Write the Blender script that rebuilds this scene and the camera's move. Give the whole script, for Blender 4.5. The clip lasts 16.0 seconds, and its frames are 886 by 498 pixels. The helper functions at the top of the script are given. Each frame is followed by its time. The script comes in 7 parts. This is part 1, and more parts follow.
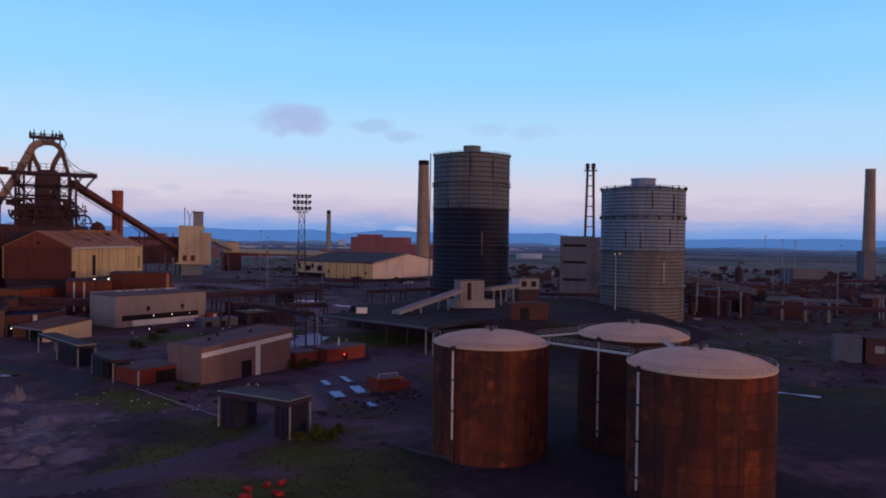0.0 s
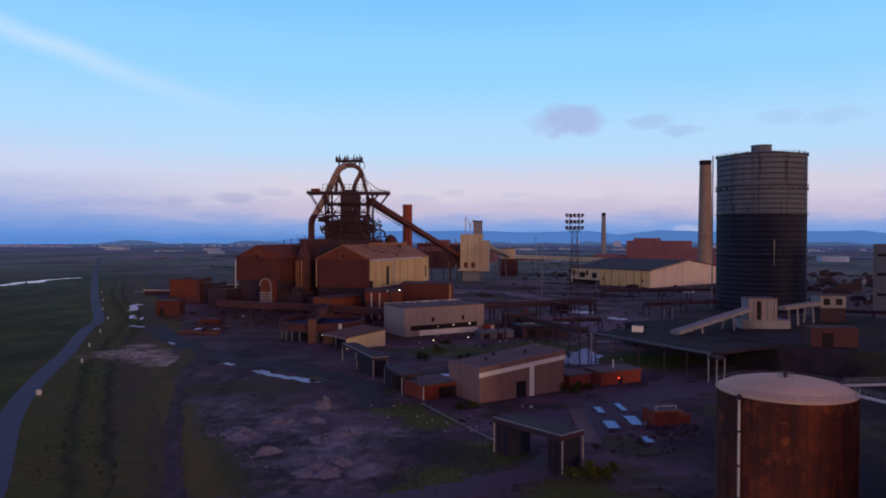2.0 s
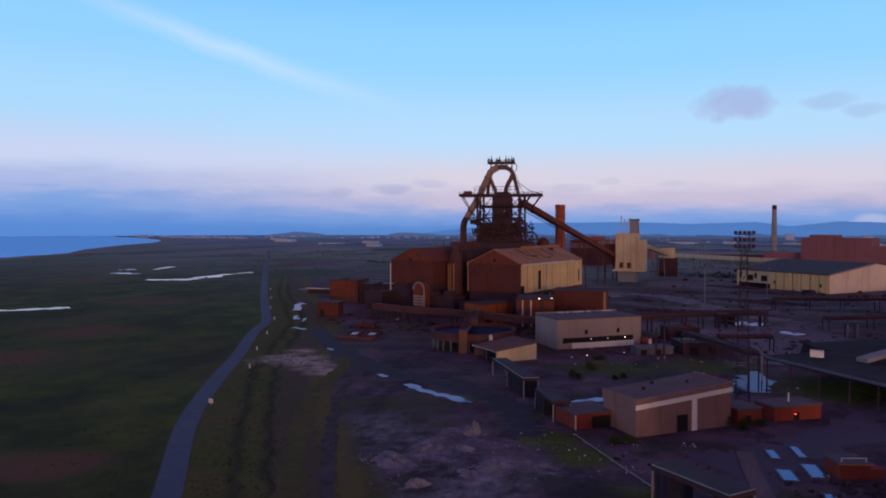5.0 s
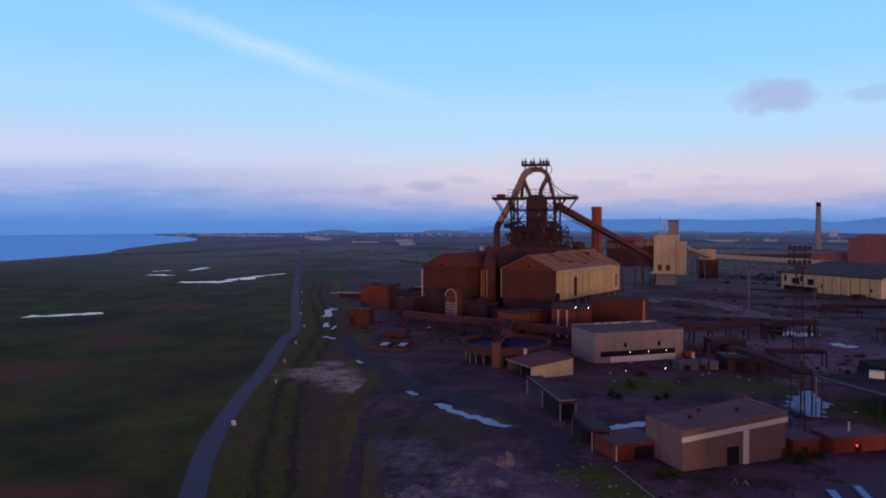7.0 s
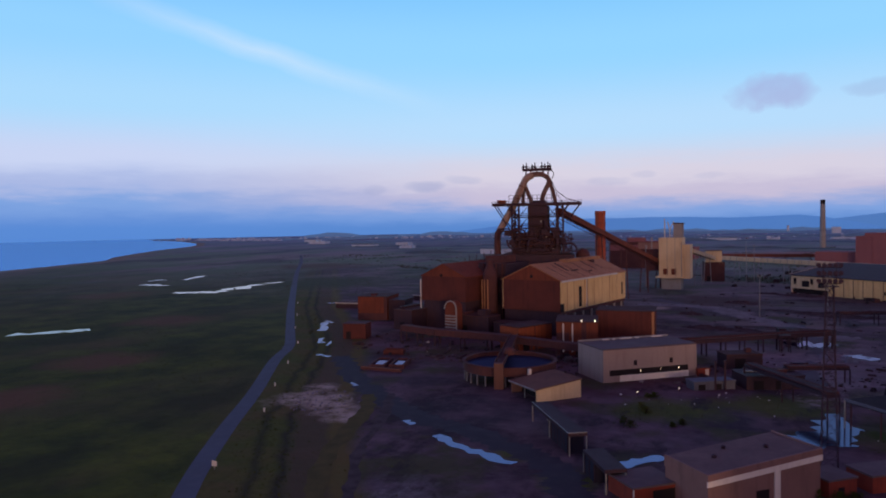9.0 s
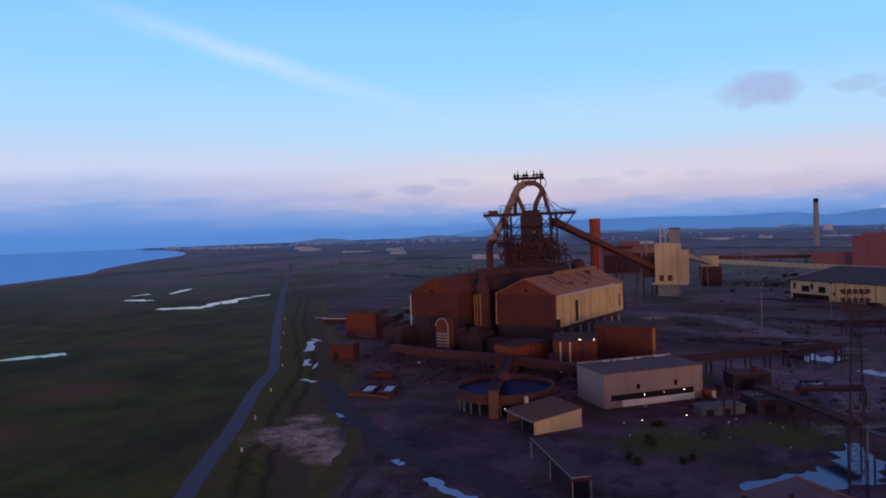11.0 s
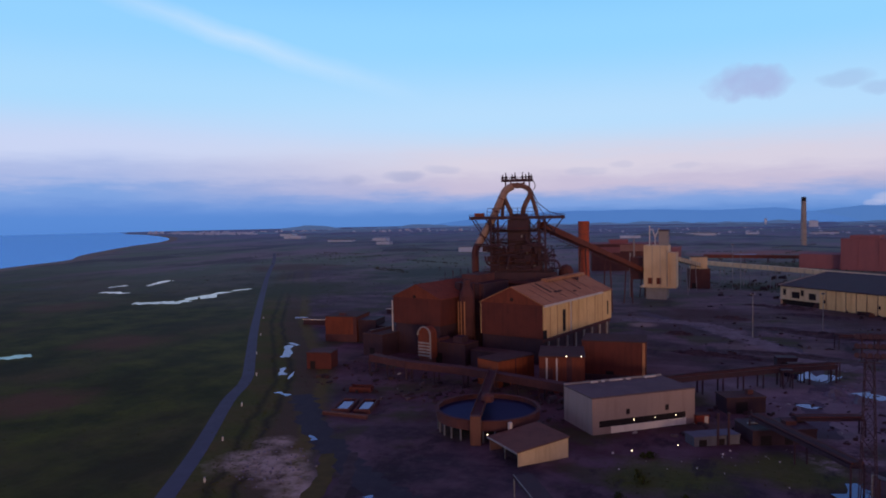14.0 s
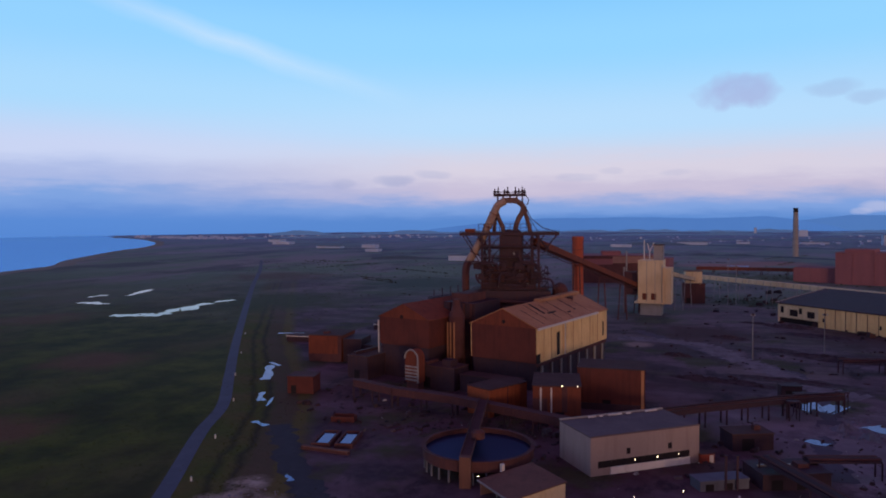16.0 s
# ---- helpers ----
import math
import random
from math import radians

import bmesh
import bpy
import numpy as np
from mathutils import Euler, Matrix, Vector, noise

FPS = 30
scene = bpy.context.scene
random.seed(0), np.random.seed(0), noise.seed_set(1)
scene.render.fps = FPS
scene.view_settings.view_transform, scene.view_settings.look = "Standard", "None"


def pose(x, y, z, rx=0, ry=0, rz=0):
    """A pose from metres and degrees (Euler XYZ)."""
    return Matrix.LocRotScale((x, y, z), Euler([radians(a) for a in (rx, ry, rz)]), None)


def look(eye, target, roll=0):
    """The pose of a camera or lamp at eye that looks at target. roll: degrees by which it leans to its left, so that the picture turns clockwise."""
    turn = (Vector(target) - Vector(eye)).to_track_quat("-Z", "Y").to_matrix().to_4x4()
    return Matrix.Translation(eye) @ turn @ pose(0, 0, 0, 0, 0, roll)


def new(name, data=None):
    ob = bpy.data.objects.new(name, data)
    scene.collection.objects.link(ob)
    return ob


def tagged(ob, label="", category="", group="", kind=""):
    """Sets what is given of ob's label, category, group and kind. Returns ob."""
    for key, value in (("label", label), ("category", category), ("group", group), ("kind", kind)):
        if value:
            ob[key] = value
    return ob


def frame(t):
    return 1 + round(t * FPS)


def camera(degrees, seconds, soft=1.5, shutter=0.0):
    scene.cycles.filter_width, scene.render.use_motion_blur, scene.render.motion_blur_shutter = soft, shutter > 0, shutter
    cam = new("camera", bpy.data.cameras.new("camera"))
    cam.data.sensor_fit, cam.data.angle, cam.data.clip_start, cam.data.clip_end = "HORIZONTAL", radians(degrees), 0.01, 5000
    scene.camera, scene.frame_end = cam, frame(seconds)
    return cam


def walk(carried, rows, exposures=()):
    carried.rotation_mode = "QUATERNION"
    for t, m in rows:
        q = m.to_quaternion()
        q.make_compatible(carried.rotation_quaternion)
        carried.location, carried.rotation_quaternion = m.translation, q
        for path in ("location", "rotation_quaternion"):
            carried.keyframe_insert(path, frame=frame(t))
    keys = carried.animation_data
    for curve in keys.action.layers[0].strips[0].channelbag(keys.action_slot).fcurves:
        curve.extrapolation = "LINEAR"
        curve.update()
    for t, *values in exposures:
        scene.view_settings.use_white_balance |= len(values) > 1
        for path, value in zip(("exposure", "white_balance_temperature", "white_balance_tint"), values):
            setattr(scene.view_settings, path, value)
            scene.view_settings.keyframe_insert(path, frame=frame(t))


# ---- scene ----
# Steelworks at dusk, seen from a rising drone.
cam = camera(63.06, 16.0, soft=1.9)
PATH = [
    (0.0, 0.00, -0.00, 43.20, -13.043, -0.898, 0.822),
    (0.5, -0.06, 0.18, 44.82, -10.651, -0.988, 0.518),
    (1.0, 0.23, 0.62, 46.69, -5.788, -1.016, 0.343),
    (1.5, 0.56, 1.71, 48.22, 0.509, -0.995, 0.133),
    (2.0, 0.86, 2.43, 50.03, 8.533, -1.031, 0.023),
    (2.5, 1.06, 3.33, 51.66, 14.446, -1.054, -0.034),
    (3.0, 1.24, 3.98, 53.39, 17.077, -1.065, -0.107),
    (3.5, 0.89, 4.79, 54.91, 18.308, -1.194, -0.091),
    (6.0, -1.48, 12.98, 62.46, 21.917, -2.050, -0.126),
    (6.5, -2.49, 16.14, 63.89, 22.693, -1.994, -0.227),
    (7.0, -3.88, 20.43, 65.28, 23.261, -2.094, -0.190),
    (7.5, -5.64, 24.65, 66.48, 23.432, -2.092, -0.205),
    (8.0, -7.32, 29.10, 68.03, 23.472, -2.020, -0.324),
    (8.5, -8.68, 33.62, 69.44, 23.440, -2.088, -0.638),
    (11.0, -16.26, 56.82, 77.58, 22.695, -1.875, -2.055),
    (11.5, -17.34, 59.97, 79.42, 22.613, -1.750, -2.026),
    (12.0, -18.22, 62.95, 81.21, 22.716, -1.608, -1.926),
    (12.5, -18.95, 65.81, 82.60, 22.863, -1.670, -1.842),
    (13.0, -19.36, 68.07, 84.46, 22.791, -1.919, -1.670),
    (13.5, -20.10, 70.30, 85.97, 21.837, -2.425, -1.321),
    (14.0, -21.06, 73.87, 87.68, 21.678, -2.904, -1.018),
    (14.5, -22.56, 77.96, 89.30, 21.289, -3.189, -0.764),
    (15.0, -24.48, 83.04, 91.02, 20.938, -3.048, -0.606),
    (15.5, -26.14, 87.93, 92.74, 20.939, -2.801, -0.544),
    (16.0, -27.96, 92.80, 94.42, 20.873, -2.527, -0.520),
]
# seconds, place, heading to the left of +y, pitch, lean
walk(cam, [(t, pose(x, y, z, 90 + up, 0, left) @ pose(0, 0, 0, 0, 0, lean)) for t, x, y, z, left, up, lean in PATH])


# ---- light ----
def lin(r, g, b, a=1.0):
    """Linear colour from 0-255 display values."""
    f = lambda c: (c / 255 / 12.92) if c <= 10.3 else ((c / 255 + 0.055) / 1.055) ** 2.4
    return (f(r), f(g), f(b), a)


SUN_AZ = math.atan2(0.5, -0.86)          # bearing of the low sun from +y, to the right
SUN_EL = radians(3.0)
world = bpy.data.worlds.new("dusk_sky")
scene.world = world
world.use_nodes = True
nt = world.node_tree
for n in list(nt.nodes):
    nt.nodes.remove(n)


def wn(kind, **kw):
    n = nt.nodes.new(kind)
    for k, v in kw.items():
        n.inputs[k].default_value = v
    return n


def wmath(op, a, b=None, c=None, clamp=False):
    n = nt.nodes.new("ShaderNodeMath")
    n.operation, n.use_clamp = op, clamp
    for i, v in enumerate((a, b, c)):
        if v is None:
            continue
        if isinstance(v, (int, float)):
            n.inputs[i].default_value = v
        else:
            nt.links.new(v, n.inputs[i])
    return n.outputs[0]


def wramp(fac, stops, interp="EASE"):
    n = nt.nodes.new("ShaderNodeValToRGB")
    n.color_ramp.interpolation = interp
    els = n.color_ramp.elements
    while len(els) < len(stops):
        els.new(0.5)
    for e, (p, c) in zip(els, stops):
        e.position, e.color = p, c
    nt.links.new(fac, n.inputs[0])
    return n.outputs[0]


def wmix(fac, a, b):
    n = nt.nodes.new("ShaderNodeMix")
    n.data_type = "RGBA"
    for i, v in ((0, fac), (6, a), (7, b)):
        if isinstance(v, (int, float, tuple)):
            n.inputs[i].default_value = v
        else:
            nt.links.new(v, n.inputs[i])
    return n.outputs[2]


tc = nt.nodes.new("ShaderNodeTexCoord")
sep = nt.nodes.new("ShaderNodeSeparateXYZ")
nt.links.new(tc.outputs["Generated"], sep.inputs[0])
elev = wmath("MULTIPLY", wmath("ARCSINE", sep.outputs[2]), 57.2958)
azim = wmath("MULTIPLY", wmath("ARCTAN2", sep.outputs[0], sep.outputs[1]), 57.2958)   # to the right of +y
# elevation from -5 to 40 degrees as 0..1, the layers of haze near the horizon wavering a little
hv = nt.nodes.new("ShaderNodeCombineXYZ")
nt.links.new(wmath("MULTIPLY", azim, 0.16), hv.inputs[0])
nt.links.new(wmath("MULTIPLY", elev, 0.9), hv.inputs[1])
hn = wn("ShaderNodeTexNoise", Scale=1.0, Detail=5.0, Roughness=0.6)
nt.links.new(hv.outputs[0], hn.inputs["Vector"])
low = wmath("SUBTRACT", 1.0, wmath("ABSOLUTE", wmath("MULTIPLY", wmath("SUBTRACT", elev, 2.5), 0.25)), clamp=True)
waver = wmath("MULTIPLY", wmath("MULTIPLY", wmath("SUBTRACT", hn.outputs[0], 0.5), low), 3.2)
e01 = wmath("MULTIPLY_ADD", wmath("ADD", elev, waver), 1 / 45, 5 / 45, clamp=True)
P = lambda deg: (deg + 5) / 45
inland = wramp(e01, [(P(-5), lin(60, 110, 185)), (P(-0.4), lin(82, 135, 208)), (P(0.6), lin(120, 160, 224)), (P(2.0), lin(194, 188, 219)),
                     (P(3.6), lin(211, 206, 228)), (P(7.0), lin(178, 217, 253)), (P(13), lin(143, 209, 255)), (P(19), lin(120, 195, 255)), (P(40), lin(96, 168, 240))])
seaward = wramp(e01, [(P(-5), lin(50, 105, 190)), (P(0.0), lin(82, 138, 216)), (P(1.8), lin(112, 158, 226)), (P(3.2), lin(162, 180, 230)),
                      (P(5.2), lin(196, 208, 244)), (P(9.0), lin(165, 214, 253)), (P(14), lin(143, 207, 255)), (P(19), lin(118, 192, 255)), (P(40), lin(96, 168, 240))])
side = wmath("MULTIPLY_ADD", azim, 1 / 26, 46 / 26, clamp=True)       # 0 over the sea, 1 inland
sky = wmix(side, seaward, inland)
# thin cloud puffs and a faded trail of cirrus, each at its bearing and height
uv = nt.nodes.new("ShaderNodeCombineXYZ")
nt.links.new(azim, uv.inputs[0])
nt.links.new(elev, uv.inputs[1])
cn = wn("ShaderNodeTexNoise", Scale=0.32, Detail=3.0, Roughness=0.5)
nt.links.new(uv.outputs[0], cn.inputs["Vector"])
wob = wmath("SUBTRACT", cn.outputs[0], 0.5)
cn2 = wn("ShaderNodeTexNoise", Scale=0.5, Detail=4.0, Roughness=0.5)
nt.links.new(uv.outputs[0], cn2.inputs["Vector"])
wob2 = wmath("SUBTRACT", cn2.outputs[0], 0.5)
fleece = wmath("MULTIPLY_ADD", cn2.outputs[0], 0.9, 0.5, clamp=True)


def puff(col, az, el, w, h, tone, amount):
    dx = wmath("DIVIDE", wmath("ADD", wmath("SUBTRACT", azim, az), wmath("MULTIPLY", wob, w * 1.3)), w)
    dy = wmath("DIVIDE", wmath("ADD", wmath("SUBTRACT", elev, el), wmath("MULTIPLY", wob2, h * 1.6)), h)
    r = wmath("ADD", wmath("MULTIPLY", dx, dx), wmath("MULTIPLY", dy, dy))
    m = wmath("MULTIPLY", wmath("MULTIPLY", wmath("SMOOTH_MIN", wmath("SUBTRACT", 1.25, r, clamp=True), 1.0, 0.5), fleece), amount, clamp=True)
    return wmix(m, col, tone)


lilac = lin(160, 165, 216)
grey = lin(146, 160, 208)
CLOUD_LIST = [(1.3, 8.9, 3.0, 1.3, lilac, 0.72), (7.4, 8.7, 1.7, 0.6, grey, 0.35), (9.6, 7.9, 1.6, 0.5, grey, 0.35), (16.5, 8.5, 1.4, 0.55, grey, 0.2),
              (20.2, 8.3, 2.2, 0.6, grey, 0.2), (-24.6, 2.9, 1.6, 0.45, grey, 0.5), (-21.6, 3.4, 1.6, 0.35, grey, 0.3), (-28.6, 2.7, 1.0, 0.4, grey, 0.3),
              (-10.5, 3.0, 1.6, 0.4, grey, 0.25), (-7.8, 3.4, 1.0, 0.3, grey, 0.25), (-3.0, 3.2, 1.2, 0.25, grey, 0.2), (9.0, 1.6, 2.4, 0.6, grey, 0.3), (10.2, 0.5, 1.2, 0.45, lin(206, 206, 232), 0.5), (9.2, 0.15, 0.7, 0.25, lin(206, 206, 232), 0.4)]
for spec in CLOUD_LIST:
    sky = puff(sky, *spec)
# a long fading streak of high cloud
along = wmath("ADD", wmath("MULTIPLY", wmath("ADD", azim, 37.0), 0.959), wmath("MULTIPLY", wmath("SUBTRACT", elev, 13.1), -0.283))
off = wmath("ADD", wmath("MULTIPLY", wmath("ADD", azim, 37.0), 0.283), wmath("MULTIPLY", wmath("SUBTRACT", elev, 13.1), 0.959))
off = wmath("ADD", off, wmath("MULTIPLY", wob, 0.7))
thick = wmath("SUBTRACT", 1.0, wmath("ABSOLUTE", wmath("DIVIDE", off, 1.05)), clamp=True)
ends = wmath("SUBTRACT", 1.0, wmath("ABSOLUTE", wmath("DIVIDE", along, 15.0)), clamp=True)
sky = wmix(wmath("MULTIPLY", wmath("MULTIPLY", thick, ends), 0.44), sky, lin(228, 236, 250))
# the dusk deepens to a dim lilac towards the zenith
fall = nt.nodes.new("ShaderNodeMapRange")
fall.interpolation_type = "SMOOTHSTEP"
for i_, v_ in ((1, 17.0), (2, 44.0), (3, 0.0), (4, 1.0)):
    fall.inputs[i_].default_value = v_
nt.links.new(elev, fall.inputs[0])
sky = wmix(fall.outputs[0], sky, (0.138, 0.063, 0.228, 1.0))
# afterglow in the quarter of the low sun
glow_side = wmath("ADD", wmath("MULTIPLY", sep.outputs[0], math.sin(SUN_AZ)), wmath("MULTIPLY", sep.outputs[1], math.cos(SUN_AZ)))
glow_in = nt.nodes.new("ShaderNodeMapRange")
glow_in.interpolation_type = "SMOOTHSTEP"
for i_, v_ in ((1, -0.1), (2, 0.85), (3, 0.0), (4, 1.0)):
    glow_in.inputs[i_].default_value = v_
nt.links.new(glow_side, glow_in.inputs[0])
after = wramp(e01, [(P(-5), (0.2, 0.12, 0.12, 1)), (P(0), (0.72, 0.40, 0.34, 1)), (P(6), (0.70, 0.43, 0.42, 1)), (P(16), (0.45, 0.32, 0.40, 1)), (P(30), (0.215, 0.135, 0.25, 1)), (P(40), (0.135, 0.070, 0.195, 1))])
sky = wmix(glow_in.outputs[0], sky, after)
bgA = nt.nodes.new("ShaderNodeBackground")
nt.links.new(sky, bgA.inputs[0])
bgA.inputs[1].default_value = 0.97
nish = nt.nodes.new("ShaderNodeTexSky")
nish.sky_type, nish.sun_disc = "NISHITA", False
nish.sun_elevation, nish.sun_rotation = SUN_EL, SUN_AZ
bgB = nt.nodes.new("ShaderNodeBackground")
nt.links.new(nish.outputs[0], bgB.inputs[0])
bgB.inputs[1].default_value = 0.02
addw = nt.nodes.new("ShaderNodeAddShader")
wout = nt.nodes.new("ShaderNodeOutputWorld")
nt.links.new(bgA.outputs[0], addw.inputs[0])
nt.links.new(bgB.outputs[0], addw.inputs[1])
nt.links.new(addw.outputs[0], wout.inputs[0])

sun_data = bpy.data.lights.new("sun", "SUN")
sun_data.energy, sun_data.angle, sun_data.color = 0.75, radians(8), (1.0, 0.62, 0.40)
sun = new("sun", sun_data)
sun_dir = Vector((math.sin(SUN_AZ) * math.cos(SUN_EL), math.cos(SUN_AZ) * math.cos(SUN_EL), math.sin(SUN_EL)))
sun.matrix_world = look(sun_dir * 500, (0, 0, 0))
scene.view_settings.exposure = 0.0


# ---- materials ----
class Mat:
    """A small builder of node materials on world coordinates."""

    def __init__(self, name):
        self.m = bpy.data.materials.new(name)
        self.m.use_nodes = True
        self.t = self.m.node_tree
        self.b = self.t.nodes["Principled BSDF"]
        self.pos = self.t.nodes.new("ShaderNodeNewGeometry").outputs["Position"]

    def link(self, v, socket):
        if isinstance(v, (int, float, tuple)):
            socket.default_value = v
        else:
            self.t.links.new(v, socket)

    def noise(self, scale, detail=4.0, rough=0.6, stretch=(1, 1, 1), vec=None):
        mp = self.t.nodes.new("ShaderNodeMapping")
        mp.inputs["Scale"].default_value = stretch
        self.link(vec or self.pos, mp.inputs["Vector"])
        n = self.t.nodes.new("ShaderNodeTexNoise")
        n.inputs["Scale"].default_value, n.inputs["Detail"].default_value, n.inputs["Roughness"].default_value = scale, detail, rough
        self.t.links.new(mp.outputs[0], n.inputs["Vector"])
        return n.outputs[0]

    def ramp(self, fac, lo, hi):
        n = self.t.nodes.new("ShaderNodeMapRange")
        n.inputs[1].default_value, n.inputs[2].default_value = lo, hi
        self.link(fac, n.inputs[0])
        return n.outputs[0]

    def math(self, op, a, b=0.0, clamp=False):
        n = self.t.nodes.new("ShaderNodeMath")
        n.operation, n.use_clamp = op, clamp
        self.link(a, n.inputs[0])
        self.link(b, n.inputs[1])
        return n.outputs[0]

    def mix(self, fac, a, b):
        n = self.t.nodes.new("ShaderNodeMix")
        n.data_type = "RGBA"
        self.link(fac, n.inputs[0])
        self.link(a, n.inputs[6])
        self.link(b, n.inputs[7])
        return n.outputs[2]

    def random(self):
        return self.t.nodes.new("ShaderNodeObjectInfo").outputs["Random"]

    def sep(self, v=None):
        n = self.t.nodes.new("ShaderNodeSeparateXYZ")
        self.link(v or self.pos, n.inputs[0])
        return n.outputs

    def bump(self, h, strength=0.3, dist=0.1):
        n = self.t.nodes.new("ShaderNodeBump")
        n.inputs["Strength"].default_value, n.inputs["Distance"].default_value = strength, dist
        self.link(h, n.inputs["Height"])
        self.t.links.new(n.outputs[0], self.b.inputs["Normal"])

    def done(self, colour, rough=0.8, metal=0.0):
        self.link(colour, self.b.inputs["Base Color"])
        self.link(rough, self.b.inputs["Roughness"])
        self.b.inputs["Metallic"].default_value = metal
        if metal == 0 and isinstance(rough, float) and rough > 0.55:
            self.b.inputs["Specular IOR Level"].default_value = 0.12
        return self.m


def c(r, g, b):
    return (r, g, b, 1.0)


def worn(name, base, dirt, stain, big=0.08, fine=1.2, streak=0.5, rough=0.75, metal=0.0, amount=0.6):
    """Paint, concrete or sheet metal: broad dirt, vertical run-off streaks, fine grain."""
    k = Mat(name)
    broad = k.ramp(k.noise(big, 5), 0.35, 0.7)
    col = k.mix(k.math("MULTIPLY", broad, amount), c(*base), c(*dirt))
    run = k.ramp(k.noise(streak, 4, 0.65, (1, 1, 0.08)), 0.5, 0.78)
    col = k.mix(k.math("MULTIPLY", run, amount), col, c(*stain))
    grain = k.noise(fine, 6, 0.7)
    col = k.mix(k.math("MULTIPLY", k.ramp(grain, 0.4, 0.75), 0.35), col, c(*dirt))
    k.bump(grain, 0.25, 0.15)
    return k.done(col, rough, metal)


M = {}
M["rust"] = worn("rust_sheet", (0.185, 0.052, 0.032), (0.095, 0.032, 0.025), (0.045, 0.022, 0.02), 0.12, 1.5, 0.6, 0.85)
M["rust_bright"] = worn("orange_rust_sheet", (0.285, 0.078, 0.034), (0.15, 0.042, 0.026), (0.07, 0.028, 0.021), 0.12, 1.5, 0.6, 0.85)
M["rust_dark"] = worn("dark_rusted_steel", (0.100, 0.043, 0.045), (0.050, 0.024, 0.030), (0.14, 0.053, 0.043), 0.15, 1.5, 0.7, 0.8)
M["steel_dark"] = worn("sooty_steel", (0.058, 0.034, 0.048), (0.034, 0.023, 0.033), (0.088, 0.035, 0.031), 0.2, 2.0, 0.8, 0.7)
M["downcomer"] = worn("streaky_brown_pipe", (0.37, 0.26, 0.225), (0.14, 0.08, 0.07), (0.46, 0.36, 0.32), 0.25, 1.5, 0.5, 0.75)
M["cream"] = worn("cream_cladding", (0.74, 0.52, 0.26), (0.50, 0.31, 0.14), (0.28, 0.12, 0.05), 0.06, 0.9, 0.35, 0.75)
M["cream_pale"] = worn("pale_cladding", (0.68, 0.53, 0.34), (0.48, 0.35, 0.22), (0.30, 0.18, 0.10), 0.05, 0.9, 0.3, 0.75)
M["roof_rust"] = worn("stained_roof_sheet", (0.41, 0.21, 0.115), (0.24, 0.10, 0.055), (0.14, 0.06, 0.045), 0.08, 1.2, 0.4, 0.8)
M["white"] = worn("white_cladding", (0.335, 0.258, 0.250), (0.250, 0.188, 0.186), (0.18, 0.125, 0.118), 0.07, 1.0, 0.35, 0.7, amount=0.45)
M["grey_roof"] = worn("grey_felt_roof", (0.135, 0.100, 0.112), (0.085, 0.062, 0.072), (0.18, 0.13, 0.135), 0.1, 1.0, 0.15, 0.9)
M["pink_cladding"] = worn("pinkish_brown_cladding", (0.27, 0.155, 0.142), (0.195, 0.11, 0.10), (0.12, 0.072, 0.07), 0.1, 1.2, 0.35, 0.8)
M["brick"] = worn("red_brick", (0.26, 0.052, 0.034), (0.17, 0.040, 0.031), (0.10, 0.034, 0.03), 0.25, 2.5, 0.5, 0.9)
M["brick_stack"] = worn("chimney_brick", (0.36, 0.085, 0.05), (0.24, 0.06, 0.04), (0.10, 0.045, 0.035), 0.15, 2.0, 0.5, 0.9)
M["concrete"] = worn("weathered_concrete", (0.30, 0.28, 0.285), (0.20, 0.18, 0.185), (0.13, 0.11, 0.11), 0.1, 1.2, 0.4, 0.9)
M["stack_conc"] = worn("stack_concrete", (0.33, 0.24, 0.19), (0.22, 0.15, 0.13), (0.12, 0.09, 0.085), 0.05, 0.8, 0.25, 0.9)
# Near-black puts the shade inside openings into colour; chimney caps use it too.
M["black"] = worn("dark_opening", (0.024, 0.019, 0.023), (0.016, 0.014, 0.016), (0.03, 0.02, 0.02), 0.2, 1.0, 0.4, 0.9)
M["holder_dark"] = worn("sooty_holder_plate", (0.024, 0.022, 0.042), (0.018, 0.017, 0.031), (0.034, 0.030, 0.044), 0.05, 0.9, 0.25, 0.65)
M["holder_top"] = worn("weathered_holder_plate", (0.155, 0.165, 0.19), (0.095, 0.10, 0.12), (0.05, 0.053, 0.07), 0.05, 0.9, 0.25, 0.65)
M["holder_grey"] = worn("grey_holder_plate", (0.25, 0.30, 0.39), (0.165, 0.19, 0.25), (0.085, 0.085, 0.10), 0.05, 0.9, 0.22, 0.6, amount=0.7)
M["holder_joint"] = worn("dark_plate_joint", (0.060, 0.062, 0.078), (0.042, 0.042, 0.053), (0.030, 0.028, 0.034), 0.1, 1.0, 0.3, 0.7)
M["holder_brown"] = worn("brown_stained_holder_plate", (0.205, 0.185, 0.19), (0.135, 0.112, 0.115), (0.065, 0.05, 0.05), 0.05, 0.9, 0.22, 0.65, amount=0.7)
M["brown_roof"] = worn("brown_sheet_roof", (0.17, 0.085, 0.065), (0.11, 0.055, 0.048), (0.07, 0.04, 0.036), 0.1, 1.2, 0.3, 0.85)
M["felt_pink"] = worn("dusty_felt_roof", (0.165, 0.108, 0.110), (0.095, 0.062, 0.068), (0.21, 0.15, 0.15), 0.16, 1.0, 0.15, 0.9)
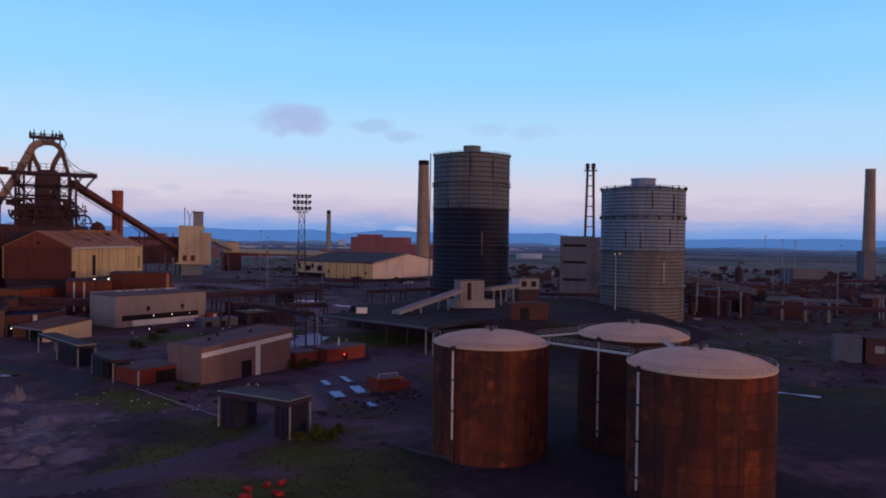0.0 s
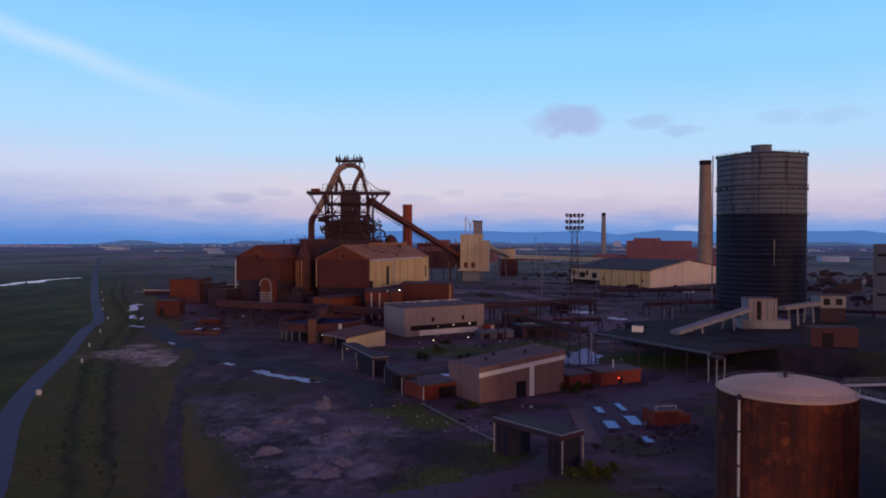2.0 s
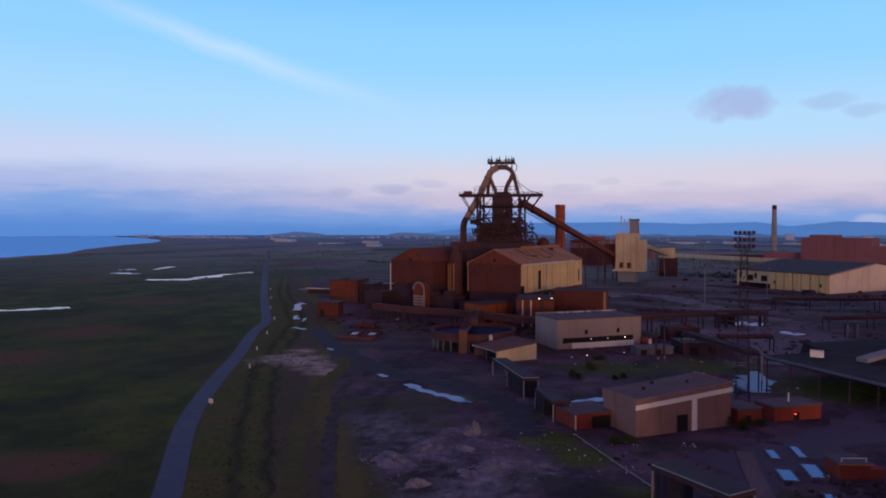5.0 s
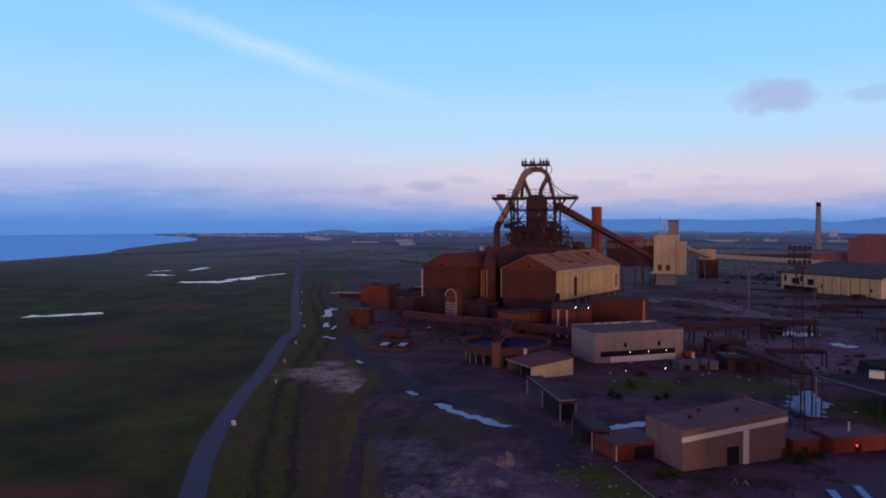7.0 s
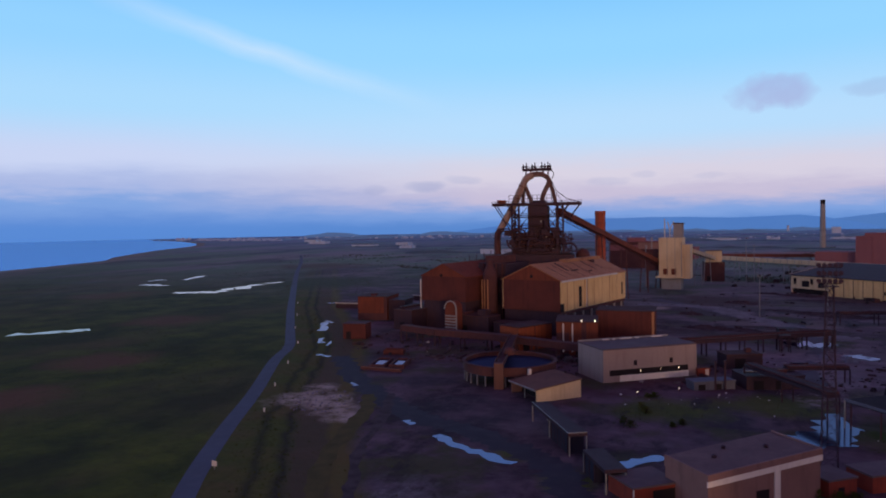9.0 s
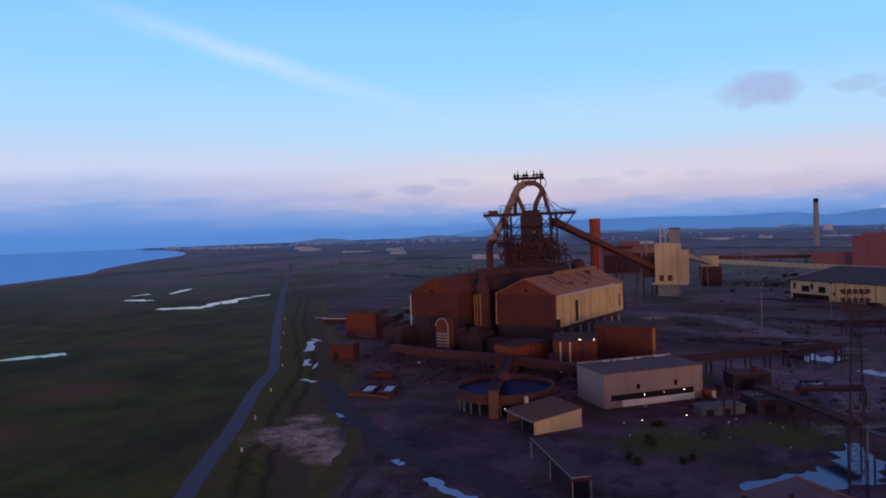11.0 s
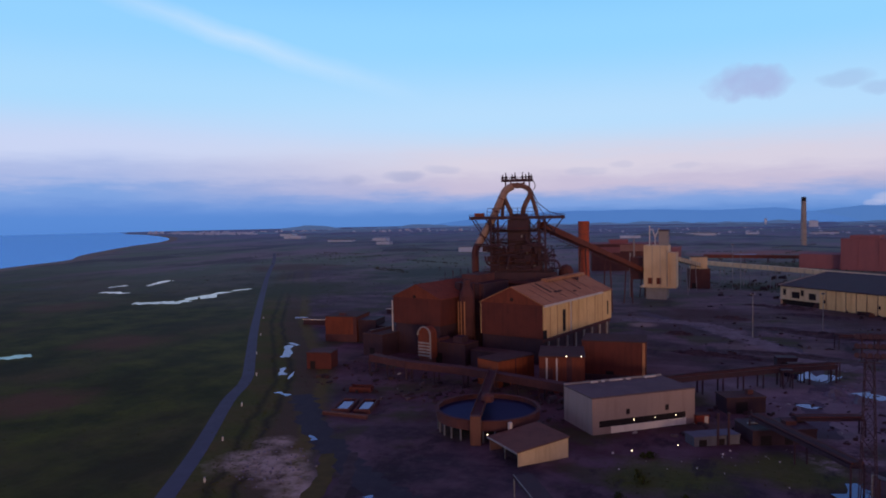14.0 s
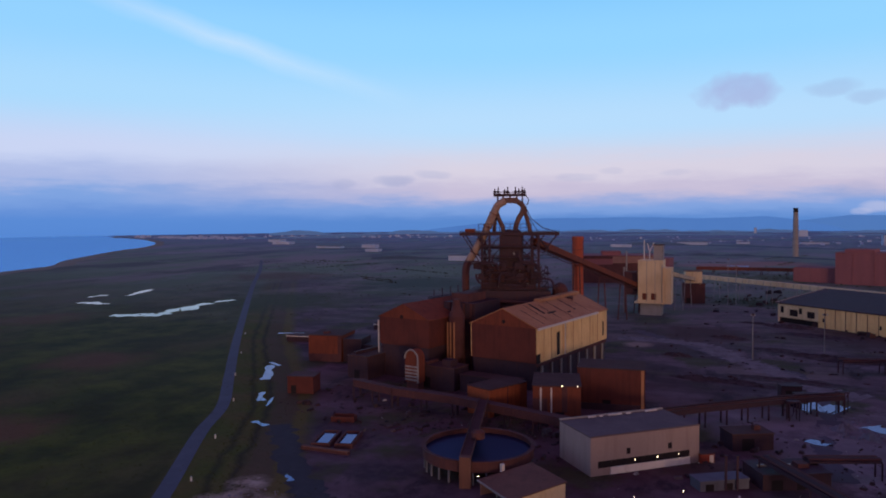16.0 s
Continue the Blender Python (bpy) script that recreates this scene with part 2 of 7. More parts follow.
M["dust"] = worn("pale_dust", (0.21, 0.160, 0.185), (0.085, 0.058, 0.072), (0.30, 0.24, 0.265), 0.09, 0.6, 0.2, 0.95, amount=0.8)
M["fascia"] = worn("white_fascia", (0.80, 0.74, 0.68), (0.66, 0.58, 0.52), (0.4, 0.32, 0.28), 0.2, 1.5, 0.5, 0.7, amount=0.4)
# Concrete darkened in colour for the boiler house's shade; reused as plain grey.
M["slab_grey"] = worn("shaded_grey_slab", (0.13, 0.135, 0.175), (0.092, 0.092, 0.12), (0.065, 0.062, 0.08), 0.07, 1.0, 0.3, 0.85)
M["dome"] = worn("pale_dusty_dome", (0.74, 0.53, 0.37), (0.48, 0.31, 0.21), (0.66, 0.51, 0.39), 0.12, 1.2, 0.3, 0.8)
M["rail"] = worn("galvanised_rail", (0.36, 0.34, 0.33), (0.22, 0.2, 0.2), (0.15, 0.1, 0.08), 0.5, 2.0, 0.6, 0.5, 0.6)
M["pipe_pale"] = worn("pale_painted_pipe", (0.62, 0.58, 0.55), (0.45, 0.40, 0.37), (0.25, 0.18, 0.15), 0.3, 2.0, 0.6, 0.6)
M["asphalt"] = worn("worn_asphalt", (0.085, 0.088, 0.135), (0.06, 0.06, 0.09), (0.11, 0.108, 0.15), 0.08, 0.8, 0.2, 0.75)
M["old_asphalt"] = worn("oily_yard_asphalt", (0.042, 0.035, 0.052), (0.030, 0.023, 0.035), (0.070, 0.055, 0.070), 0.07, 0.5, 0.2, 0.8, amount=0.8)
M["track"] = worn("compacted_track", (0.096, 0.072, 0.102), (0.065, 0.046, 0.062), (0.125, 0.096, 0.115), 0.1, 0.9, 0.2, 0.85)
M["rust_wall"] = worn("brown_rusted_wall", (0.120, 0.037, 0.031), (0.072, 0.026, 0.026), (0.040, 0.019, 0.022), 0.10, 1.5, 0.5, 0.85)
M["roof_dark"] = worn("dark_maroon_felt", (0.082, 0.043, 0.043), (0.05, 0.028, 0.03), (0.11, 0.06, 0.055), 0.1, 1.2, 0.3, 0.9)
M["pale_gable"] = worn("pale_pinkish_sheet", (0.74, 0.59, 0.51), (0.56, 0.43, 0.36), (0.36, 0.25, 0.2), 0.06, 0.9, 0.3, 0.75)
# Red sheet paled towards purple: haze put into the colour of far buildings.
M["hazy_red"] = worn("hazed_red_sheet", (0.25, 0.10, 0.115), (0.195, 0.082, 0.10), (0.15, 0.07, 0.085), 0.03, 0.3, 0.1, 0.9)
# White with blue mixed in to offset the warm light on far walls.
M["town_paint"] = worn("cooled_white_paint", (0.42, 0.50, 0.66), (0.30, 0.34, 0.44), (0.2, 0.2, 0.25), 0.02, 0.3, 0.1, 0.8)
M["uptake"] = worn("weathered_uptake_plate", (0.155, 0.088, 0.078), (0.075, 0.042, 0.042), (0.25, 0.17, 0.15), 0.25, 1.5, 0.5, 0.8)
M["debris"] = worn("pale_rubble", (0.205, 0.188, 0.235), (0.100, 0.088, 0.112), (0.055, 0.044, 0.052), 0.22, 1.4, 0.5, 0.95)


def water(name, tint, rough, ripple):
    k = Mat(name)
    k.bump(k.noise(ripple, 3, 0.5), 0.12 if name != "sea_water" else 1.0, 0.05 if name != "sea_water" else 1.3)
    k.b.inputs["IOR"].default_value = 1.33
    k.b.inputs["Specular IOR Level"].default_value = 0.5
    return k.done(c(*tint), rough)


def sky_water(name, deep, tint, rough, amount):
    """Shallow water over dark mud: a tinted mirror of the sky."""
    k = Mat(name)
    t = k.t
    d, g, m = t.nodes.new("ShaderNodeBsdfDiffuse"), t.nodes.new("ShaderNodeBsdfGlossy"), t.nodes.new("ShaderNodeMixShader")
    d.inputs["Color"].default_value = c(*deep)
    g.inputs["Color"].default_value, g.inputs["Roughness"].default_value = c(*tint), rough
    b = t.nodes.new("ShaderNodeBump")
    b.inputs["Strength"].default_value, b.inputs["Distance"].default_value = 0.1, 0.05
    k.link(k.noise(0.6, 3, 0.5), b.inputs["Height"])
    t.links.new(b.outputs[0], g.inputs["Normal"])
    m.inputs[0].default_value = amount
    t.links.new(d.outputs[0], m.inputs[1])
    t.links.new(g.outputs[0], m.inputs[2])
    t.links.new(m.outputs[0], t.nodes["Material Output"].inputs["Surface"])
    return k.m


M["yard_water"] = sky_water("yard_puddle_water", (0.02, 0.02, 0.035), (0.62, 0.44, 0.68), 0.06, 0.36)
M["pond_water"] = sky_water("pond_water", (0.016, 0.018, 0.036), (0.55, 0.44, 0.70), 0.10, 0.24)
M["basin_water"] = sky_water("basin_water", (0.03, 0.03, 0.05), (0.70, 0.58, 0.82), 0.10, 0.40)
M["pool_water"] = sky_water("settling_pool_water", (0.02, 0.025, 0.05), (0.46, 0.42, 0.74), 0.14, 0.34)
M["sump_water"] = sky_water("dark_sump_water", (0.012, 0.014, 0.028), (0.26, 0.24, 0.46), 0.45, 0.16)
M["water"] = water("standing_water", (0.02, 0.03, 0.045), 0.03, 0.6)
M["sea"] = water("sea_water", (0.06, 0.17, 0.42), 0.15, 0.25)

# the sea takes its blue from within and gives a broad, blue-tinted gloss
_t = M["sea"].node_tree
_d, _g, _m = _t.nodes.new("ShaderNodeBsdfDiffuse"), _t.nodes.new("ShaderNodeBsdfGlossy"), _t.nodes.new("ShaderNodeMixShader")
_d.inputs["Color"].default_value = (0.06, 0.16, 0.40, 1)
_g.inputs["Color"].default_value, _g.inputs["Roughness"].default_value = (0.28, 0.50, 0.86, 1), 0.25
_m.inputs[0].default_value = 0.72
_t.links.new(_d.outputs[0], _m.inputs[1])
_t.links.new(_g.outputs[0], _m.inputs[2])
_t.links.new(_m.outputs[0], _t.nodes["Material Output"].inputs["Surface"])
k = Mat("lamp_glow")
k.b.inputs["Emission Color"].default_value = lin(255, 226, 180)
k.b.inputs["Emission Strength"].default_value = 7.0
M["glow"] = k.done(c(0.8, 0.7, 0.5), 0.5)
k = Mat("red_lamp_glow")
k.b.inputs["Emission Color"].default_value = lin(255, 60, 40)
k.b.inputs["Emission Strength"].default_value = 3.0
M["glow_red"] = k.done(c(0.7, 0.1, 0.08), 0.5)


# ---- mesh helpers ----
def part(name, bm, mat, parent=None, label="", smooth=False):
    me = bpy.data.meshes.new(name)
    bm.to_mesh(me)
    bm.free()
    me.materials.append(M[mat] if isinstance(mat, str) else mat)
    if smooth:
        me.shade_smooth()
    ob = new(name, me)
    if parent is not None:
        ob.parent = parent
    if label:
        tagged(ob, label)
    return ob


def thing(name, label, category, x, y, z=0.0, rz=0.0, group="", kind=""):
    ob = new(name)
    ob.empty_display_size = 0.5
    ob.matrix_basis = pose(x, y, z, 0, 0, rz)
    return tagged(ob, label, category, group, kind)


def box(x0, x1, y0, y1, z0, z1, bm=None):
    bm = bm or bmesh.new()
    v = [bm.verts.new((x, y, z)) for z in (z0, z1) for x, y in ((x0, y0), (x1, y0), (x1, y1), (x0, y1))]
    for f in ((3, 2, 1, 0), (4, 5, 6, 7), (0, 1, 5, 4), (1, 2, 6, 5), (2, 3, 7, 6), (3, 0, 4, 7)):
        bm.faces.new([v[i] for i in f])
    return bm


def prism(outline, z0, z1, bm=None):
    """An upright prism over a plan outline, counter-clockwise."""
    bm = bm or bmesh.new()
    lo = [bm.verts.new((x, y, z0)) for x, y in outline]
    hi = [bm.verts.new((x, y, z1)) for x, y in outline]
    n = len(lo)
    bm.faces.new(hi)
    bm.faces.new(lo[::-1])
    for i in range(n):
        j = (i + 1) % n
        bm.faces.new((lo[i], lo[j], hi[j], hi[i]))
    return bm


def slab(profile, y0, y1, bm=None):
    """A profile in x and z drawn out along y."""
    bm = bm or bmesh.new()
    a = [bm.verts.new((x, y0, z)) for x, z in profile]
    b = [bm.verts.new((x, y1, z)) for x, z in profile]
    n = len(a)
    bm.faces.new(a)
    bm.faces.new(b[::-1])
    for i in range(n):
        j = (i + 1) % n
        bm.faces.new((a[j], a[i], b[i], b[j]))
    return bm


def sweep(points, r, n=8, bm=None, r_end=None):
    """A round pipe through points, mitred at the bends."""
    bm = bm or bmesh.new()
    ps = [Vector(p) for p in points]
    rings = []
    last = None
    for i, p in enumerate(ps):
        d = (ps[min(i + 1, len(ps) - 1)] - p).normalized() + (p - ps[max(i - 1, 0)]).normalized()
        d = d.normalized() if d.length > 1e-6 else Vector((0, 0, 1))
        side = d.cross(Vector((0, 0, 1)) if abs(d.z) < 0.95 else Vector((1, 0, 0))).normalized() if last is None else (last - d * last.dot(d)).normalized()
        last = side
        up = d.cross(side)
        rr = r if r_end is None else r + (r_end - r) * i / (len(ps) - 1)
        rings.append([bm.verts.new(p + rr * (math.cos(a) * side + math.sin(a) * up)) for a in (2 * math.pi * k / n for k in range(n))])
    for a, b in zip(rings, rings[1:]):
        for k in range(n):
            bm.faces.new((a[k], b[k], b[(k + 1) % n], a[(k + 1) % n]))
    bm.faces.new(rings[0])
    bm.faces.new(rings[-1][::-1])
    return bm


def lathe(profile, n=32, bm=None, turn=0.0):
    """A closed surface of revolution; the profile runs from the bottom up, from and to the axis or open ends, which are capped."""
    bm = bm or bmesh.new()
    rings = []
    for r, z in profile:
        rings.append([bm.verts.new((r * math.cos(a), r * math.sin(a), z)) for a in (2 * math.pi * k / n + turn for k in range(n))])
    for a, b in zip(rings, rings[1:]):
        for k in range(n):
            bm.faces.new((a[k], a[(k + 1) % n], b[(k + 1) % n], b[k]))
    bm.faces.new(rings[0][::-1])
    bm.faces.new(rings[-1])
    return bm


def ring_rail(r, z, h=1.1, posts=32, bm=None, w=0.06):
    """A railing round a circle: posts and two rails."""
    bm = bm or bmesh.new()
    pts = [(r * math.cos(2 * math.pi * k / 48), r * math.sin(2 * math.pi * k / 48)) for k in range(49)]
    for zz in (z + h * 0.55, z + h):
        sweep([(x, y, zz) for x, y in pts], w, 4, bm)
    for k in range(posts):
        a = 2 * math.pi * k / posts
        sweep([(r * math.cos(a), r * math.sin(a), z), (r * math.cos(a), r * math.sin(a), z + h)], w, 4, bm)
    return bm


def rail(points, h=1.1, step=3.0, w=0.06, bm=None):
    """A railing along a line: posts and two rails."""
    bm = bm or bmesh.new()
    for k in (0.55, 1.0):
        sweep([(x, y, z + h * k) for x, y, z in points], w, 4, bm)
    for a, b in zip(points, points[1:]):
        a, b = Vector(a), Vector(b)
        m = max(1, int((b - a).length / step))
        for i in range(m + 1):
            p = a.lerp(b, i / m)
            sweep([p, p + Vector((0, 0, h))], w, 4, bm)
    return bm


def bars(pairs, r, n=4, bm=None):
    bm = bm or bmesh.new()
    for a, b in pairs:
        sweep([a, b], r, n, bm)
    return bm


def truss(a, b, w, h, bays, r, bm=None):
    """A lattice girder of four chords between two points."""
    bm = bm or bmesh.new()
    a, b = Vector(a), Vector(b)
    d = (b - a).normalized()
    s = d.cross(Vector((0, 0, 1))).normalized() * (w / 2)
    u = Vector((0, 0, h))
    ch = [s, -s, s + u, -s + u]
    for q in ch:
        sweep([a + q, b + q], r, 4, bm)
    for i in range(bays):
        p, q = a.lerp(b, i / bays), a.lerp(b, (i + 1) / bays)
        for e in (s, -s):
            sweep([p + e, q + e + u], r * 0.7, 4, bm)
            sweep([q + e, q + e + u], r * 0.7, 4, bm)
        sweep([p + s + u, q - s + u], r * 0.7, 4, bm)
    return bm


def lattice_parts(parent, b0, b1, z0, z1, levels, r, mat):
    """Four legs, each a part, and the bracing between them."""
    cor = [(-1, -1), (1, -1), (1, 1), (-1, 1)]
    at = lambda i, f: (cor[i][0] * (b0 + (b1 - b0) * f), cor[i][1] * (b0 + (b1 - b0) * f), z0 + (z1 - z0) * f)
    for i in range(4):
        part("leg", sweep([at(i, 0), at(i, 1)], r, 6), mat, parent)
    bm = bmesh.new()
    for lv in range(levels):
        f0, f1 = lv / levels, (lv + 1) / levels
        for i in range(4):
            j = (i + 1) % 4
            sweep([at(i, f0), at(j, f1)], r * 0.5, 4, bm)
            sweep([at(j, f0), at(i, f1)], r * 0.5, 4, bm)
            sweep([at(i, f1), at(j, f1)], r * 0.55, 4, bm)
    part("bracing", bm, mat, parent)


def strip(points, width, z, bm=None, ragged=0.0, seed=0):
    """A flat band along a line."""
    bm = bm or bmesh.new()
    ps = [Vector((x, y, 0)) for x, y in points]
    left, right = [], []
    for i, p in enumerate(ps):
        d = (ps[min(i + 1, len(ps) - 1)] - ps[max(i - 1, 0)]).normalized()
        s = Vector((-d.y, d.x, 0))
        kl = 1 + ragged * (noise.noise((i * 0.9, seed, 0.3)) + 0.6 * noise.noise((i * 0.31, seed, 4.1)))
        kr = 1 + ragged * (noise.noise((i * 0.9, seed, 8.7)) + 0.6 * noise.noise((i * 0.31, seed, 6.2)))
        left.append(bm.verts.new(p + s * width * 0.5 * kl + Vector((0, 0, z))))
        right.append(bm.verts.new(p - s * width * 0.5 * kr + Vector((0, 0, z))))
    for i in range(len(ps) - 1):
        bm.faces.new((right[i], right[i + 1], left[i + 1], left[i]))
    return bm


def curve(points, steps=8):
    """A smooth line through plan points."""
    out = []
    ps = [Vector(p) for p in points]
    for i in range(len(ps) - 1):
        p0, p1, p2, p3 = ps[max(i - 1, 0)], ps[i], ps[i + 1], ps[min(i + 2, len(ps) - 1)]
        for k in range(steps):
            t = k / steps
            out.append(tuple(0.5 * (2 * p1 + (p2 - p0) * t + (2 * p0 - 5 * p1 + 4 * p2 - p3) * t * t + (3 * p1 - p0 - 3 * p2 + p3) * t ** 3)))
    return out + [tuple(ps[-1])]


# ---- the land ----
k = Mat("site_ground")
sx, sy, sz = k.sep()
across = k.math("ADD", k.math("MULTIPLY", k.math("ADD", sx, 180.0), 0.85), k.math("MULTIPLY", k.math("SUBTRACT", sy, 234.0), 0.53))   # metres to the site side of the coast road
along = k.math("ADD", k.math("MULTIPLY", k.math("ADD", sx, 180.0), -0.53), k.math("MULTIPLY", k.math("SUBTRACT", sy, 234.0), 0.85))
bend = k.math("MULTIPLY", k.math("MULTIPLY", k.ramp(along, 20.0, 165.0), k.ramp(along, 380.0, 190.0)), 13.0)
bend = k.math("ADD", bend, k.math("MULTIPLY", k.ramp(along, -60.0, -180.0), 5.7))
across = k.math("SUBTRACT", across, bend)
n_big, n_mid, n_fine = k.noise(0.006, 6, 0.65), k.noise(0.035, 6, 0.65), k.noise(0.3, 6, 0.7)
n_broad = k.noise(0.011, 5, 0.6, (1.0, 0.55, 1.0))
dist = k.math("ADD", across, k.math("MULTIPLY", k.math("SUBTRACT", k.noise(0.06, 5), 0.5), 9.0))


def band(lo, hi, soft=1.5):
    return k.math("MULTIPLY", k.ramp(dist, lo - soft, lo + soft), k.ramp(dist, hi + soft, hi - soft))


def patch(cx, cy, r):
    """Soft uneven cover round a plan point."""
    dx, dy = k.math("SUBTRACT", sx, cx), k.math("SUBTRACT", sy, cy)
    far_ = k.math("SQRT", k.math("ADD", k.math("MULTIPLY", dx, dx), k.math("MULTIPLY", dy, dy)))
    return k.ramp(k.math("ADD", far_, k.math("MULTIPLY", k.math("SUBTRACT", n_mid, 0.5), r * 1.6)), r, r * 0.45)


# coarse grass of the flats: green near the road, browner and duller seaward
grass = k.mix(k.ramp(n_mid, 0.36, 0.62), c(0.024, 0.036, 0.006), c(0.086, 0.100, 0.012))
brown = k.mix(k.ramp(n_mid, 0.4, 0.65), c(0.105, 0.075, 0.030), c(0.065, 0.050, 0.026))
grass = k.mix(k.ramp(k.math("ADD", n_broad, k.math("MULTIPLY", across, -0.0004)), 0.52, 0.74), grass, brown)
grass = k.mix(k.math("MULTIPLY", k.ramp(k.noise(0.02, 6, 0.65, (1.0, 0.6, 1.0)), 0.47, 0.62), 0.75), grass, c(0.024, 0.026, 0.009))
grass = k.mix(k.math("MULTIPLY", k.ramp(n_fine, 0.45, 0.75), 0.55), grass, c(0.030, 0.034, 0.010))
for cx, cy, r in ((-152, 142, 15), (-166, 134, 16), (-830, 800, 70), (-640, 600, 50), (-330, 320, 34), (-420, 460, 40), (-300, 240, 30)):
    grass = k.mix(k.math("MULTIPLY", patch(cx, cy, r), 0.75), grass, c(0.135, 0.062, 0.036))
# farther grass is mixed paler: haze put into its colour
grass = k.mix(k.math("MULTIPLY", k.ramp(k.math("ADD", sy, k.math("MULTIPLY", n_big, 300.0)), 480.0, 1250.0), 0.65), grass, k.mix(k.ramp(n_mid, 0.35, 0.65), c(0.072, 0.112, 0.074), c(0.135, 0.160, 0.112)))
# works dirt: purple-brown dust, oily and scuffed
dirt = k.mix(k.ramp(n_mid, 0.36, 0.66), c(0.046, 0.025, 0.039), c(0.146, 0.090, 0.114))
scuffs = k.ramp(k.noise(0.05, 6, 0.7, (0.35, 1.0, 1.0)), 0.54, 0.70)
dirt = k.mix(k.math("MULTIPLY", scuffs, 0.5), dirt, c(0.175, 0.128, 0.142))
oily = k.ramp(k.noise(0.022, 4, 0.6), 0.50, 0.60)
dirt = k.mix(k.math("MULTIPLY", oily, 0.75), dirt, c(0.028, 0.022, 0.034))
dirt = k.mix(k.math("MULTIPLY", k.ramp(n_fine, 0.5, 0.78), 0.6), dirt, c(0.13, 0.092, 0.10))
weeds = k.math("MULTIPLY", k.ramp(k.noise(0.018, 5, 0.6), 0.55, 0.63), 0.7)
dirt = k.mix(weeds, dirt, k.mix(n_fine, c(0.030, 0.040, 0.010), c(0.060, 0.062, 0.018)))
for cx, cy, r in ((-70, 400, 90), (-150, 420, 70), (-20, 440, 50), (-230, 450, 70), (-100, 500, 70), (-120, 640, 90)):
    dirt = k.mix(k.math("MULTIPLY", patch(cx, cy, r), 0.6), dirt, k.mix(n_mid, c(0.11, 0.034, 0.032), c(0.055, 0.024, 0.028)))
for cx, cy, r in ((-43, 205, 10), (-30, 194, 11), (-56, 228, 10), (-16, 168, 13), (-22, 150, 12), (-26, 140, 8), (6, 143, 13), (23, 136, 14), (-10, 129, 9), (4, 124, 12), (20, 122, 14), (-40, 316, 24), (0, 336, 24), (40, 300, 24), (140, 170, 34), (58, 216, 14), (10, 560, 40), (40, 700, 60), (170, 150, 34), (-78, 248, 9)):
    dirt = k.mix(k.math("MULTIPLY", patch(cx, cy, r), 0.85), dirt, k.mix(n_fine, c(0.040, 0.060, 0.008), c(0.105, 0.118, 0.016)))
streaks = k.ramp(k.noise(0.075, 6, 0.72), 0.47, 0.60)
for cx, cy, r in ((-72, 184, 30), (-50, 170, 26), (-48, 150, 18), (26, 480, 26), (20, 440, 30), (6, 500, 20), (30, 380, 30), (60, 430, 30), (14, 350, 16), (10, 560, 26)):
    dirt = k.mix(k.math("MULTIPLY", patch(cx, cy, r), k.math("MULTIPLY", streaks, 0.85)), dirt, c(0.33, 0.26, 0.285))
# dirt is lightened further back, the veil of haze put into its colour
dirt = k.mix(k.math("MULTIPLY", k.ramp(k.math("ADD", sy, k.math("MULTIPLY", n_mid, 120.0)), 360.0, 600.0), 0.72), dirt, k.mix(k.ramp(k.noise(0.028, 6, 0.7, (0.5, 1.0, 1.0)), 0.44, 0.60), c(0.058, 0.032, 0.044), c(0.180, 0.112, 0.138)))
dirt = k.mix(k.math("MULTIPLY", k.ramp(k.noise(0.016, 5, 0.65), 0.53, 0.61), 0.75), dirt, k.mix(n_fine, c(0.036, 0.044, 0.014), c(0.070, 0.068, 0.026)))
dirt = k.mix(k.math("MULTIPLY", k.ramp(k.noise(0.05, 6, 0.7, (1.0, 0.5, 1.0)), 0.54, 0.62), 0.7), dirt, c(0.026, 0.018, 0.026))
# broken pale hardcore over dark dirt where buildings were cleared
blot = k.ramp(k.noise(0.085, 7, 0.74, (1.0, 0.6, 1.0)), 0.44, 0.66)
cleared = k.mix(blot, c(0.040, 0.029, 0.036), k.mix(k.ramp(n_fine, 0.3, 0.7), c(0.145, 0.118, 0.138), c(0.33, 0.28, 0.315)))
for cx, cy, r in ((-74, 184, 27), (-52, 168, 22), (-50, 150, 15), (-92, 204, 20)):
    dirt = k.mix(k.math("MULTIPLY", patch(cx, cy, r), 0.7), dirt, cleared)
# trampled dust between the halls and the stockyard
for cx, cy, r in ((0, 425, 36), (26, 440, 46), (-22, 448, 30), (20, 390, 28)):
    dirt = k.mix(k.math("MULTIPLY", patch(cx, cy, r), 0.7), dirt, k.mix(k.ramp(n_mid, 0.35, 0.65), c(0.125, 0.092, 0.112), c(0.29, 0.225, 0.255)))
# darker ground round the storage tanks
for cx, cy, r in ((70, 150, 60), (140, 150, 60), (120, 230, 60), (-26, 166, 14), (60, 100, 60)):
    dirt = k.mix(k.math("MULTIPLY", patch(cx, cy, r), 0.8), dirt, k.mix(n_fine, c(0.013, 0.011, 0.018), c(0.036, 0.028, 0.037)))
# strips of grass, ditch and dust beside the coast road
verge = k.mix(k.ramp(n_mid, 0.4, 0.62), c(0.072, 0.082, 0.014), c(0.105, 0.075, 0.026))
verge = k.mix(k.math("MULTIPLY", k.ramp(n_fine, 0.42, 0.7), 0.5), verge, c(0.040, 0.040, 0.012))
verge = k.mix(k.math("MULTIPLY", band(14.5, 17.0), 0.8), verge, c(0.020, 0.020, 0.012))
verge = k.mix(k.math("MULTIPLY", band(22.5, 25.5), 0.8), verge, c(0.022, 0.016, 0.016))
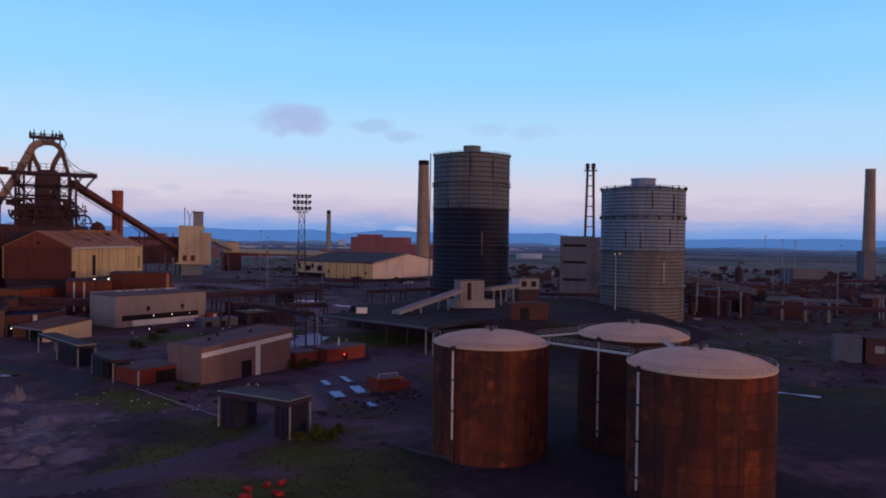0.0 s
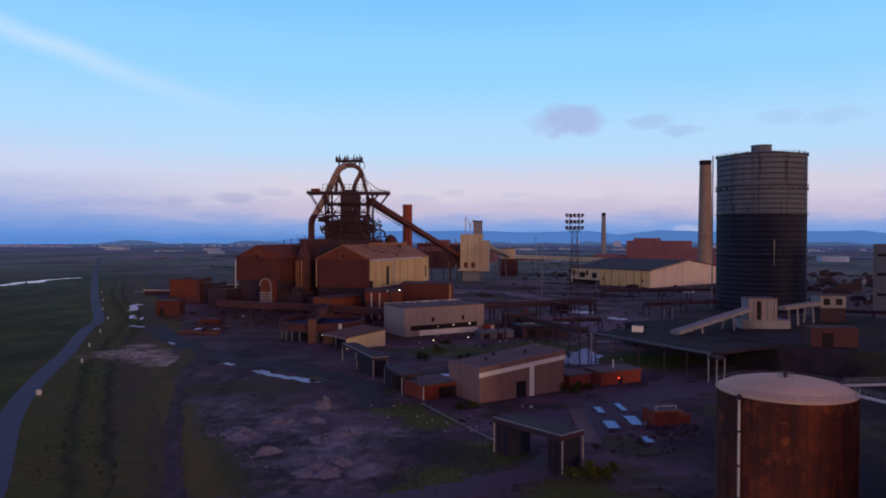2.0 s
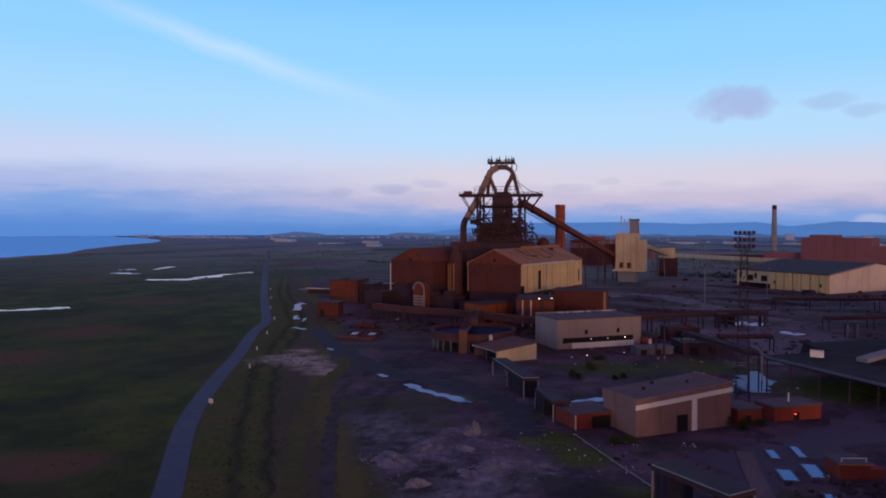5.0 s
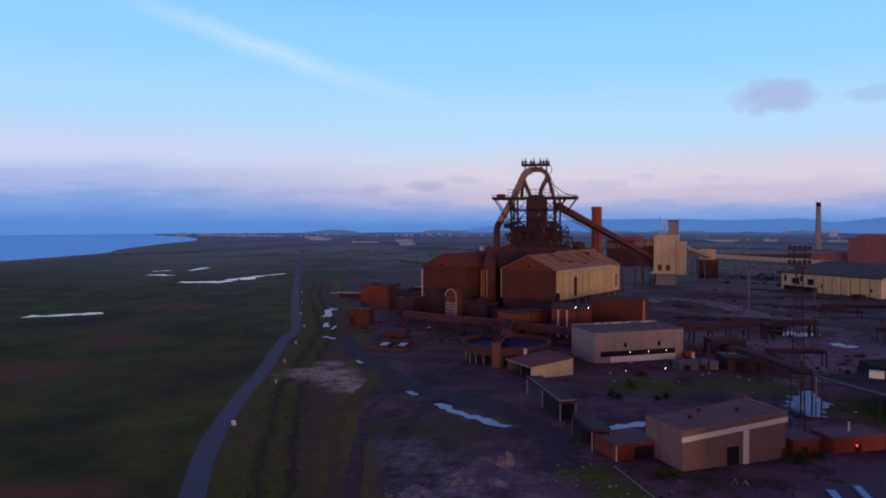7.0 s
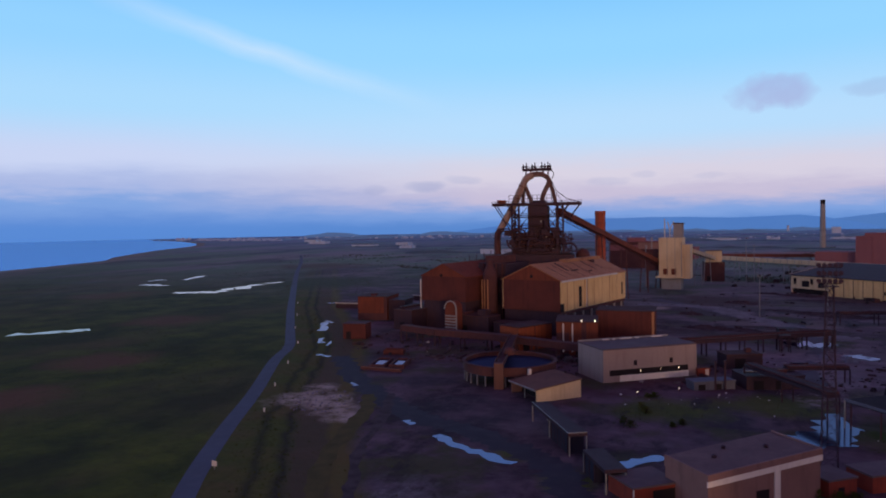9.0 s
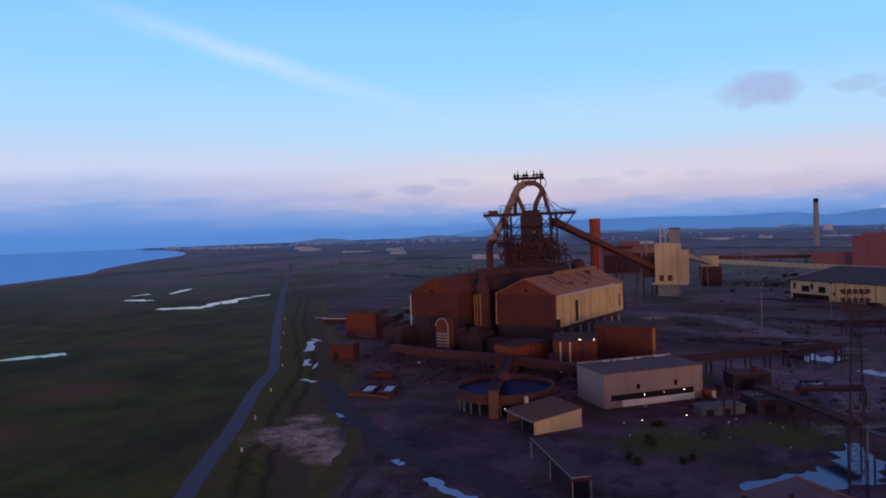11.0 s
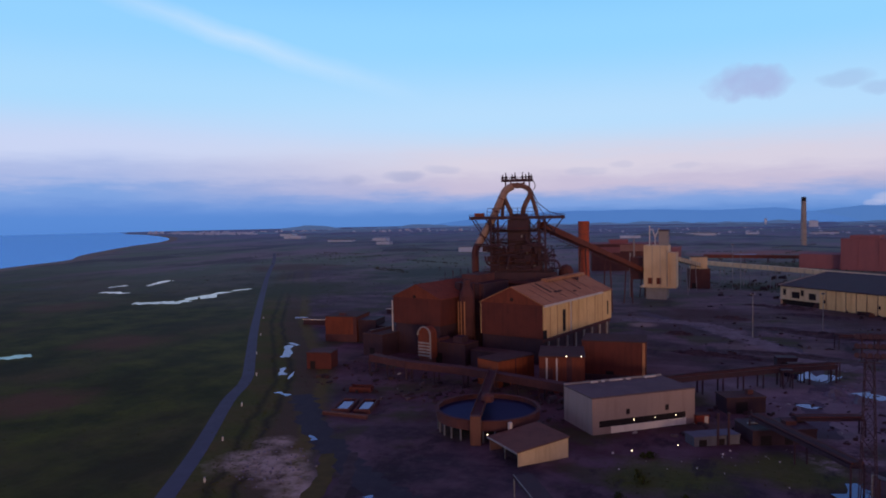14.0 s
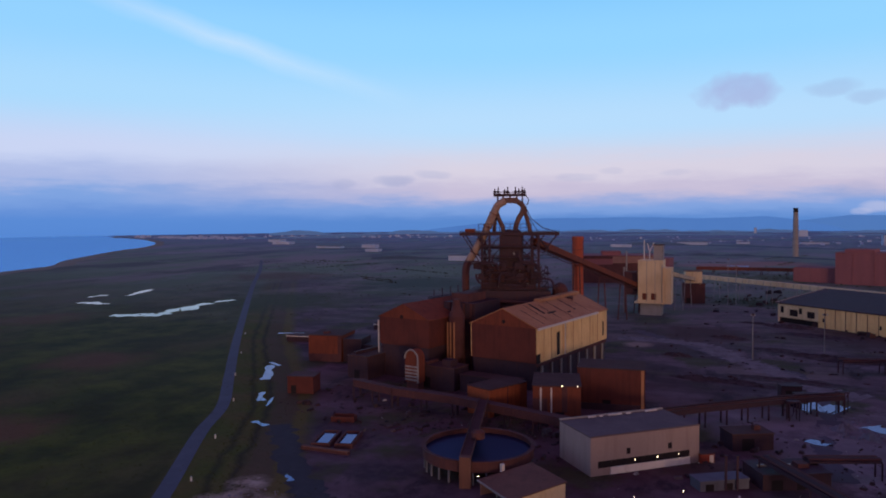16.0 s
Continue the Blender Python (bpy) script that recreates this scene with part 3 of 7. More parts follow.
verge = k.mix(k.math("MULTIPLY", band(26.0, 38.0), 0.75), verge, k.mix(n_mid, c(0.060, 0.036, 0.030), c(0.100, 0.064, 0.046)))
verge = k.mix(k.math("MULTIPLY", band(38.0, 45.0), 0.6), verge, c(0.125, 0.088, 0.030))
col = k.mix(k.ramp(dist, -5.0, 5.0), grass, verge)
col = k.mix(k.ramp(dist, 43.0, 50.0), col, dirt)
for cx, cy, r in ((-176, 284, 19), (-160, 276, 15), (-150, 266, 10), (-184, 306, 10)):
    sandy = k.math("MULTIPLY", patch(cx, cy, r), k.ramp(k.noise(0.12, 5, 0.7), 0.36, 0.58))
    col = k.mix(sandy, col, c(0.42, 0.325, 0.27))
# the plain beyond the works: strips of pasture, plough and heath, their tones lightened for haze
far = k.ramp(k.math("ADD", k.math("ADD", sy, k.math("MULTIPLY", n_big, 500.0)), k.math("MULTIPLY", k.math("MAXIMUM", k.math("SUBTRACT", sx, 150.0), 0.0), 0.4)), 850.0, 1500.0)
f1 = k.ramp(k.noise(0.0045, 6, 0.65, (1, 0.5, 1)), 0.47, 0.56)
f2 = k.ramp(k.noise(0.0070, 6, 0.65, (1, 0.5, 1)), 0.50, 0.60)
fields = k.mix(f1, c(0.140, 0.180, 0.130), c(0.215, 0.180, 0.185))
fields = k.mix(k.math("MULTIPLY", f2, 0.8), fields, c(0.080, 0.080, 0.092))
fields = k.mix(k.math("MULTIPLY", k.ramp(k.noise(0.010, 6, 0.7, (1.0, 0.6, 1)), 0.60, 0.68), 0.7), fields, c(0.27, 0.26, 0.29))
# fields turn blue with distance, aerial haze painted into the colour
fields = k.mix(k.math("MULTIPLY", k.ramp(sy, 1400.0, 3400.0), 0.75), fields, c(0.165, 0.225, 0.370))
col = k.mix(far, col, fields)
# green hollows, bare red strips and a dusty lay-by among the far stockyards
for cx, cy, r, tone_ in ((-4, 930, 42, (0.030, 0.046, 0.026)), (30, 915, 34, (0.034, 0.046, 0.026)), (80, 1260, 110, (0.060, 0.085, 0.034)), (-500, 800, 120, (0.050, 0.070, 0.036)), (-420, 1050, 130, (0.055, 0.080, 0.060)), (-700, 1100, 110, (0.110, 0.075, 0.060)), (-20, 1520, 90, (0.32, 0.15, 0.135)), (70, 1600, 90, (0.30, 0.14, 0.13)), (-83, 634, 13, (0.33, 0.22, 0.19)), (-40, 700, 50, (0.072, 0.036, 0.040)), (90, 700, 60, (0.066, 0.034, 0.040))):
    col = k.mix(k.math("MULTIPLY", patch(cx, cy, r), 0.8), col, c(*tone_))
k.bump(k.math("ADD", k.math("MULTIPLY", n_mid, 3.0), n_fine), 0.5, 0.6)
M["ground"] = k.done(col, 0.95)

bm = bmesh.new()
R = 4900.0
rings = [0, 60, 120, 180, 240, 300, 360, 420, 480, 560, 640, 760, 900, 1200, 1700, 2600, 3700, R]
prev = None
for r in rings:
    if r == 0:
        cur = [bm.verts.new((0, 300, 0))] * 96
    else:
        cur = []
        for i in range(96):
            a = 2 * math.pi * i / 96
            x, y = r * math.cos(a), 300 * max(0, 1 - r / R) + r * math.sin(a)
            cur.append(bm.verts.new((x, y, 0)))
    if prev:
        for i in range(96):
            j = (i + 1) % 96
            if prev[0] is prev[1]:
                bm.faces.new((prev[0], cur[i], cur[j]))
            else:
                bm.faces.new((prev[i], cur[i], cur[j], prev[j]))
    prev = cur
tagged(part("ground", bm, "ground"), "flat works ground of dark dirt, weeds and rough grass, hazed in colour far off", "ground", kind="structure")

coast = curve([(-1000, -4400), (-1080, -400), (-1165, 500), (-1213, 873), (-1275, 1069), (-1330, 1209), (-1470, 1370), (-1740, 1790), (-1900, 2090), (-2185, 2439), (-2640, 2830), (-2900, 3000), (-3090, 3090), (-3180, 3190)], 4)
edge = [(-3300, 3330), (-3500, 3420), (-4890 * math.cos(0.62), 4890 * math.sin(0.62)), (-4550, 1800), (-4880, 300), (-4600, -1600), (-3600, -3300), (-2000, -4440)]
bm = bmesh.new()
vs = [bm.verts.new((x, y, 0.35)) for x, y in coast + edge]
bm.faces.new(vs)
bmesh.ops.triangulate(bm, faces=bm.faces[:])
tagged(part("sea", bm, "sea"), "calm blue sea along the coast", "sea", kind="structure")
k = Mat("beach_sand")
M["sand"] = k.done(k.mix(k.noise(0.02, 5), c(0.16, 0.13, 0.10), c(0.26, 0.21, 0.17)), 0.9)
tagged(part("beach", strip([(x + 16, y - 6) for x, y in coast], 55, 0.2, ragged=0.7, seed=3), "sand"), "narrow sandy beach beside the sea", "beach", kind="structure")

ROAD = curve([(190, -380), (60, -150), (0, -46), (-40, 20), (-76, 78), (-108, 128), (-148, 183), (-178, 234), (-206, 287), (-242, 350), (-262, 391), (-300, 446), (-392, 578), (-631, 931), (-819, 1217), (-1000, 1480)], 6)
tagged(part("road", strip(ROAD, 6.4, 0.06), "asphalt"), "narrow blue-grey asphalt coast road", "road", kind="structure")
for nm, pts, w, s in (("yard_road", [(-215, 372), (-172, 318), (-128, 278), (-98, 264), (-66, 242), (-54, 220), (-50, 206)], 11, 2), ("track", [(-75, 122), (-52, 130), (-40, 132), (-26, 136), (-14, 146), (-3, 157), (8, 178), (14, 200), (30, 238), (59, 288)], 8, 1), ("yard", [(-2, 200), (22, 222), (60, 262), (100, 300)], 15, 3), ("dust_track", [(-100, 660), (-59, 654), (-35, 640), (-17, 600), (-2, 577), (11.5, 545), (23, 523), (42, 508)], 17, 6), ("dust_track", [(-14, 418), (6, 432), (22, 446), (36, 432)], 12, 7), ("track", [(14, 375), (12, 427), (22, 470), (14, 559), (-18, 594), (-47, 639), (-90, 700)], 9, 5)):
    tagged(part(nm, strip(curve(pts, 22), w, 0.05 + 0.01 * s, ragged=0.8, seed=s), {"dust_track": "dust", "yard_road": "old_asphalt"}.get(nm, "track")), "dark bluish worn yard road" if nm == "yard_road" else "dusty worn works track", "track", kind="structure")

k = Mat("dry_grass_bank")
M["bank"] = k.done(k.mix(k.ramp(k.noise(0.15, 5), 0.35, 0.65), c(0.100, 0.078, 0.026), c(0.066, 0.056, 0.020)), 0.95)
k = Mat("black_cinder")
M["cinder"] = k.done(k.mix(k.ramp(k.noise(0.2, 5), 0.35, 0.65), c(0.042, 0.029, 0.034), c(0.085, 0.060, 0.068)), 0.95)
tagged(part("bank", strip(curve([(-158, 300), (-146, 276), (-132, 228), (-114, 192), (-98, 162), (-84, 138), (-70, 112)]), 6, 0.09, ragged=0.7, seed=6), "bank"), "strip of dry yellowish grass curving beside the yard", "grass strip", kind="structure")
tagged(part("cinder_track", strip(curve([(-150, 304), (-137, 276), (-124, 234), (-106, 196), (-90, 166), (-76, 140), (-60, 112)]), 3.6, 0.08, ragged=0.9, seed=8), "cinder"), "dark cinder track beside the grass strip", "track", kind="structure")

k = Mat("dark_ash")
ac = k.mix(k.ramp(k.noise(0.05, 6, 0.7), 0.38, 0.62), c(0.017, 0.013, 0.020), c(0.046, 0.034, 0.044))
ac = k.mix(k.math("MULTIPLY", k.ramp(k.noise(0.03, 5, 0.6), 0.52, 0.62), 0.7), ac, c(0.036, 0.042, 0.014))
k.bump(k.noise(0.8, 5), 0.4, 0.3)
M["ash"] = k.done(ac, 0.95)
# Aerial haze is put into the hills as a blue glow of their own.
HILL = Mat("haze_glow_hill")
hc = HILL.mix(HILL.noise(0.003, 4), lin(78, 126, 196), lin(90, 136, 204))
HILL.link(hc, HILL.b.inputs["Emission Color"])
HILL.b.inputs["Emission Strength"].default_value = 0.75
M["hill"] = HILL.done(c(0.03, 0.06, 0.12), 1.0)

# The long ridge glows a little stronger for the same haze.
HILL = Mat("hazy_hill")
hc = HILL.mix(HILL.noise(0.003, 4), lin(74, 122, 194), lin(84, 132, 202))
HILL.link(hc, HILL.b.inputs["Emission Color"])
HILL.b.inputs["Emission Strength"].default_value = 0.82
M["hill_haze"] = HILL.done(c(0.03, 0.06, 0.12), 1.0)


def hills(name, a0, a1, d, base, amp, seed, label, mat="hill"):
    bm = bmesh.new()
    n = 90
    lo, hi, back = [], [], []
    for i in range(n + 1):
        f = i / n
        a = radians(a0 + (a1 - a0) * f)
        e = min(1, 3.2 * f, 6 * (1 - f)) ** 0.7
        h = e * (base + amp * (0.5 + noise.noise((f * 5, seed, 0)) + 0.35 * noise.noise((f * 17, seed, 4))))
        lo.append(bm.verts.new((d * math.sin(a), d * math.cos(a), -2)))
        hi.append(bm.verts.new(((d + 90) * math.sin(a), (d + 90) * math.cos(a), max(1, h))))
        back.append(bm.verts.new(((d + 180) * math.sin(a), (d + 180) * math.cos(a), -2)))
    for i in range(n):
        bm.faces.new((lo[i], lo[i + 1], hi[i + 1], hi[i]))
        bm.faces.new((hi[i], hi[i + 1], back[i + 1], back[i]))
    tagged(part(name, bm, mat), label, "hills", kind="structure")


hills("backdrop_hills", 0, 26, 4600, 74, 14, 2.0, "low hills far behind the works, glowing haze blue")
hills("backdrop_hills", 17, 80, 4400, 58, 12, 5.0, "low hills far behind the works, glowing haze blue")
hills("backdrop_hills", -23, 8, 4500, 76, 10, 8.0, "long low hills across the plain, glowing haze blue", "hill_haze")


# Added backdrop strips, glowing bluer with distance to layer the haze.
def haze_wood(a0, a1, d, h, tone, seed):
    k = Mat("haze_glow_woods")
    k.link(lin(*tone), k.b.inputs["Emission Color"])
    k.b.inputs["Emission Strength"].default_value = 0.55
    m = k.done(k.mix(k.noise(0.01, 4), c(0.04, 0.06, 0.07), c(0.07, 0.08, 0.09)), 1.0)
    bm = bmesh.new()
    n = 160
    rows = [[], [], []]
    for i in range(n + 1):
        f = i / n
        a = radians(a0 + (a1 - a0) * f)
        dd = d + 260 * noise.noise((f * 6, seed, 1))
        hh = max(0.3, h * (0.45 + noise.noise((f * 22, seed, 0)) + 0.5 * noise.noise((f * 70, seed, 3))))
        for q, (o, z) in enumerate(((0, -1), (8, hh), (60, -1))):
            rows[q].append(bm.verts.new(((dd + o) * math.sin(a), (dd + o) * math.cos(a), z)))
    for i in range(n):
        bm.faces.new((rows[0][i], rows[0][i + 1], rows[1][i + 1], rows[1][i]))
        bm.faces.new((rows[1][i], rows[1][i + 1], rows[2][i + 1], rows[2][i]))
    tagged(part("backdrop_woods", bm, m), "added strip glowing haze blue, shaped as a line of distant woods", "woods", kind="structure")


haze_wood(-34, 60, 4250, 26, (78, 112, 168), 1.0)
haze_wood(-36, 70, 3600, 18, (66, 92, 140), 2.0)
haze_wood(-34, 70, 2900, 14, (52, 72, 112), 3.0)
haze_wood(-30, 70, 2300, 10, (42, 56, 86), 4.0)
haze_wood(-26, 70, 1750, 8, (32, 42, 62), 5.0)


# ---- the blast furnace ----
def furnace():
    t = thing("blast_furnace", "tall soot-dark blast furnace with an arched top of gas pipes", "blast furnace", -154, 550, 0, 12)
    part("stack_casing", lathe([(11, 0), (11, 28), (9, 40), (8, 62), (7, 80), (5, 86)], 20), "steel_dark", t)
    part("lower_house", box(-19.5, 15.5, -9, 12, 26, 52), "steel_dark", t)
    part("mid_house", box(-18, 14.5, -7, 11, 52, 62.5), "rust_dark", t)
    part("charge_house", box(-7.6, 7.2, -8, 8, 62.5, 82), "steel_dark", t)
    for x, y in ((-18.7, -10), (-18.7, 11), (13.2, -10), (13.2, 11), (-13.8, -10), (17.5, -10)):
        part("tower_column", box(x - 0.7, x + 0.7, y - 0.7, y + 0.7, 20, 82.3), "steel_dark", t)
    for z in (44, 52, 59, 66, 74):
        for a, b in (((-18.7, -10, z), (17.5, -10, z)), ((-18.7, 11, z), (13.2, 11, z)), ((-18.7, -10, z), (-18.7, 11, z)), ((13.2, -10, z), (13.2, 11, z))):
            part("tie_beam", sweep([a, b], 0.4, 4), "steel_dark", t)
        for a, b in (((-18.7, -10, z), (-13.8, -10, z + 7)), ((-13.8, -10, z), (-18.7, -10, z + 7)), ((-13.8, -10, z), (-8, -10, z + 7)), ((7, -10, z), (13.2, -10, z + 7)), ((13.2, -10, z), (7, -10, z + 7)), ((17.5, -10, z), (13.2, -10, z + 7)), ((-18.7, -10, z), (-18.7, 11, z + 7)), ((13.2, -10, z), (13.2, 11, z + 7))):
            part("brace", sweep([a, b], 0.28, 4), "steel_dark", t)
    for z, x0, x1 in ((34, -30, 24), (41, -26, 24), (47.5, -24, 22), (54, -22, 20), (60.5, -21, 19), (68, -19, 14), (75, -19, 14)):
        pf = part("walkway", box(x0, x1, -12.5, 13, z, z + 0.4), "steel_dark", t)
        part("handrail", rail([(x0, -12.5, z + 0.4), (x1, -12.5, z + 0.4), (x1, 13, z + 0.4)], 1.3, 2.6, 0.1), "rust_dark", pf)
    # the long top platform with its braces
    deck = part("top_platform", box(-33.3, 30.6, -9, 9, 82.3, 84.3), "steel_dark", t)
    part("handrail", rail([(-21, -9, 84.3), (13, -9, 84.3)], 5.4, 3.2, 0.16), "steel_dark", deck)
    part("handrail", rail([(-33.3, -9, 84.3), (30.6, -9, 84.3)], 1.2, 2.4, 0.09), "steel_dark", deck)
    part("crane_cabin", box(-30, -24, -6, 2, 84.3, 86.6), "rust_bright", deck)
    for y in (-8, 8):
        for a, b in (((-31.5, y, 82.4), (-19.2, y, 63)), ((-22, y, 82.4), (-14, y, 71)), ((29, y, 82.4), (20.5, y, 71)), ((15, y, 82.4), (24, y, 73)), ((13.5, y, 72), (21, y, 82.4))):
            part("platform_brace", sweep([a, b], 0.42, 6), "steel_dark", t)
    # gas uptakes joining in an arch
    part("uptake_pipe", sweep(curve([(-5.2, -2, 82), (-5.8, -2, 87), (-8.3, -2, 93), (-9.6, -2, 97), (-9, -2, 101), (-5.5, -2, 104), (-2, -2, 104.9)], 5), 1.45, 12), "uptake", t, smooth=True)
    part("uptake_pipe", sweep(curve([(2.2, -2, 82), (2.8, -2, 88), (4.6, -2, 93), (7, -2, 97.5), (7.4, -2, 101), (3.5, -2, 104.2), (-2, -2, 104.9)], 5), 1.7, 12), "uptake", t, smooth=True)
    part("uptake_pipe", sweep(curve([(12, 0, 82), (11.4, 0, 87), (9.6, -1, 94), (8, -2, 100)], 5), 1.35, 12), "uptake", t, smooth=True)
    part("uptake_pipe", sweep(curve([(-12, 4, 82), (-11.5, 3, 90), (-10, 0, 98)], 5), 1.3, 12), "uptake", t, smooth=True)
    part("elbow_box", box(-6, 3.5, -4, 1, 103.2, 106.6), "uptake", t)
    part("downcomer", sweep(curve([(-4, -3.2, 104.5), (-8.5, -3.6, 102), (-11, -4, 97.5), (-14.6, -4, 90), (-17.9, -4, 82.5), (-22.6, -4.2, 74.5), (-28, -4.45, 65.2)], 5), 2.55, 14), "downcomer", t, "thick streaky brown gas downcomer", smooth=True)
    part("downcomer_leg", sweep(curve([(-27.6, -4.43, 65.9), (-29.4, -4.5, 62.4), (-30.1, -4.6, 58), (-30.1, -4.6, 44), (-30.1, -4.6, 16)], 5), 2.5, 14), "rust_dark", t, "sooty lower leg of the downcomer", smooth=True)
    for px, pz in ((-11.6, 96.3), (-15.5, 88), (-20.2, 78.7), (-24.6, 71.1)):
        part("pipe_flange", lathe([(2.5, -0.25), (2.95, -0.25), (2.95, 0.25), (2.5, 0.25)], 14), "rust", t).matrix_basis = pose(px, -4.1, pz, 0, 26)
    part("stay_pipe", sweep([(9, -2, 101), (12.5, -2, 93), (20, -2, 87), (29, -2, 84.4)], 0.3, 6), "steel_dark", t)
    part("stay_pipe", sweep([(8.5, -2, 98), (13.5, -2, 90), (17, -2, 84.4)], 0.25, 6), "steel_dark", t)
    part("stay_pipe", sweep(curve([(9.4, -3, 108), (11, -3, 105), (9.8, -3, 101.5)], 4), 0.3, 6), "steel_dark", t)
    top = part("valve_gallery", box(-11.6, 9.4, -4, 4, 107.6, 109.2), "steel_dark", t)
    part("handrail", rail([(-11.6, -4, 109.2), (9.4, -4, 109.2)], 1.2, 2.0, 0.1), "steel_dark", top)
    for x in (-11, -8.8, -4.6, -2.6, 2.4, 4.6, 6.8, 8.2):
        h = 2.4 if x in (-8.8, -2.6, 2.4, 6.8) else 1.2
        v = part("bleeder_valve", lathe([(0.6, 109.2), (0.6, 110), (1.0, 110.2), (1.0, 111), (0.4, 111.4), (0.3, 111.4 + h)], 8), "steel_dark", t)
        v.location = (x, 0, 0)
    for x in (-9, -5.5, -1, 3.5, 7):
        part("gallery_support", sweep([(x, -2, 103), (x, -1, 107.7)], 0.55, 6), "rust_dark", t)
    # side stair tower
    for x, y in ((17.8, -6), (23, -6), (23, 2), (17.8, 2)):
        part("stair_post", sweep([(x * 1.05, y, 20), (x, y, 62)], 0.3, 5), "steel_dark", t)
    for z in range(22, 62, 5):
        part("stair_landing", box(17.5, 23.4, -6, 2, z, z + 0.25), "steel_dark", t)
        part("stair_flight", sweep([(18, -6, z), (23, -6, z + 5)], 0.3, 4), "steel_dark", t)
        part("stair_brace", sweep([(23, -6, z), (18, -6, z + 5)], 0.18, 4), "steel_dark", t)
    # low pipework, decks and houses to the sides
    for i, x in enumerate((-35, -40, -45.5, -51)):
        part("service_post", sweep([(x, -6, 20), (x, -6, 50 - i)], 0.3, 5), "steel_dark", t)
        dk = part("service_deck", box(x - 3.5, x + 3.5, -9, 2, 43.4 - i * 0.8, 43.8 - i * 0.8), "steel_dark", t)
        part("handrail", rail([(x - 3.5, -9, 43.8 - i * 0.8), (x + 3.5, -9, 43.8 - i * 0.8)], 1.3, 2, 0.1), "steel_dark", dk)
    part("service_house", box(-58, -33.2, -12, 14, 0, 38), "steel_dark", t)
    part("service_house", box(-26.8, 25, -13, 16, 0, 47), "steel_dark", t)
    part("service_house", box(25, 39, -10, 16, 0, 43), "steel_dark", t)
    part("stove_drum", lathe([(5, 30), (5, 47), (3, 50), (0.5, 51)], 14), "rust_dark", t).location = (31, 4, 0)
    part("gas_header", sweep(curve([(-48, -11, 40), (-30, -13, 41), (0, -14, 40), (24, -13, 38)], 4), 1.2, 8), "rust_dark", t)
    # snarl of smaller pipes, ducts and cabins round the furnace body
    rnd = random.Random(17)
    for i in range(46):
        x, z = rnd.uniform(-22, 22), rnd.uniform(48, 66)
        y = rnd.uniform(-15, -10)
        l, hh, sg_ = rnd.uniform(4, 14), rnd.uniform(-7, 7), rnd.choice((-1, 1))
        part("process_pipe", sweep(curve([(x, y, z), (x + sg_ * l * 0.5, y, z), (x + sg_ * l * 0.7, y, z + hh * 0.4), (x + sg_ * l * 0.75, y, z + hh)], 3), rnd.uniform(0.25, 0.8), 6), "steel_dark", t)
    for i in range(16):
        x, z, w = rnd.uniform(-26, 20), rnd.choice((41.4, 47.9, 54.4, 60.9)), rnd.uniform(2.5, 6)
        part("equipment_cabin", box(x, x + w, -12.2, -9.4, z, z + rnd.uniform(2.4, 4.6)), "steel_dark", t)
    for x, z in ((-12, 57.5), (-3, 56), (5, 58.5), (-9, 49), (10, 50), (1.5, 70), (-16, 46)):
        part("lit_panel", box(x, x + 0.9, -9.35, -9.02 if z < 52 else -8.9, z, z + 1.5), "concrete", t, "small pale panel")


furnace()


def furnace_conveyor():
    a, b = Vector((-141, 556, 76)), Vector((-97, 830, 20))
    t = thing("furnace_conveyor", "long rusted conveyor gallery sloping down from the furnace top", "conveyor", a.x, a.y, 0)
    d = b - a
    bm = bmesh.new()
    s = Vector((d.y, -d.x, 0)).normalized() * 2.6
    u = Vector((0, 0, 4.2))
    vs = [bm.verts.new(p) for p in (Vector((0, 0, a.z)) - s, Vector((0, 0, a.z)) + s, Vector((0, 0, a.z)) + s + u, Vector((0, 0, a.z)) - s + u)]
    ve = [bm.verts.new(v.co + d) for v in vs]
    bm.faces.new(vs[::-1]), bm.faces.new(ve)
    for i in range(4):
        bm.faces.new((vs[i], vs[(i + 1) % 4], ve[(i + 1) % 4], ve[i]))
    part("gallery", bm, "rust", t)
    part("underside_truss", truss(Vector((0, 0, a.z - 2.2)), Vector((0, 0, a.z - 2.2)) + d, 4.6, 2.2, 40, 0.22), "rust_dark", t)
    for f in (0.3, 0.52, 0.74, 0.93):
        p = d * f
        part("trestle_leg", sweep([(p.x - 4, p.y, 0), (p.x - 2, p.y, a.z + p.z - 2)], 0.6, 6), "rust_dark", t)
        part("trestle_leg", sweep([(p.x + 4, p.y, 0), (p.x + 2, p.y, a.z + p.z - 2)], 0.6, 6), "rust_dark", t)


furnace_conveyor()


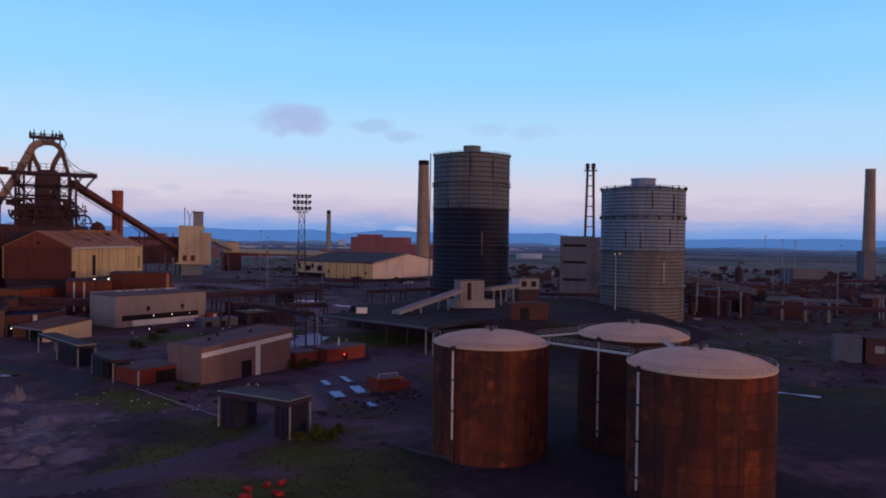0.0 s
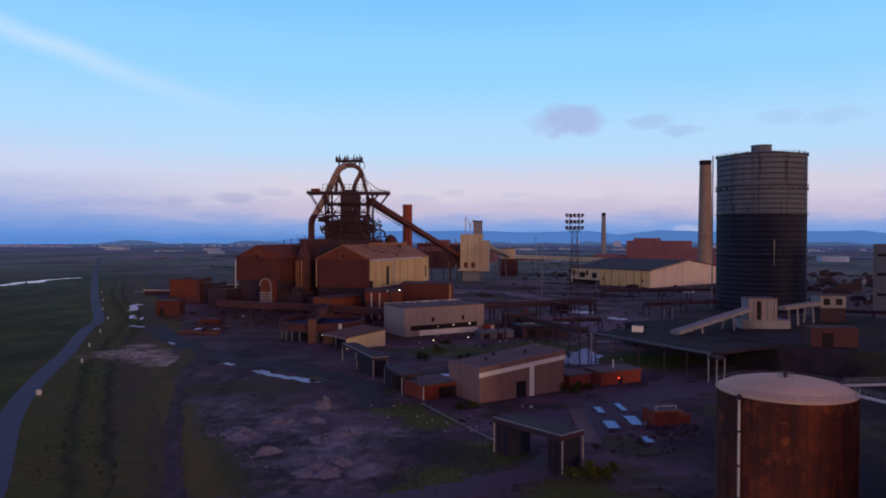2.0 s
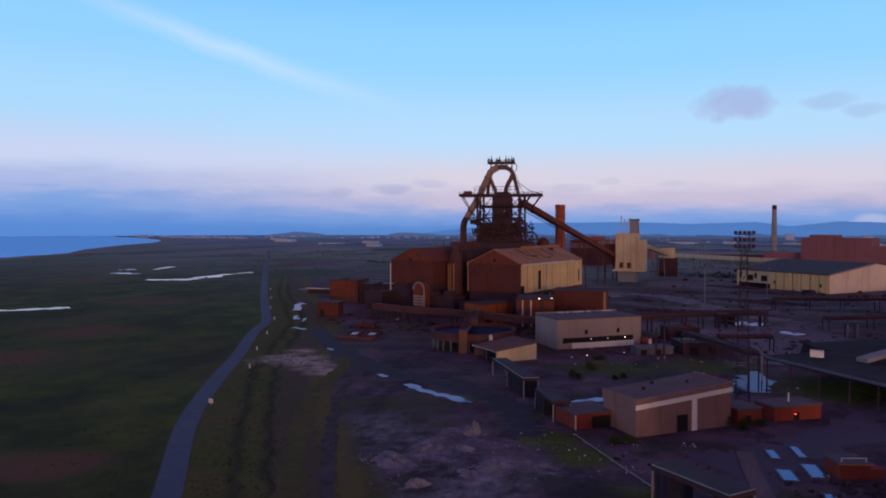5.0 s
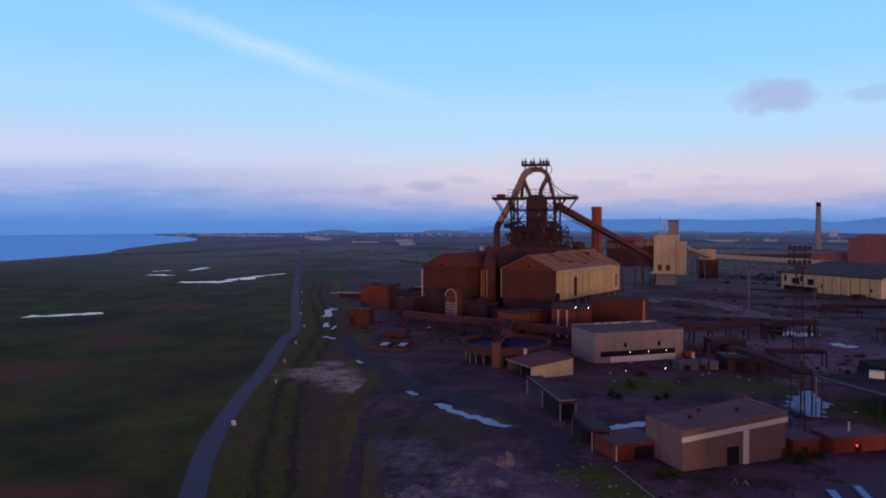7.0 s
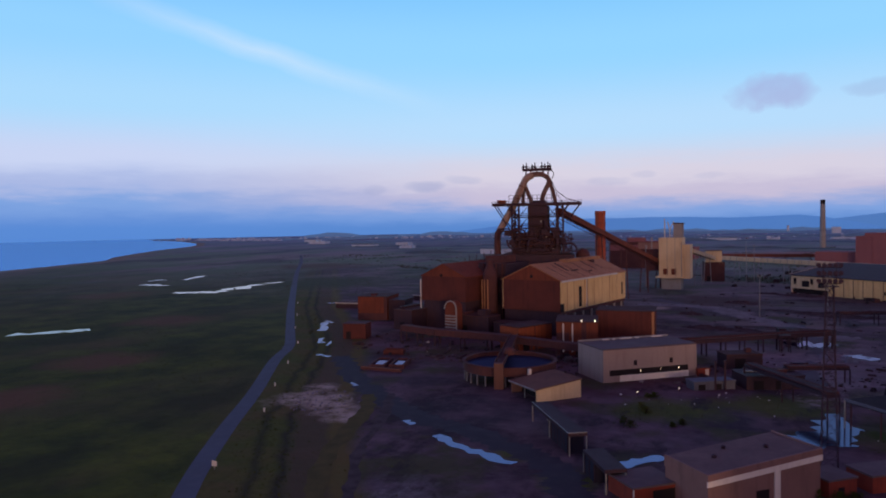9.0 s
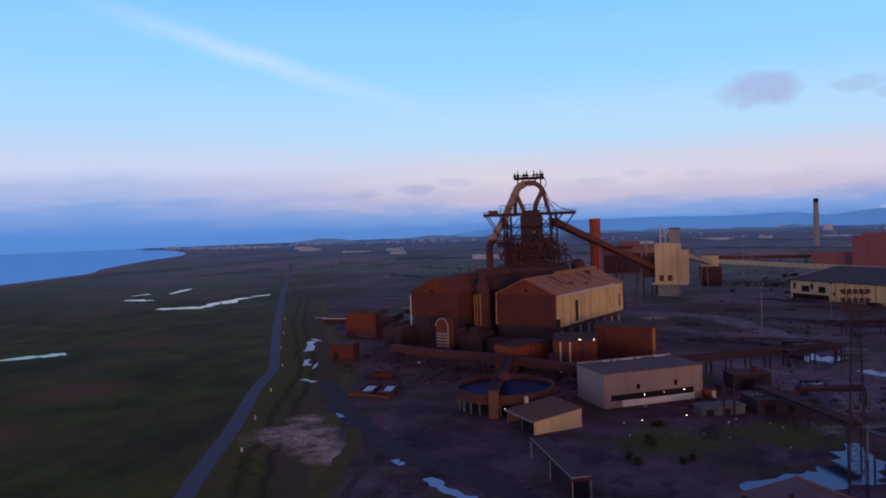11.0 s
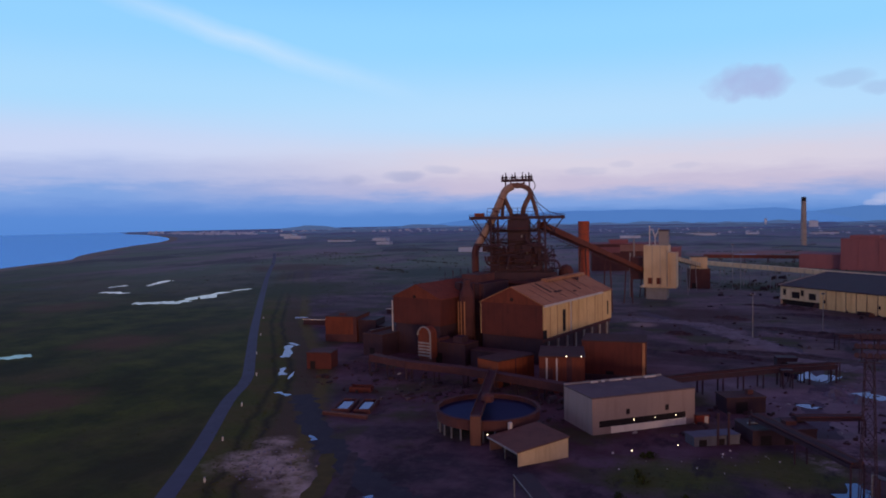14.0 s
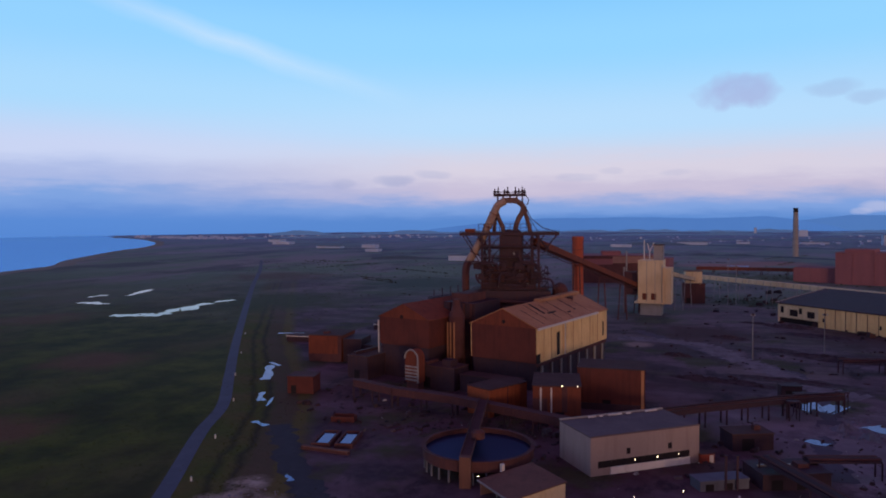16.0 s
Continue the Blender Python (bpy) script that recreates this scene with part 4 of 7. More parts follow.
def chimney(name, label, x, y, h, r0, r1, mat, bands=0, cap="black", flue=True):
    t = thing(name, label, "chimney", x, y)
    part("shaft", lathe([(r0, 0), (r0 + (r1 - r0) * 0.5, h * 0.5), (r1, h - 0.3), (r1, h), (r1 * 0.8, h), (r1 * 0.8, h - 2)], 20), mat, t, smooth=False)
    if bands:
        part("cap_band", lathe([(r1 + 0.1, h - bands), (r1 + 0.35, h - bands + 0.2), (r1 + 0.35, h - 0.2), (r1 + 0.1, h + 0.25), (r1 * 0.82, h + 0.25), (r1 * 0.8, h - 1)], 20), cap, t)
    for k in range(1, 8):
        z = h * k / 8
        rr = r0 + (r1 - r0) * k / 8
        part("hoop", lathe([(rr - 0.1, z - 0.12), (rr + 0.12, z - 0.12), (rr + 0.12, z + 0.12), (rr - 0.1, z + 0.12)], 20), "steel_dark", t)
    part("ladder", rail([(r0 + 0.25, 0, 0), (r1 + 0.25, 0, h - 1)], 0.4, 6, 0.08), "steel_dark", t)
    return t


chimney("brick_chimney", "round red-brick chimney behind the cast house", -129, 649, 78.4, 4.6, 4.2, "brick_stack", 3, "brick_stack")
chimney("tall_stack", "tall tapered brown concrete stack beside the dark gasholder", 166.4, 823.4, 132, 8.0, 5.9, "stack_conc", 5, "black")
chimney("far_chimney", "slim pale chimney with a black top", 127.3, 1811, 107, 6.5, 4.6, "concrete", 9, "black")
chimney("lone_stack", "solitary tall brown stack on open ground", 758, 797, 141, 8.5, 6.0, "stack_conc", 4, "stack_conc")


# ---- cast houses ----
def gabled(name, label, x, y, rz, x0, x1, length, z_low, eave, ridge, wall, gable, roof, category="building", trim=None):
    t = thing(name, label, category, x, y, 0, rz)
    mid = (x0 + x1) / 2
    # Tall bases are dark blocks: the undercroft's shade put into their colour.
    part("base", box(x0 + 1, x1 - 1, 1, length - 1, 0, z_low), "steel_dark" if z_low > 5 else "concrete", t)
    part("side_wall", box(x1 - 0.4, x1, 0, length, z_low, eave), wall, t)
    part("side_wall", box(x0, x0 + 0.4, 0, length, z_low, eave), wall, t)
    part("gable_wall", slab([(x0 + 0.4, z_low), (x1 - 0.4, z_low), (x1 - 0.4, eave), (x0 + 0.4, eave)], 0, 0.4), gable, t)
    part("gable_peak", slab([(x0, eave + 0.02), (x1, eave + 0.02), (mid, ridge)], -0.25, 0.3), trim or gable, t)
    part("gable_wall", slab([(x0 + 0.4, z_low), (x1 - 0.4, z_low), (x1 - 0.4, eave), (mid, ridge), (x0 + 0.4, eave)], length - 0.4, length), gable, t)
    for s, xe in ((-1, x0 - 0.8), (1, x1 + 0.8)):
        drop = (ridge - eave) / (x1 - mid) * 0.8
        prof = [(mid, ridge), (mid, ridge + 0.5), (xe, eave - drop + 0.5), (xe, eave - drop)]
        part("roof_slope", slab(prof if s < 0 else prof[::-1], -0.6, length + 0.6), roof, t)
    return t


t = gabled("cast_house", "large cast house, cream-clad side, rusty gable and patched roof", -118.5, 470.5, -14, -42.0, 0, 97, 15, 34, 43.5, "cream", "rust_wall", "roof_rust", trim="rust")
t2 = gabled("cast_house", "large rusted cast house with an orange gable", -201.5, 479, -14, -17, 19.4, 70, 19, 35.2, 43.4, "rust_wall", "rust_wall", "rust", trim="rust")


# ---- gasholders ----
def gasholder(name, label, x, y, r, h, lifts, mats, n, crown_r, crown_h, course):
    t = thing(name, label, "gasholder", x, y)
    zs = [h * f for f in lifts]
    for z0, z1, m in zip(zs, zs[1:], mats):
        prof = []
        m_courses = max(1, round((z1 - z0) / course))
        for i in range(m_courses):
            a, b = z0 + (z1 - z0) * i / m_courses, z0 + (z1 - z0) * (i + 1) / m_courses
            prof += [(r - 0.3, a), (r - 0.3, a + course * 0.22), (r, a + course * 0.26), (r, b - 0.02)]
        part("shell_lift", lathe(prof, n), m, t)
        for i in range(1, m_courses):
            zj = z0 + (z1 - z0) * i / m_courses
            part("joint_band", lathe([(r - 0.2, zj - 0.02), (r + 0.07, zj), (r + 0.07, zj + course * 0.2), (r - 0.2, zj + course * 0.24)], n), "holder_joint", t)
    for z in zs[1:]:
        w = part("ring_walkway", lathe([(r - 0.1, z - 0.5), (r + 0.9, z - 0.22), (r + 0.9, z), (r - 0.1, z)], n), "steel_dark", t)
        part("handrail", ring_rail(r + 0.8, z, 1.2, n, w=0.07), "rail", w)
    part("roof", lathe([(r, h), (r * 0.6, h + r * 0.07), (crown_r, h + r * 0.11), (0.2, h + r * 0.12)], n), mats[-1], t)
    part("crown_housing", lathe([(crown_r, h + r * 0.07), (crown_r, h + crown_h), (crown_r + 0.4, h + crown_h), (crown_r + 0.4, h + crown_h + 0.6), (0.3, h + crown_h + 1.2)], 16), mats[-1], t)
    for i in range(0, n, 4):
        a = 2 * math.pi * i / n
        p = part("standard", box(r - 0.2, r + 0.12, -0.16, 0.16, 0, h + 0.8), mats[0], t)
        p.rotation_euler = (0, 0, a)
    if h > 90:
        part("stair_pipe", sweep([(-r * 1.05, r * 0.29, 0), (-r * 1.05, r * 0.29, h + 2)], 0.45, 6), "rail", t)
    for a, z0, z1 in ((-1.2, 0.30, 0.46), (-1.75, 0.55, 0.66), (-2.1, 0.56, 0.68), (-0.95, 0.82, 0.95), (-1.5, 0.84, 0.97), (-1.05, 0.58, 0.70)):
        lad = part("ladder_strip", box(r + 0.05, r + 0.4, -0.22, 0.22, h * z0, h * z1), "rail" if z0 < 0.5 else "holder_joint", t)
        lad.rotation_euler = (0, 0, a - 0.35)
    return t


def rim_posts(t, r, h, n):
    """Short guide posts and brackets round the crown and the ring walkways."""
    rnd = random.Random(n)
    for i in range(n):
        a = 2 * math.pi * (i + 0.3 * rnd.random()) / n
        q = part("rim_post", box(r - 0.2, r + 0.5, -0.18, 0.18, h - 1.0, h + rnd.uniform(0.5, 1.5)), "holder_joint", t)
        q.rotation_euler = (0, 0, a)
        q = part("bracket", box(r + 0.02, r + 0.9, -0.14, 0.14, h * 0.79 - 1.4, h * 0.79 - 0.3), "holder_joint", t)
        q.rotation_euler = (0, 0, a)


gasholder("gasholder", "huge soot-black cylindrical gasholder with a weathered upper band", 141.8, 521, 28.3, 104, (0, 0.36, 0.62, 0.8, 1.0), ("holder_dark", "holder_dark", "holder_top", "holder_top"), 40, 6.5, 7, 3.2)
rim_posts(bpy.data.objects["gasholder"], 28.3, 104, 26)
gasholder("gasholder", "large pale grey banded gasholder with ring walkways", 196.3, 362.2, 22.3, 71, (0, 0.26, 0.53, 0.79, 1.0), ("holder_brown", "holder_brown", "holder_grey", "holder_grey"), 44, 6.5, 5.5, 1.9)
rim_posts(bpy.data.objects["gasholder.001"], 22.3, 71, 22)


# ---- rusty storage tanks ----
def tank(x, y, r, h, dome_h, label, seed):
    t = thing("storage_tank", label, "tank", x, y, 0, seed * 23, "rusty storage tanks")
    rows = 8
    plates = 16
    for i in range(rows):
        for j in range(plates):
            a0 = 2 * math.pi * j / plates
            a1 = a0 + 2 * math.pi / plates - 0.003
            z0, z1 = h * i / rows, h * (i + 1) / rows - 0.07
            bm = bmesh.new()
            for q in range(4):
                b0, b1 = a0 + (a1 - a0) * q / 4, a0 + (a1 - a0) * (q + 1) / 4
                rr = r + 0.02 * ((i + j) % 2)
                vs = [bm.verts.new((rr * math.cos(a), rr * math.sin(a), z)) for a, z in ((b0, z0), (b1, z0), (b1, z1), (b0, z1))]
                bm.faces.new(vs)
            bmesh.ops.remove_doubles(bm, verts=bm.verts[:], dist=0.001)
            ex = bmesh.ops.solidify(bm, geom=bm.faces[:], thickness=-0.06)
            part("shell_plate", bm, "tank_plate" if seed != 1 else "tank_shaded", t)
    part("inner_shell", lathe([(r - 0.15, 0), (r - 0.15, h)], 36), "rust_dark", t)
    part("domed_roof", lathe([(r + 0.15, h - 0.25), (r + 0.2, h), (r * 0.85, h + dome_h * 0.42), (r * 0.6, h + dome_h * 0.76), (r * 0.3, h + dome_h * 0.95), (0.2, h + dome_h)], 36), "dome", t, "pale dusty domed roof", smooth=False)
    v = part("vent", lathe([(0.35, h + dome_h - 0.2), (0.35, h + dome_h + 0.5), (0.6, h + dome_h + 0.6), (0.6, h + dome_h + 0.8), (0.15, h + dome_h + 1.0)], 10), "steel_dark", t)
    part("vent_rail", ring_rail(1.2, h + dome_h - 0.1, 0.9, 8, w=0.04), "rail", v)
    part("roof_rail", ring_rail(r + 0.1, h, 1.0, 36, w=0.035), "rail", t)
    return t


k = Mat("rusted_tank_plate")
tone = k.random()
base = k.mix(k.ramp(tone, 0.0, 1.0), c(0.105, 0.030, 0.021), c(0.195, 0.046, 0.023))
base = k.mix(k.math("MULTIPLY", k.ramp(k.noise(0.11, 5), 0.40, 0.64), 0.8), base, c(0.042, 0.019, 0.02))
base = k.mix(k.math("MULTIPLY", k.ramp(k.noise(0.22, 5, 0.6), 0.54, 0.68), 0.8), base, c(0.31, 0.075, 0.028))
base = k.mix(k.math("MULTIPLY", k.ramp(k.noise(0.55, 5, 0.65, (1, 1, 0.09)), 0.45, 0.64), 0.8), base, c(0.045, 0.021, 0.02))
base = k.mix(k.math("MULTIPLY", k.ramp(k.noise(2.2, 4, 0.65, (1, 1, 0.12)), 0.54, 0.70), 0.4), base, c(0.035, 0.018, 0.019))
k.bump(k.noise(2.0, 5), 0.3, 0.06)
M["tank_plate"] = k.done(base, 0.85)

# Darker copy of the rusted plate: the middle tank's shade is in the colour.
k = Mat("shaded_tank_plate")
base = k.mix(k.ramp(k.noise(0.2, 5), 0.4, 0.65), c(0.040, 0.020, 0.022), c(0.085, 0.030, 0.022))
M["tank_shaded"] = k.done(k.mix(k.math("MULTIPLY", k.random(), 0.3), base, c(0.11, 0.035, 0.022)), 0.85)
TANKS = [(43.0, 141.0, 11.7, 22.3, 2.1, "rust-orange plated tank with a pale domed roof", 0), (74.9, 141.5, 11.5, 23.1, 2.2, "rusted tank, dark with shade in its plate colour, with a pale domed roof", 1), (70.6, 109.5, 12.0, 22.4, 2.4, "rust-brown plated tank with a pale domed roof", 2)]
for spec in TANKS:
    tank(*spec)


# ---- simple works buildings ----
def shed(name, label, x, y, rz, w, d, h, wall, roof, category="building", parapet=0.5, lip=0.4):
    """A flat-roofed building; its front edge runs along local x from the corner x, y."""
    t = thing(name, label, category, x, y, 0, rz)
    part("wall", box(0, w, 0, 0.4, 0, h), wall, t)
    part("wall", box(0, w, d - 0.4, d, 0, h), wall, t)
    part("wall", box(0, 0.4, 0.4, d - 0.4, 0, h), wall, t)
    part("wall", box(w - 0.4, w, 0.4, d - 0.4, 0, h), wall, t)
    part("roof", box(-lip, w + lip, -lip, d + lip, h + 0.004, h + parapet), roof, t)
    return t


hall = shed("white_hall", "long white-clad works hall with a dark loading slot", -70.4, 351.8, 39.5, 47, 23.6, 14.2, "white", "grey_roof", lip=0.1)
part("loading_slot", box(3, 42.5, -0.05, 0.1, 2.8, 5.3), "black", hall)
part("canopy_band", box(8, 42.5, -0.5, -0.06, 0.15, 2.78), "fascia", hall)
for x in (15, 33):
    part("window", box(x, x + 1.6, -0.06, 0.1, 6.8, 9), "black", hall)
p = thing("pump_house", "pinkish brown pump house, pale fascia, slightly rising flat roof", "building", -20.2, 216.4, 0, 41.5)
PW, PD, P0, P1 = 33.6, 16.5, 7.7, 10.3          # width, depth, wall height at its low and high end
ph = lambda x: P0 + (P1 - P0) * x / PW
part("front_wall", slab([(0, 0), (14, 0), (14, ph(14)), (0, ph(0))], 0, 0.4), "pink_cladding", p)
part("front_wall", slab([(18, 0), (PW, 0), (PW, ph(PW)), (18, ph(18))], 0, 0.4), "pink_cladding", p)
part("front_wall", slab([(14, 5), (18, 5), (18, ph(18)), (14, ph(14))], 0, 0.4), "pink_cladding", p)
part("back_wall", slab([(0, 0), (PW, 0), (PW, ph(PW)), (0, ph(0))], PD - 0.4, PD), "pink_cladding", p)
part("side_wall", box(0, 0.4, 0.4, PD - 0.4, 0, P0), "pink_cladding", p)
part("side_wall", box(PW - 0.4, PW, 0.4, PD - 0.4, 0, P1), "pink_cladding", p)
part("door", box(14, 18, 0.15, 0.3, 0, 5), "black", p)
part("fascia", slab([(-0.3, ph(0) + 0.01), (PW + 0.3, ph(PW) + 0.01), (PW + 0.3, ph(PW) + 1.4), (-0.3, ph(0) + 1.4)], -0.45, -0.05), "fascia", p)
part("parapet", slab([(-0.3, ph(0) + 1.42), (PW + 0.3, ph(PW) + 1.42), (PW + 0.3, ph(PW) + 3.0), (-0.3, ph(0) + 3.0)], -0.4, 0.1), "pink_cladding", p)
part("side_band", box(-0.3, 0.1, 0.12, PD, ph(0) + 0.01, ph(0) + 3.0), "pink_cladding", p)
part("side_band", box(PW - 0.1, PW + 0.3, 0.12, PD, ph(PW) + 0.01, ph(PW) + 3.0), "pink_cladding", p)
part("roof_deck", slab([(0.12, ph(0) + 2.3), (PW - 0.12, ph(PW) + 2.3), (PW - 0.12, ph(PW) + 2.6), (0.12, ph(0) + 2.6)], 0.12, PD), "felt_pink", p, "flat felted roof with dark patches")
part("pilaster", box(19.2, 21.0, -0.3, -0.01, 0, ph(19)), "fascia", p)
for x, y in ((9, 9), (15, 13), (24, 8)):
    part("roof_cowl", lathe([(0.5, ph(x) + 2.6), (0.5, ph(x) + 3.1), (0.75, ph(x) + 3.2), (0.2, ph(x) + 3.5)], 8), "steel_dark", p).location = (x, y, 0)


# ---- roof and wall details of the cast houses ----
for v0, x0, x1, w_, m_ in ((20.5, -19.5, -4, 0.7, "roof_dark"), (26, -19.5, -9, 2.2, "black"), (34, -17, -1, 0.5, "roof_dark"), (47, -19.5, -1, 0.8, "roof_dark"), (62, -19.5, -6, 1.6, "roof_dark"), (74, -19.5, -1, 0.5, "roof_dark"), (11, -16, -1, 0.5, "roof_dark")):
    zt = lambda q: 43.5 - (q + 21.0) / 21.0 * 9.5 + 0.53
    part("roof_seam", slab([(x0, zt(x0)), (x1, zt(x1)), (x1, zt(x1) + 0.1), (x0, zt(x0) + 0.1)], v0, v0 + w_), m_, t, "dark gap between roof sheets")
for x, y0, y1 in ((-9, 30, 40), (-6, 50, 54)):
    z = 43.5 - (x + 21.0) / 21.0 * 9.5
    part("roof_gap", slab([(x, z + 0.62), (x + 1.1, z + 0.11), (x + 1.1, z + 0.25), (x, z + 0.76)], y0, y1), "black", t, "missing roof sheets showing dark inside")
part("ridge_vent", box(-22.5, -18.2, 40, 95, 43.2, 45), "roof_rust", t)
part("eave_gutter", box(0.85, 1.6, -0.6, 80, 33.2, 34.3), "pipe_pale", t)
part("wall_opening", box(-0.35, 0.06, 24, 28, 16, 29), "black", t)
part("wall_opening", box(-0.35, 0.06, 90, 92, 18, 27), "black", t)
part("wall_opening", box(-0.35, 0.06, -0.3, 4, 15, 20), "black", t)
for y in (8, 17, 32, 36, 46, 58, 70, 82):
    part("cladding_joint", box(0.001, 0.12, y, y + 0.35, 15, 33.9), "roof_rust" if y % 3 else "rust", t)
part("pale_downpipe", sweep([(0.5, 34, 33), (0.5, 34, 15)], 0.45, 6), "pipe_pale", t)
part("gable_window", lathe([(1.1, -0.1), (1.1, 0.1)], 12), "black", t).matrix_basis = pose(-20.3, -0.35, 36.5, 90)
for y in (6, 18, 30, 42, 54, 66, 78, 90):
    part("undercroft_column", box(-0.9, 0.1, y, y + 1.2, 0, 14.9), "concrete", t)
part("undercroft_beam", box(-0.6, 0.4, 0, 95, 13.2, 14.95), "rust_dark", t)
part("gable_window", lathe([(1.1, -0.1), (1.1, 0.1)], 12), "black", t2).matrix_basis = pose(0, -0.35, 36, 90)
part("corner_pipe", sweep([(-17.6, -0.5, 12), (-17.6, -0.5, 33)], 0.4, 6), "pipe_pale", t2)

# ---- dust catcher and pipework between the cast houses ----
dc = thing("dust_catcher", "upright rusty dust catcher with pale riser pipes", "dust catcher", -172, 492)
part("vessel", lathe([(1.2, 4), (4.8, 12), (4.8, 36), (2.4, 42), (2.2, 46)], 18), "rust_dark", dc, smooth=False)
for x in (-3.5, -1.8, 0.4):
    part("riser_pipe", sweep([(x, -5.8, 8), (x, -5.8, 33)], 0.45, 6), "roof_rust", dc)
for a in range(6):
    part("support_leg", sweep([(4.6 * math.cos(a), 4.6 * math.sin(a), 0), (4.6 * math.cos(a), 4.6 * math.sin(a), 13)], 0.5, 6), "rust_dark", dc)
part("gas_main", sweep(curve([(0, -3, 10), (2, -10, 6), (-6, -18, 4.5), (-14, -20, 4)], 5), 2.0, 10), "rust_dark", dc, smooth=True)
gp_ = thing("gas_plant", "dark sooty gas-cleaning block between the cast houses", "building", -184, 503, 0, -14)
part("main_block", box(0, 22, 0, 30, 0, 43), "steel_dark", gp_)
part("upper_block", box(3, 15, 4, 24, 43, 48), "rust_dark", gp_)
for x in (4, 9, 14, 19):
    part("buttress", box(x, x + 1.0, -0.8, -0.01, 0, 43), "rust_dark", gp_)
for z in (14, 24, 34):
    part("ledge", box(-0.4, 22.4, -1.4, -0.9, z, z + 0.6), "rust_dark", gp_)
part("pale_vent", box(10.5, 11.5, -1.2, -0.85, 35, 37), "pipe_pale", gp_)
ld = thing("slag_hood", "pale slatted hood with a rounded arched top", "hood", -184.5, 453.5, 0, -14)
arch = [(-4.5, 4), (4.5, 4), (4.5, 17)] + [(4.5 * math.cos(a), 17 + 5 * math.sin(a)) for a in [math.pi * i / 10 for i in range(1, 10)]] + [(-4.5, 17)]
part("hood_shell", slab(arch, 0, 6), "rust", ld)
for i, (a, b) in enumerate(zip(arch[1:-1], arch[2:])):
    part("arch_rib", sweep([(a[0], -0.4, a[1]), (b[0], -0.4, b[1])], 0.5, 5), "concrete", ld)
for z in (5, 6.8, 8.6, 10.4, 12.2):
    part("slat", box(-4.3, 4.3, -0.5, -0.02, z, z + 0.9), "concrete", ld)
part("stand", box(-4, 4, 0.5, 5.5, 0, 4), "rust_dark", ld)


def block(name, label, x, y, rz, w, d, h, wall, roof, category="building", extra=(), lip=0.3, parapet=0.5):
    """A flat-roofed building; extra: parts as (name, box, material)."""
    b = shed(name, label, x, y, rz, w, d, h, wall, roof, category, parapet, lip)
    for nm, bx, mat in extra:
        part(nm, box(*bx), mat, b)
    return b


# ---- low rusty halls before the furnace ----
block("rust_hall", "long rust-red hall with a dark roof", -92, 444, 5, 32, 22, 20, "rust_wall", "roof_dark", extra=(("downpipe", (30.2, 31.6, -0.7, -0.02, 0, 20), "roof_rust"), ("plinth", (0, 30, -0.5, -0.02, 0, 3.2), "steel_dark"), ("door", (12, 16, -0.1, 0.02, 0, 5), "black")))
block("lamp_house", "patchy orange-rusted block below the cast house", -106, 410, 12, 21.5, 27, 17.5, "rust", "roof_dark", extra=(("stain", (-0.02, 6.5, -0.14, -0.02, 0, 12), "rust_dark"), ("stain", (13, 15.5, -0.14, -0.02, 6, 17.4), "rust_dark"), ("pipe", (3.2, 4, -0.6, -0.02, 2, 17), "pipe_pale"), ("pipe", (8, 8.7, -0.6, -0.02, 2, 17), "pipe_pale"), ("doorway", (10, 14, -0.1, 0.02, 0, 6), "black")))
block("rust_shed", "low orange rusted shed with a dark lean-to roof", -127.5, 413, 62, 26, 15, 13, "rust_bright", "roof_dark", extra=(("doorway", (3, 8, -0.1, 0.02, 0, 6), "black"), ("bay_line", (12, 12.5, -0.2, -0.02, 0, 13), "rust_dark")))
block("orange_building", "orange-rusted plant building beside the slag yard", -281, 505, 8, 23, 26, 17, "rust", "roof_dark", extra=(("lower_band", (0, 23, -0.4, -0.02, 0, 5), "rust_dark"), ("corner_bay", (20.5, 23, -0.38, -0.02, 5.01, 17), "rust_dark"), ("side_bay", (23.45, 36, 2, 22, 0, 15), "steel_dark"), ("side_bay", (36.4, 54, 4, 18, 0, 11), "steel_dark"), ("roof_vent", (8, 12, 6, 10, 17.5, 19), "rust_dark")))
block("orange_shed", "small rust-brown flat shed", -245, 424, 12, 14.5, 12, 9, "rust_wall", "rust_dark", extra=(("door", (2, 5, -0.1, 0.02, 0, 4.5), "black"),))
block("pale_shed", "low dark shed with a bright roof edge", -338, 566, 5, 26, 12, 4, "steel_dark", "roof_dark", extra=(("roof_edge", (-0.5, 24.5, -0.75, -0.45, 4, 4.7), "pipe_pale"),))
block("pale_shed", "low dark shed with a bright roof edge", -300, 640, 5, 30, 14, 4, "steel_dark", "roof_dark", extra=(("roof_edge", (-0.5, 30.5, -0.75, -0.45, 4, 4.7), "pipe_pale"),))
block("sooty_annex", "dark low annex beside the rusted cast house", -233, 470, -12, 15, 30, 13, "steel_dark", "roof_dark", extra=(("door", (5, 9, -0.08, 0.02, 0, 5), "black"), ("roof_duct", (2, 4, 3, 24, 13.5, 15), "steel_dark")))
block("sooty_annex", "dark ducted annex between the cast houses", -184, 462, -14, 24, 14, 12, "steel_dark", "roof_dark", extra=(("door", (3, 8, -0.08, 0.02, 0, 6), "black"), ("roof_box", (14, 20, 3, 9, 12.5, 16), "steel_dark"), ("roof_duct", (3, 5, 2, 12, 12.5, 14), "rust_dark")))
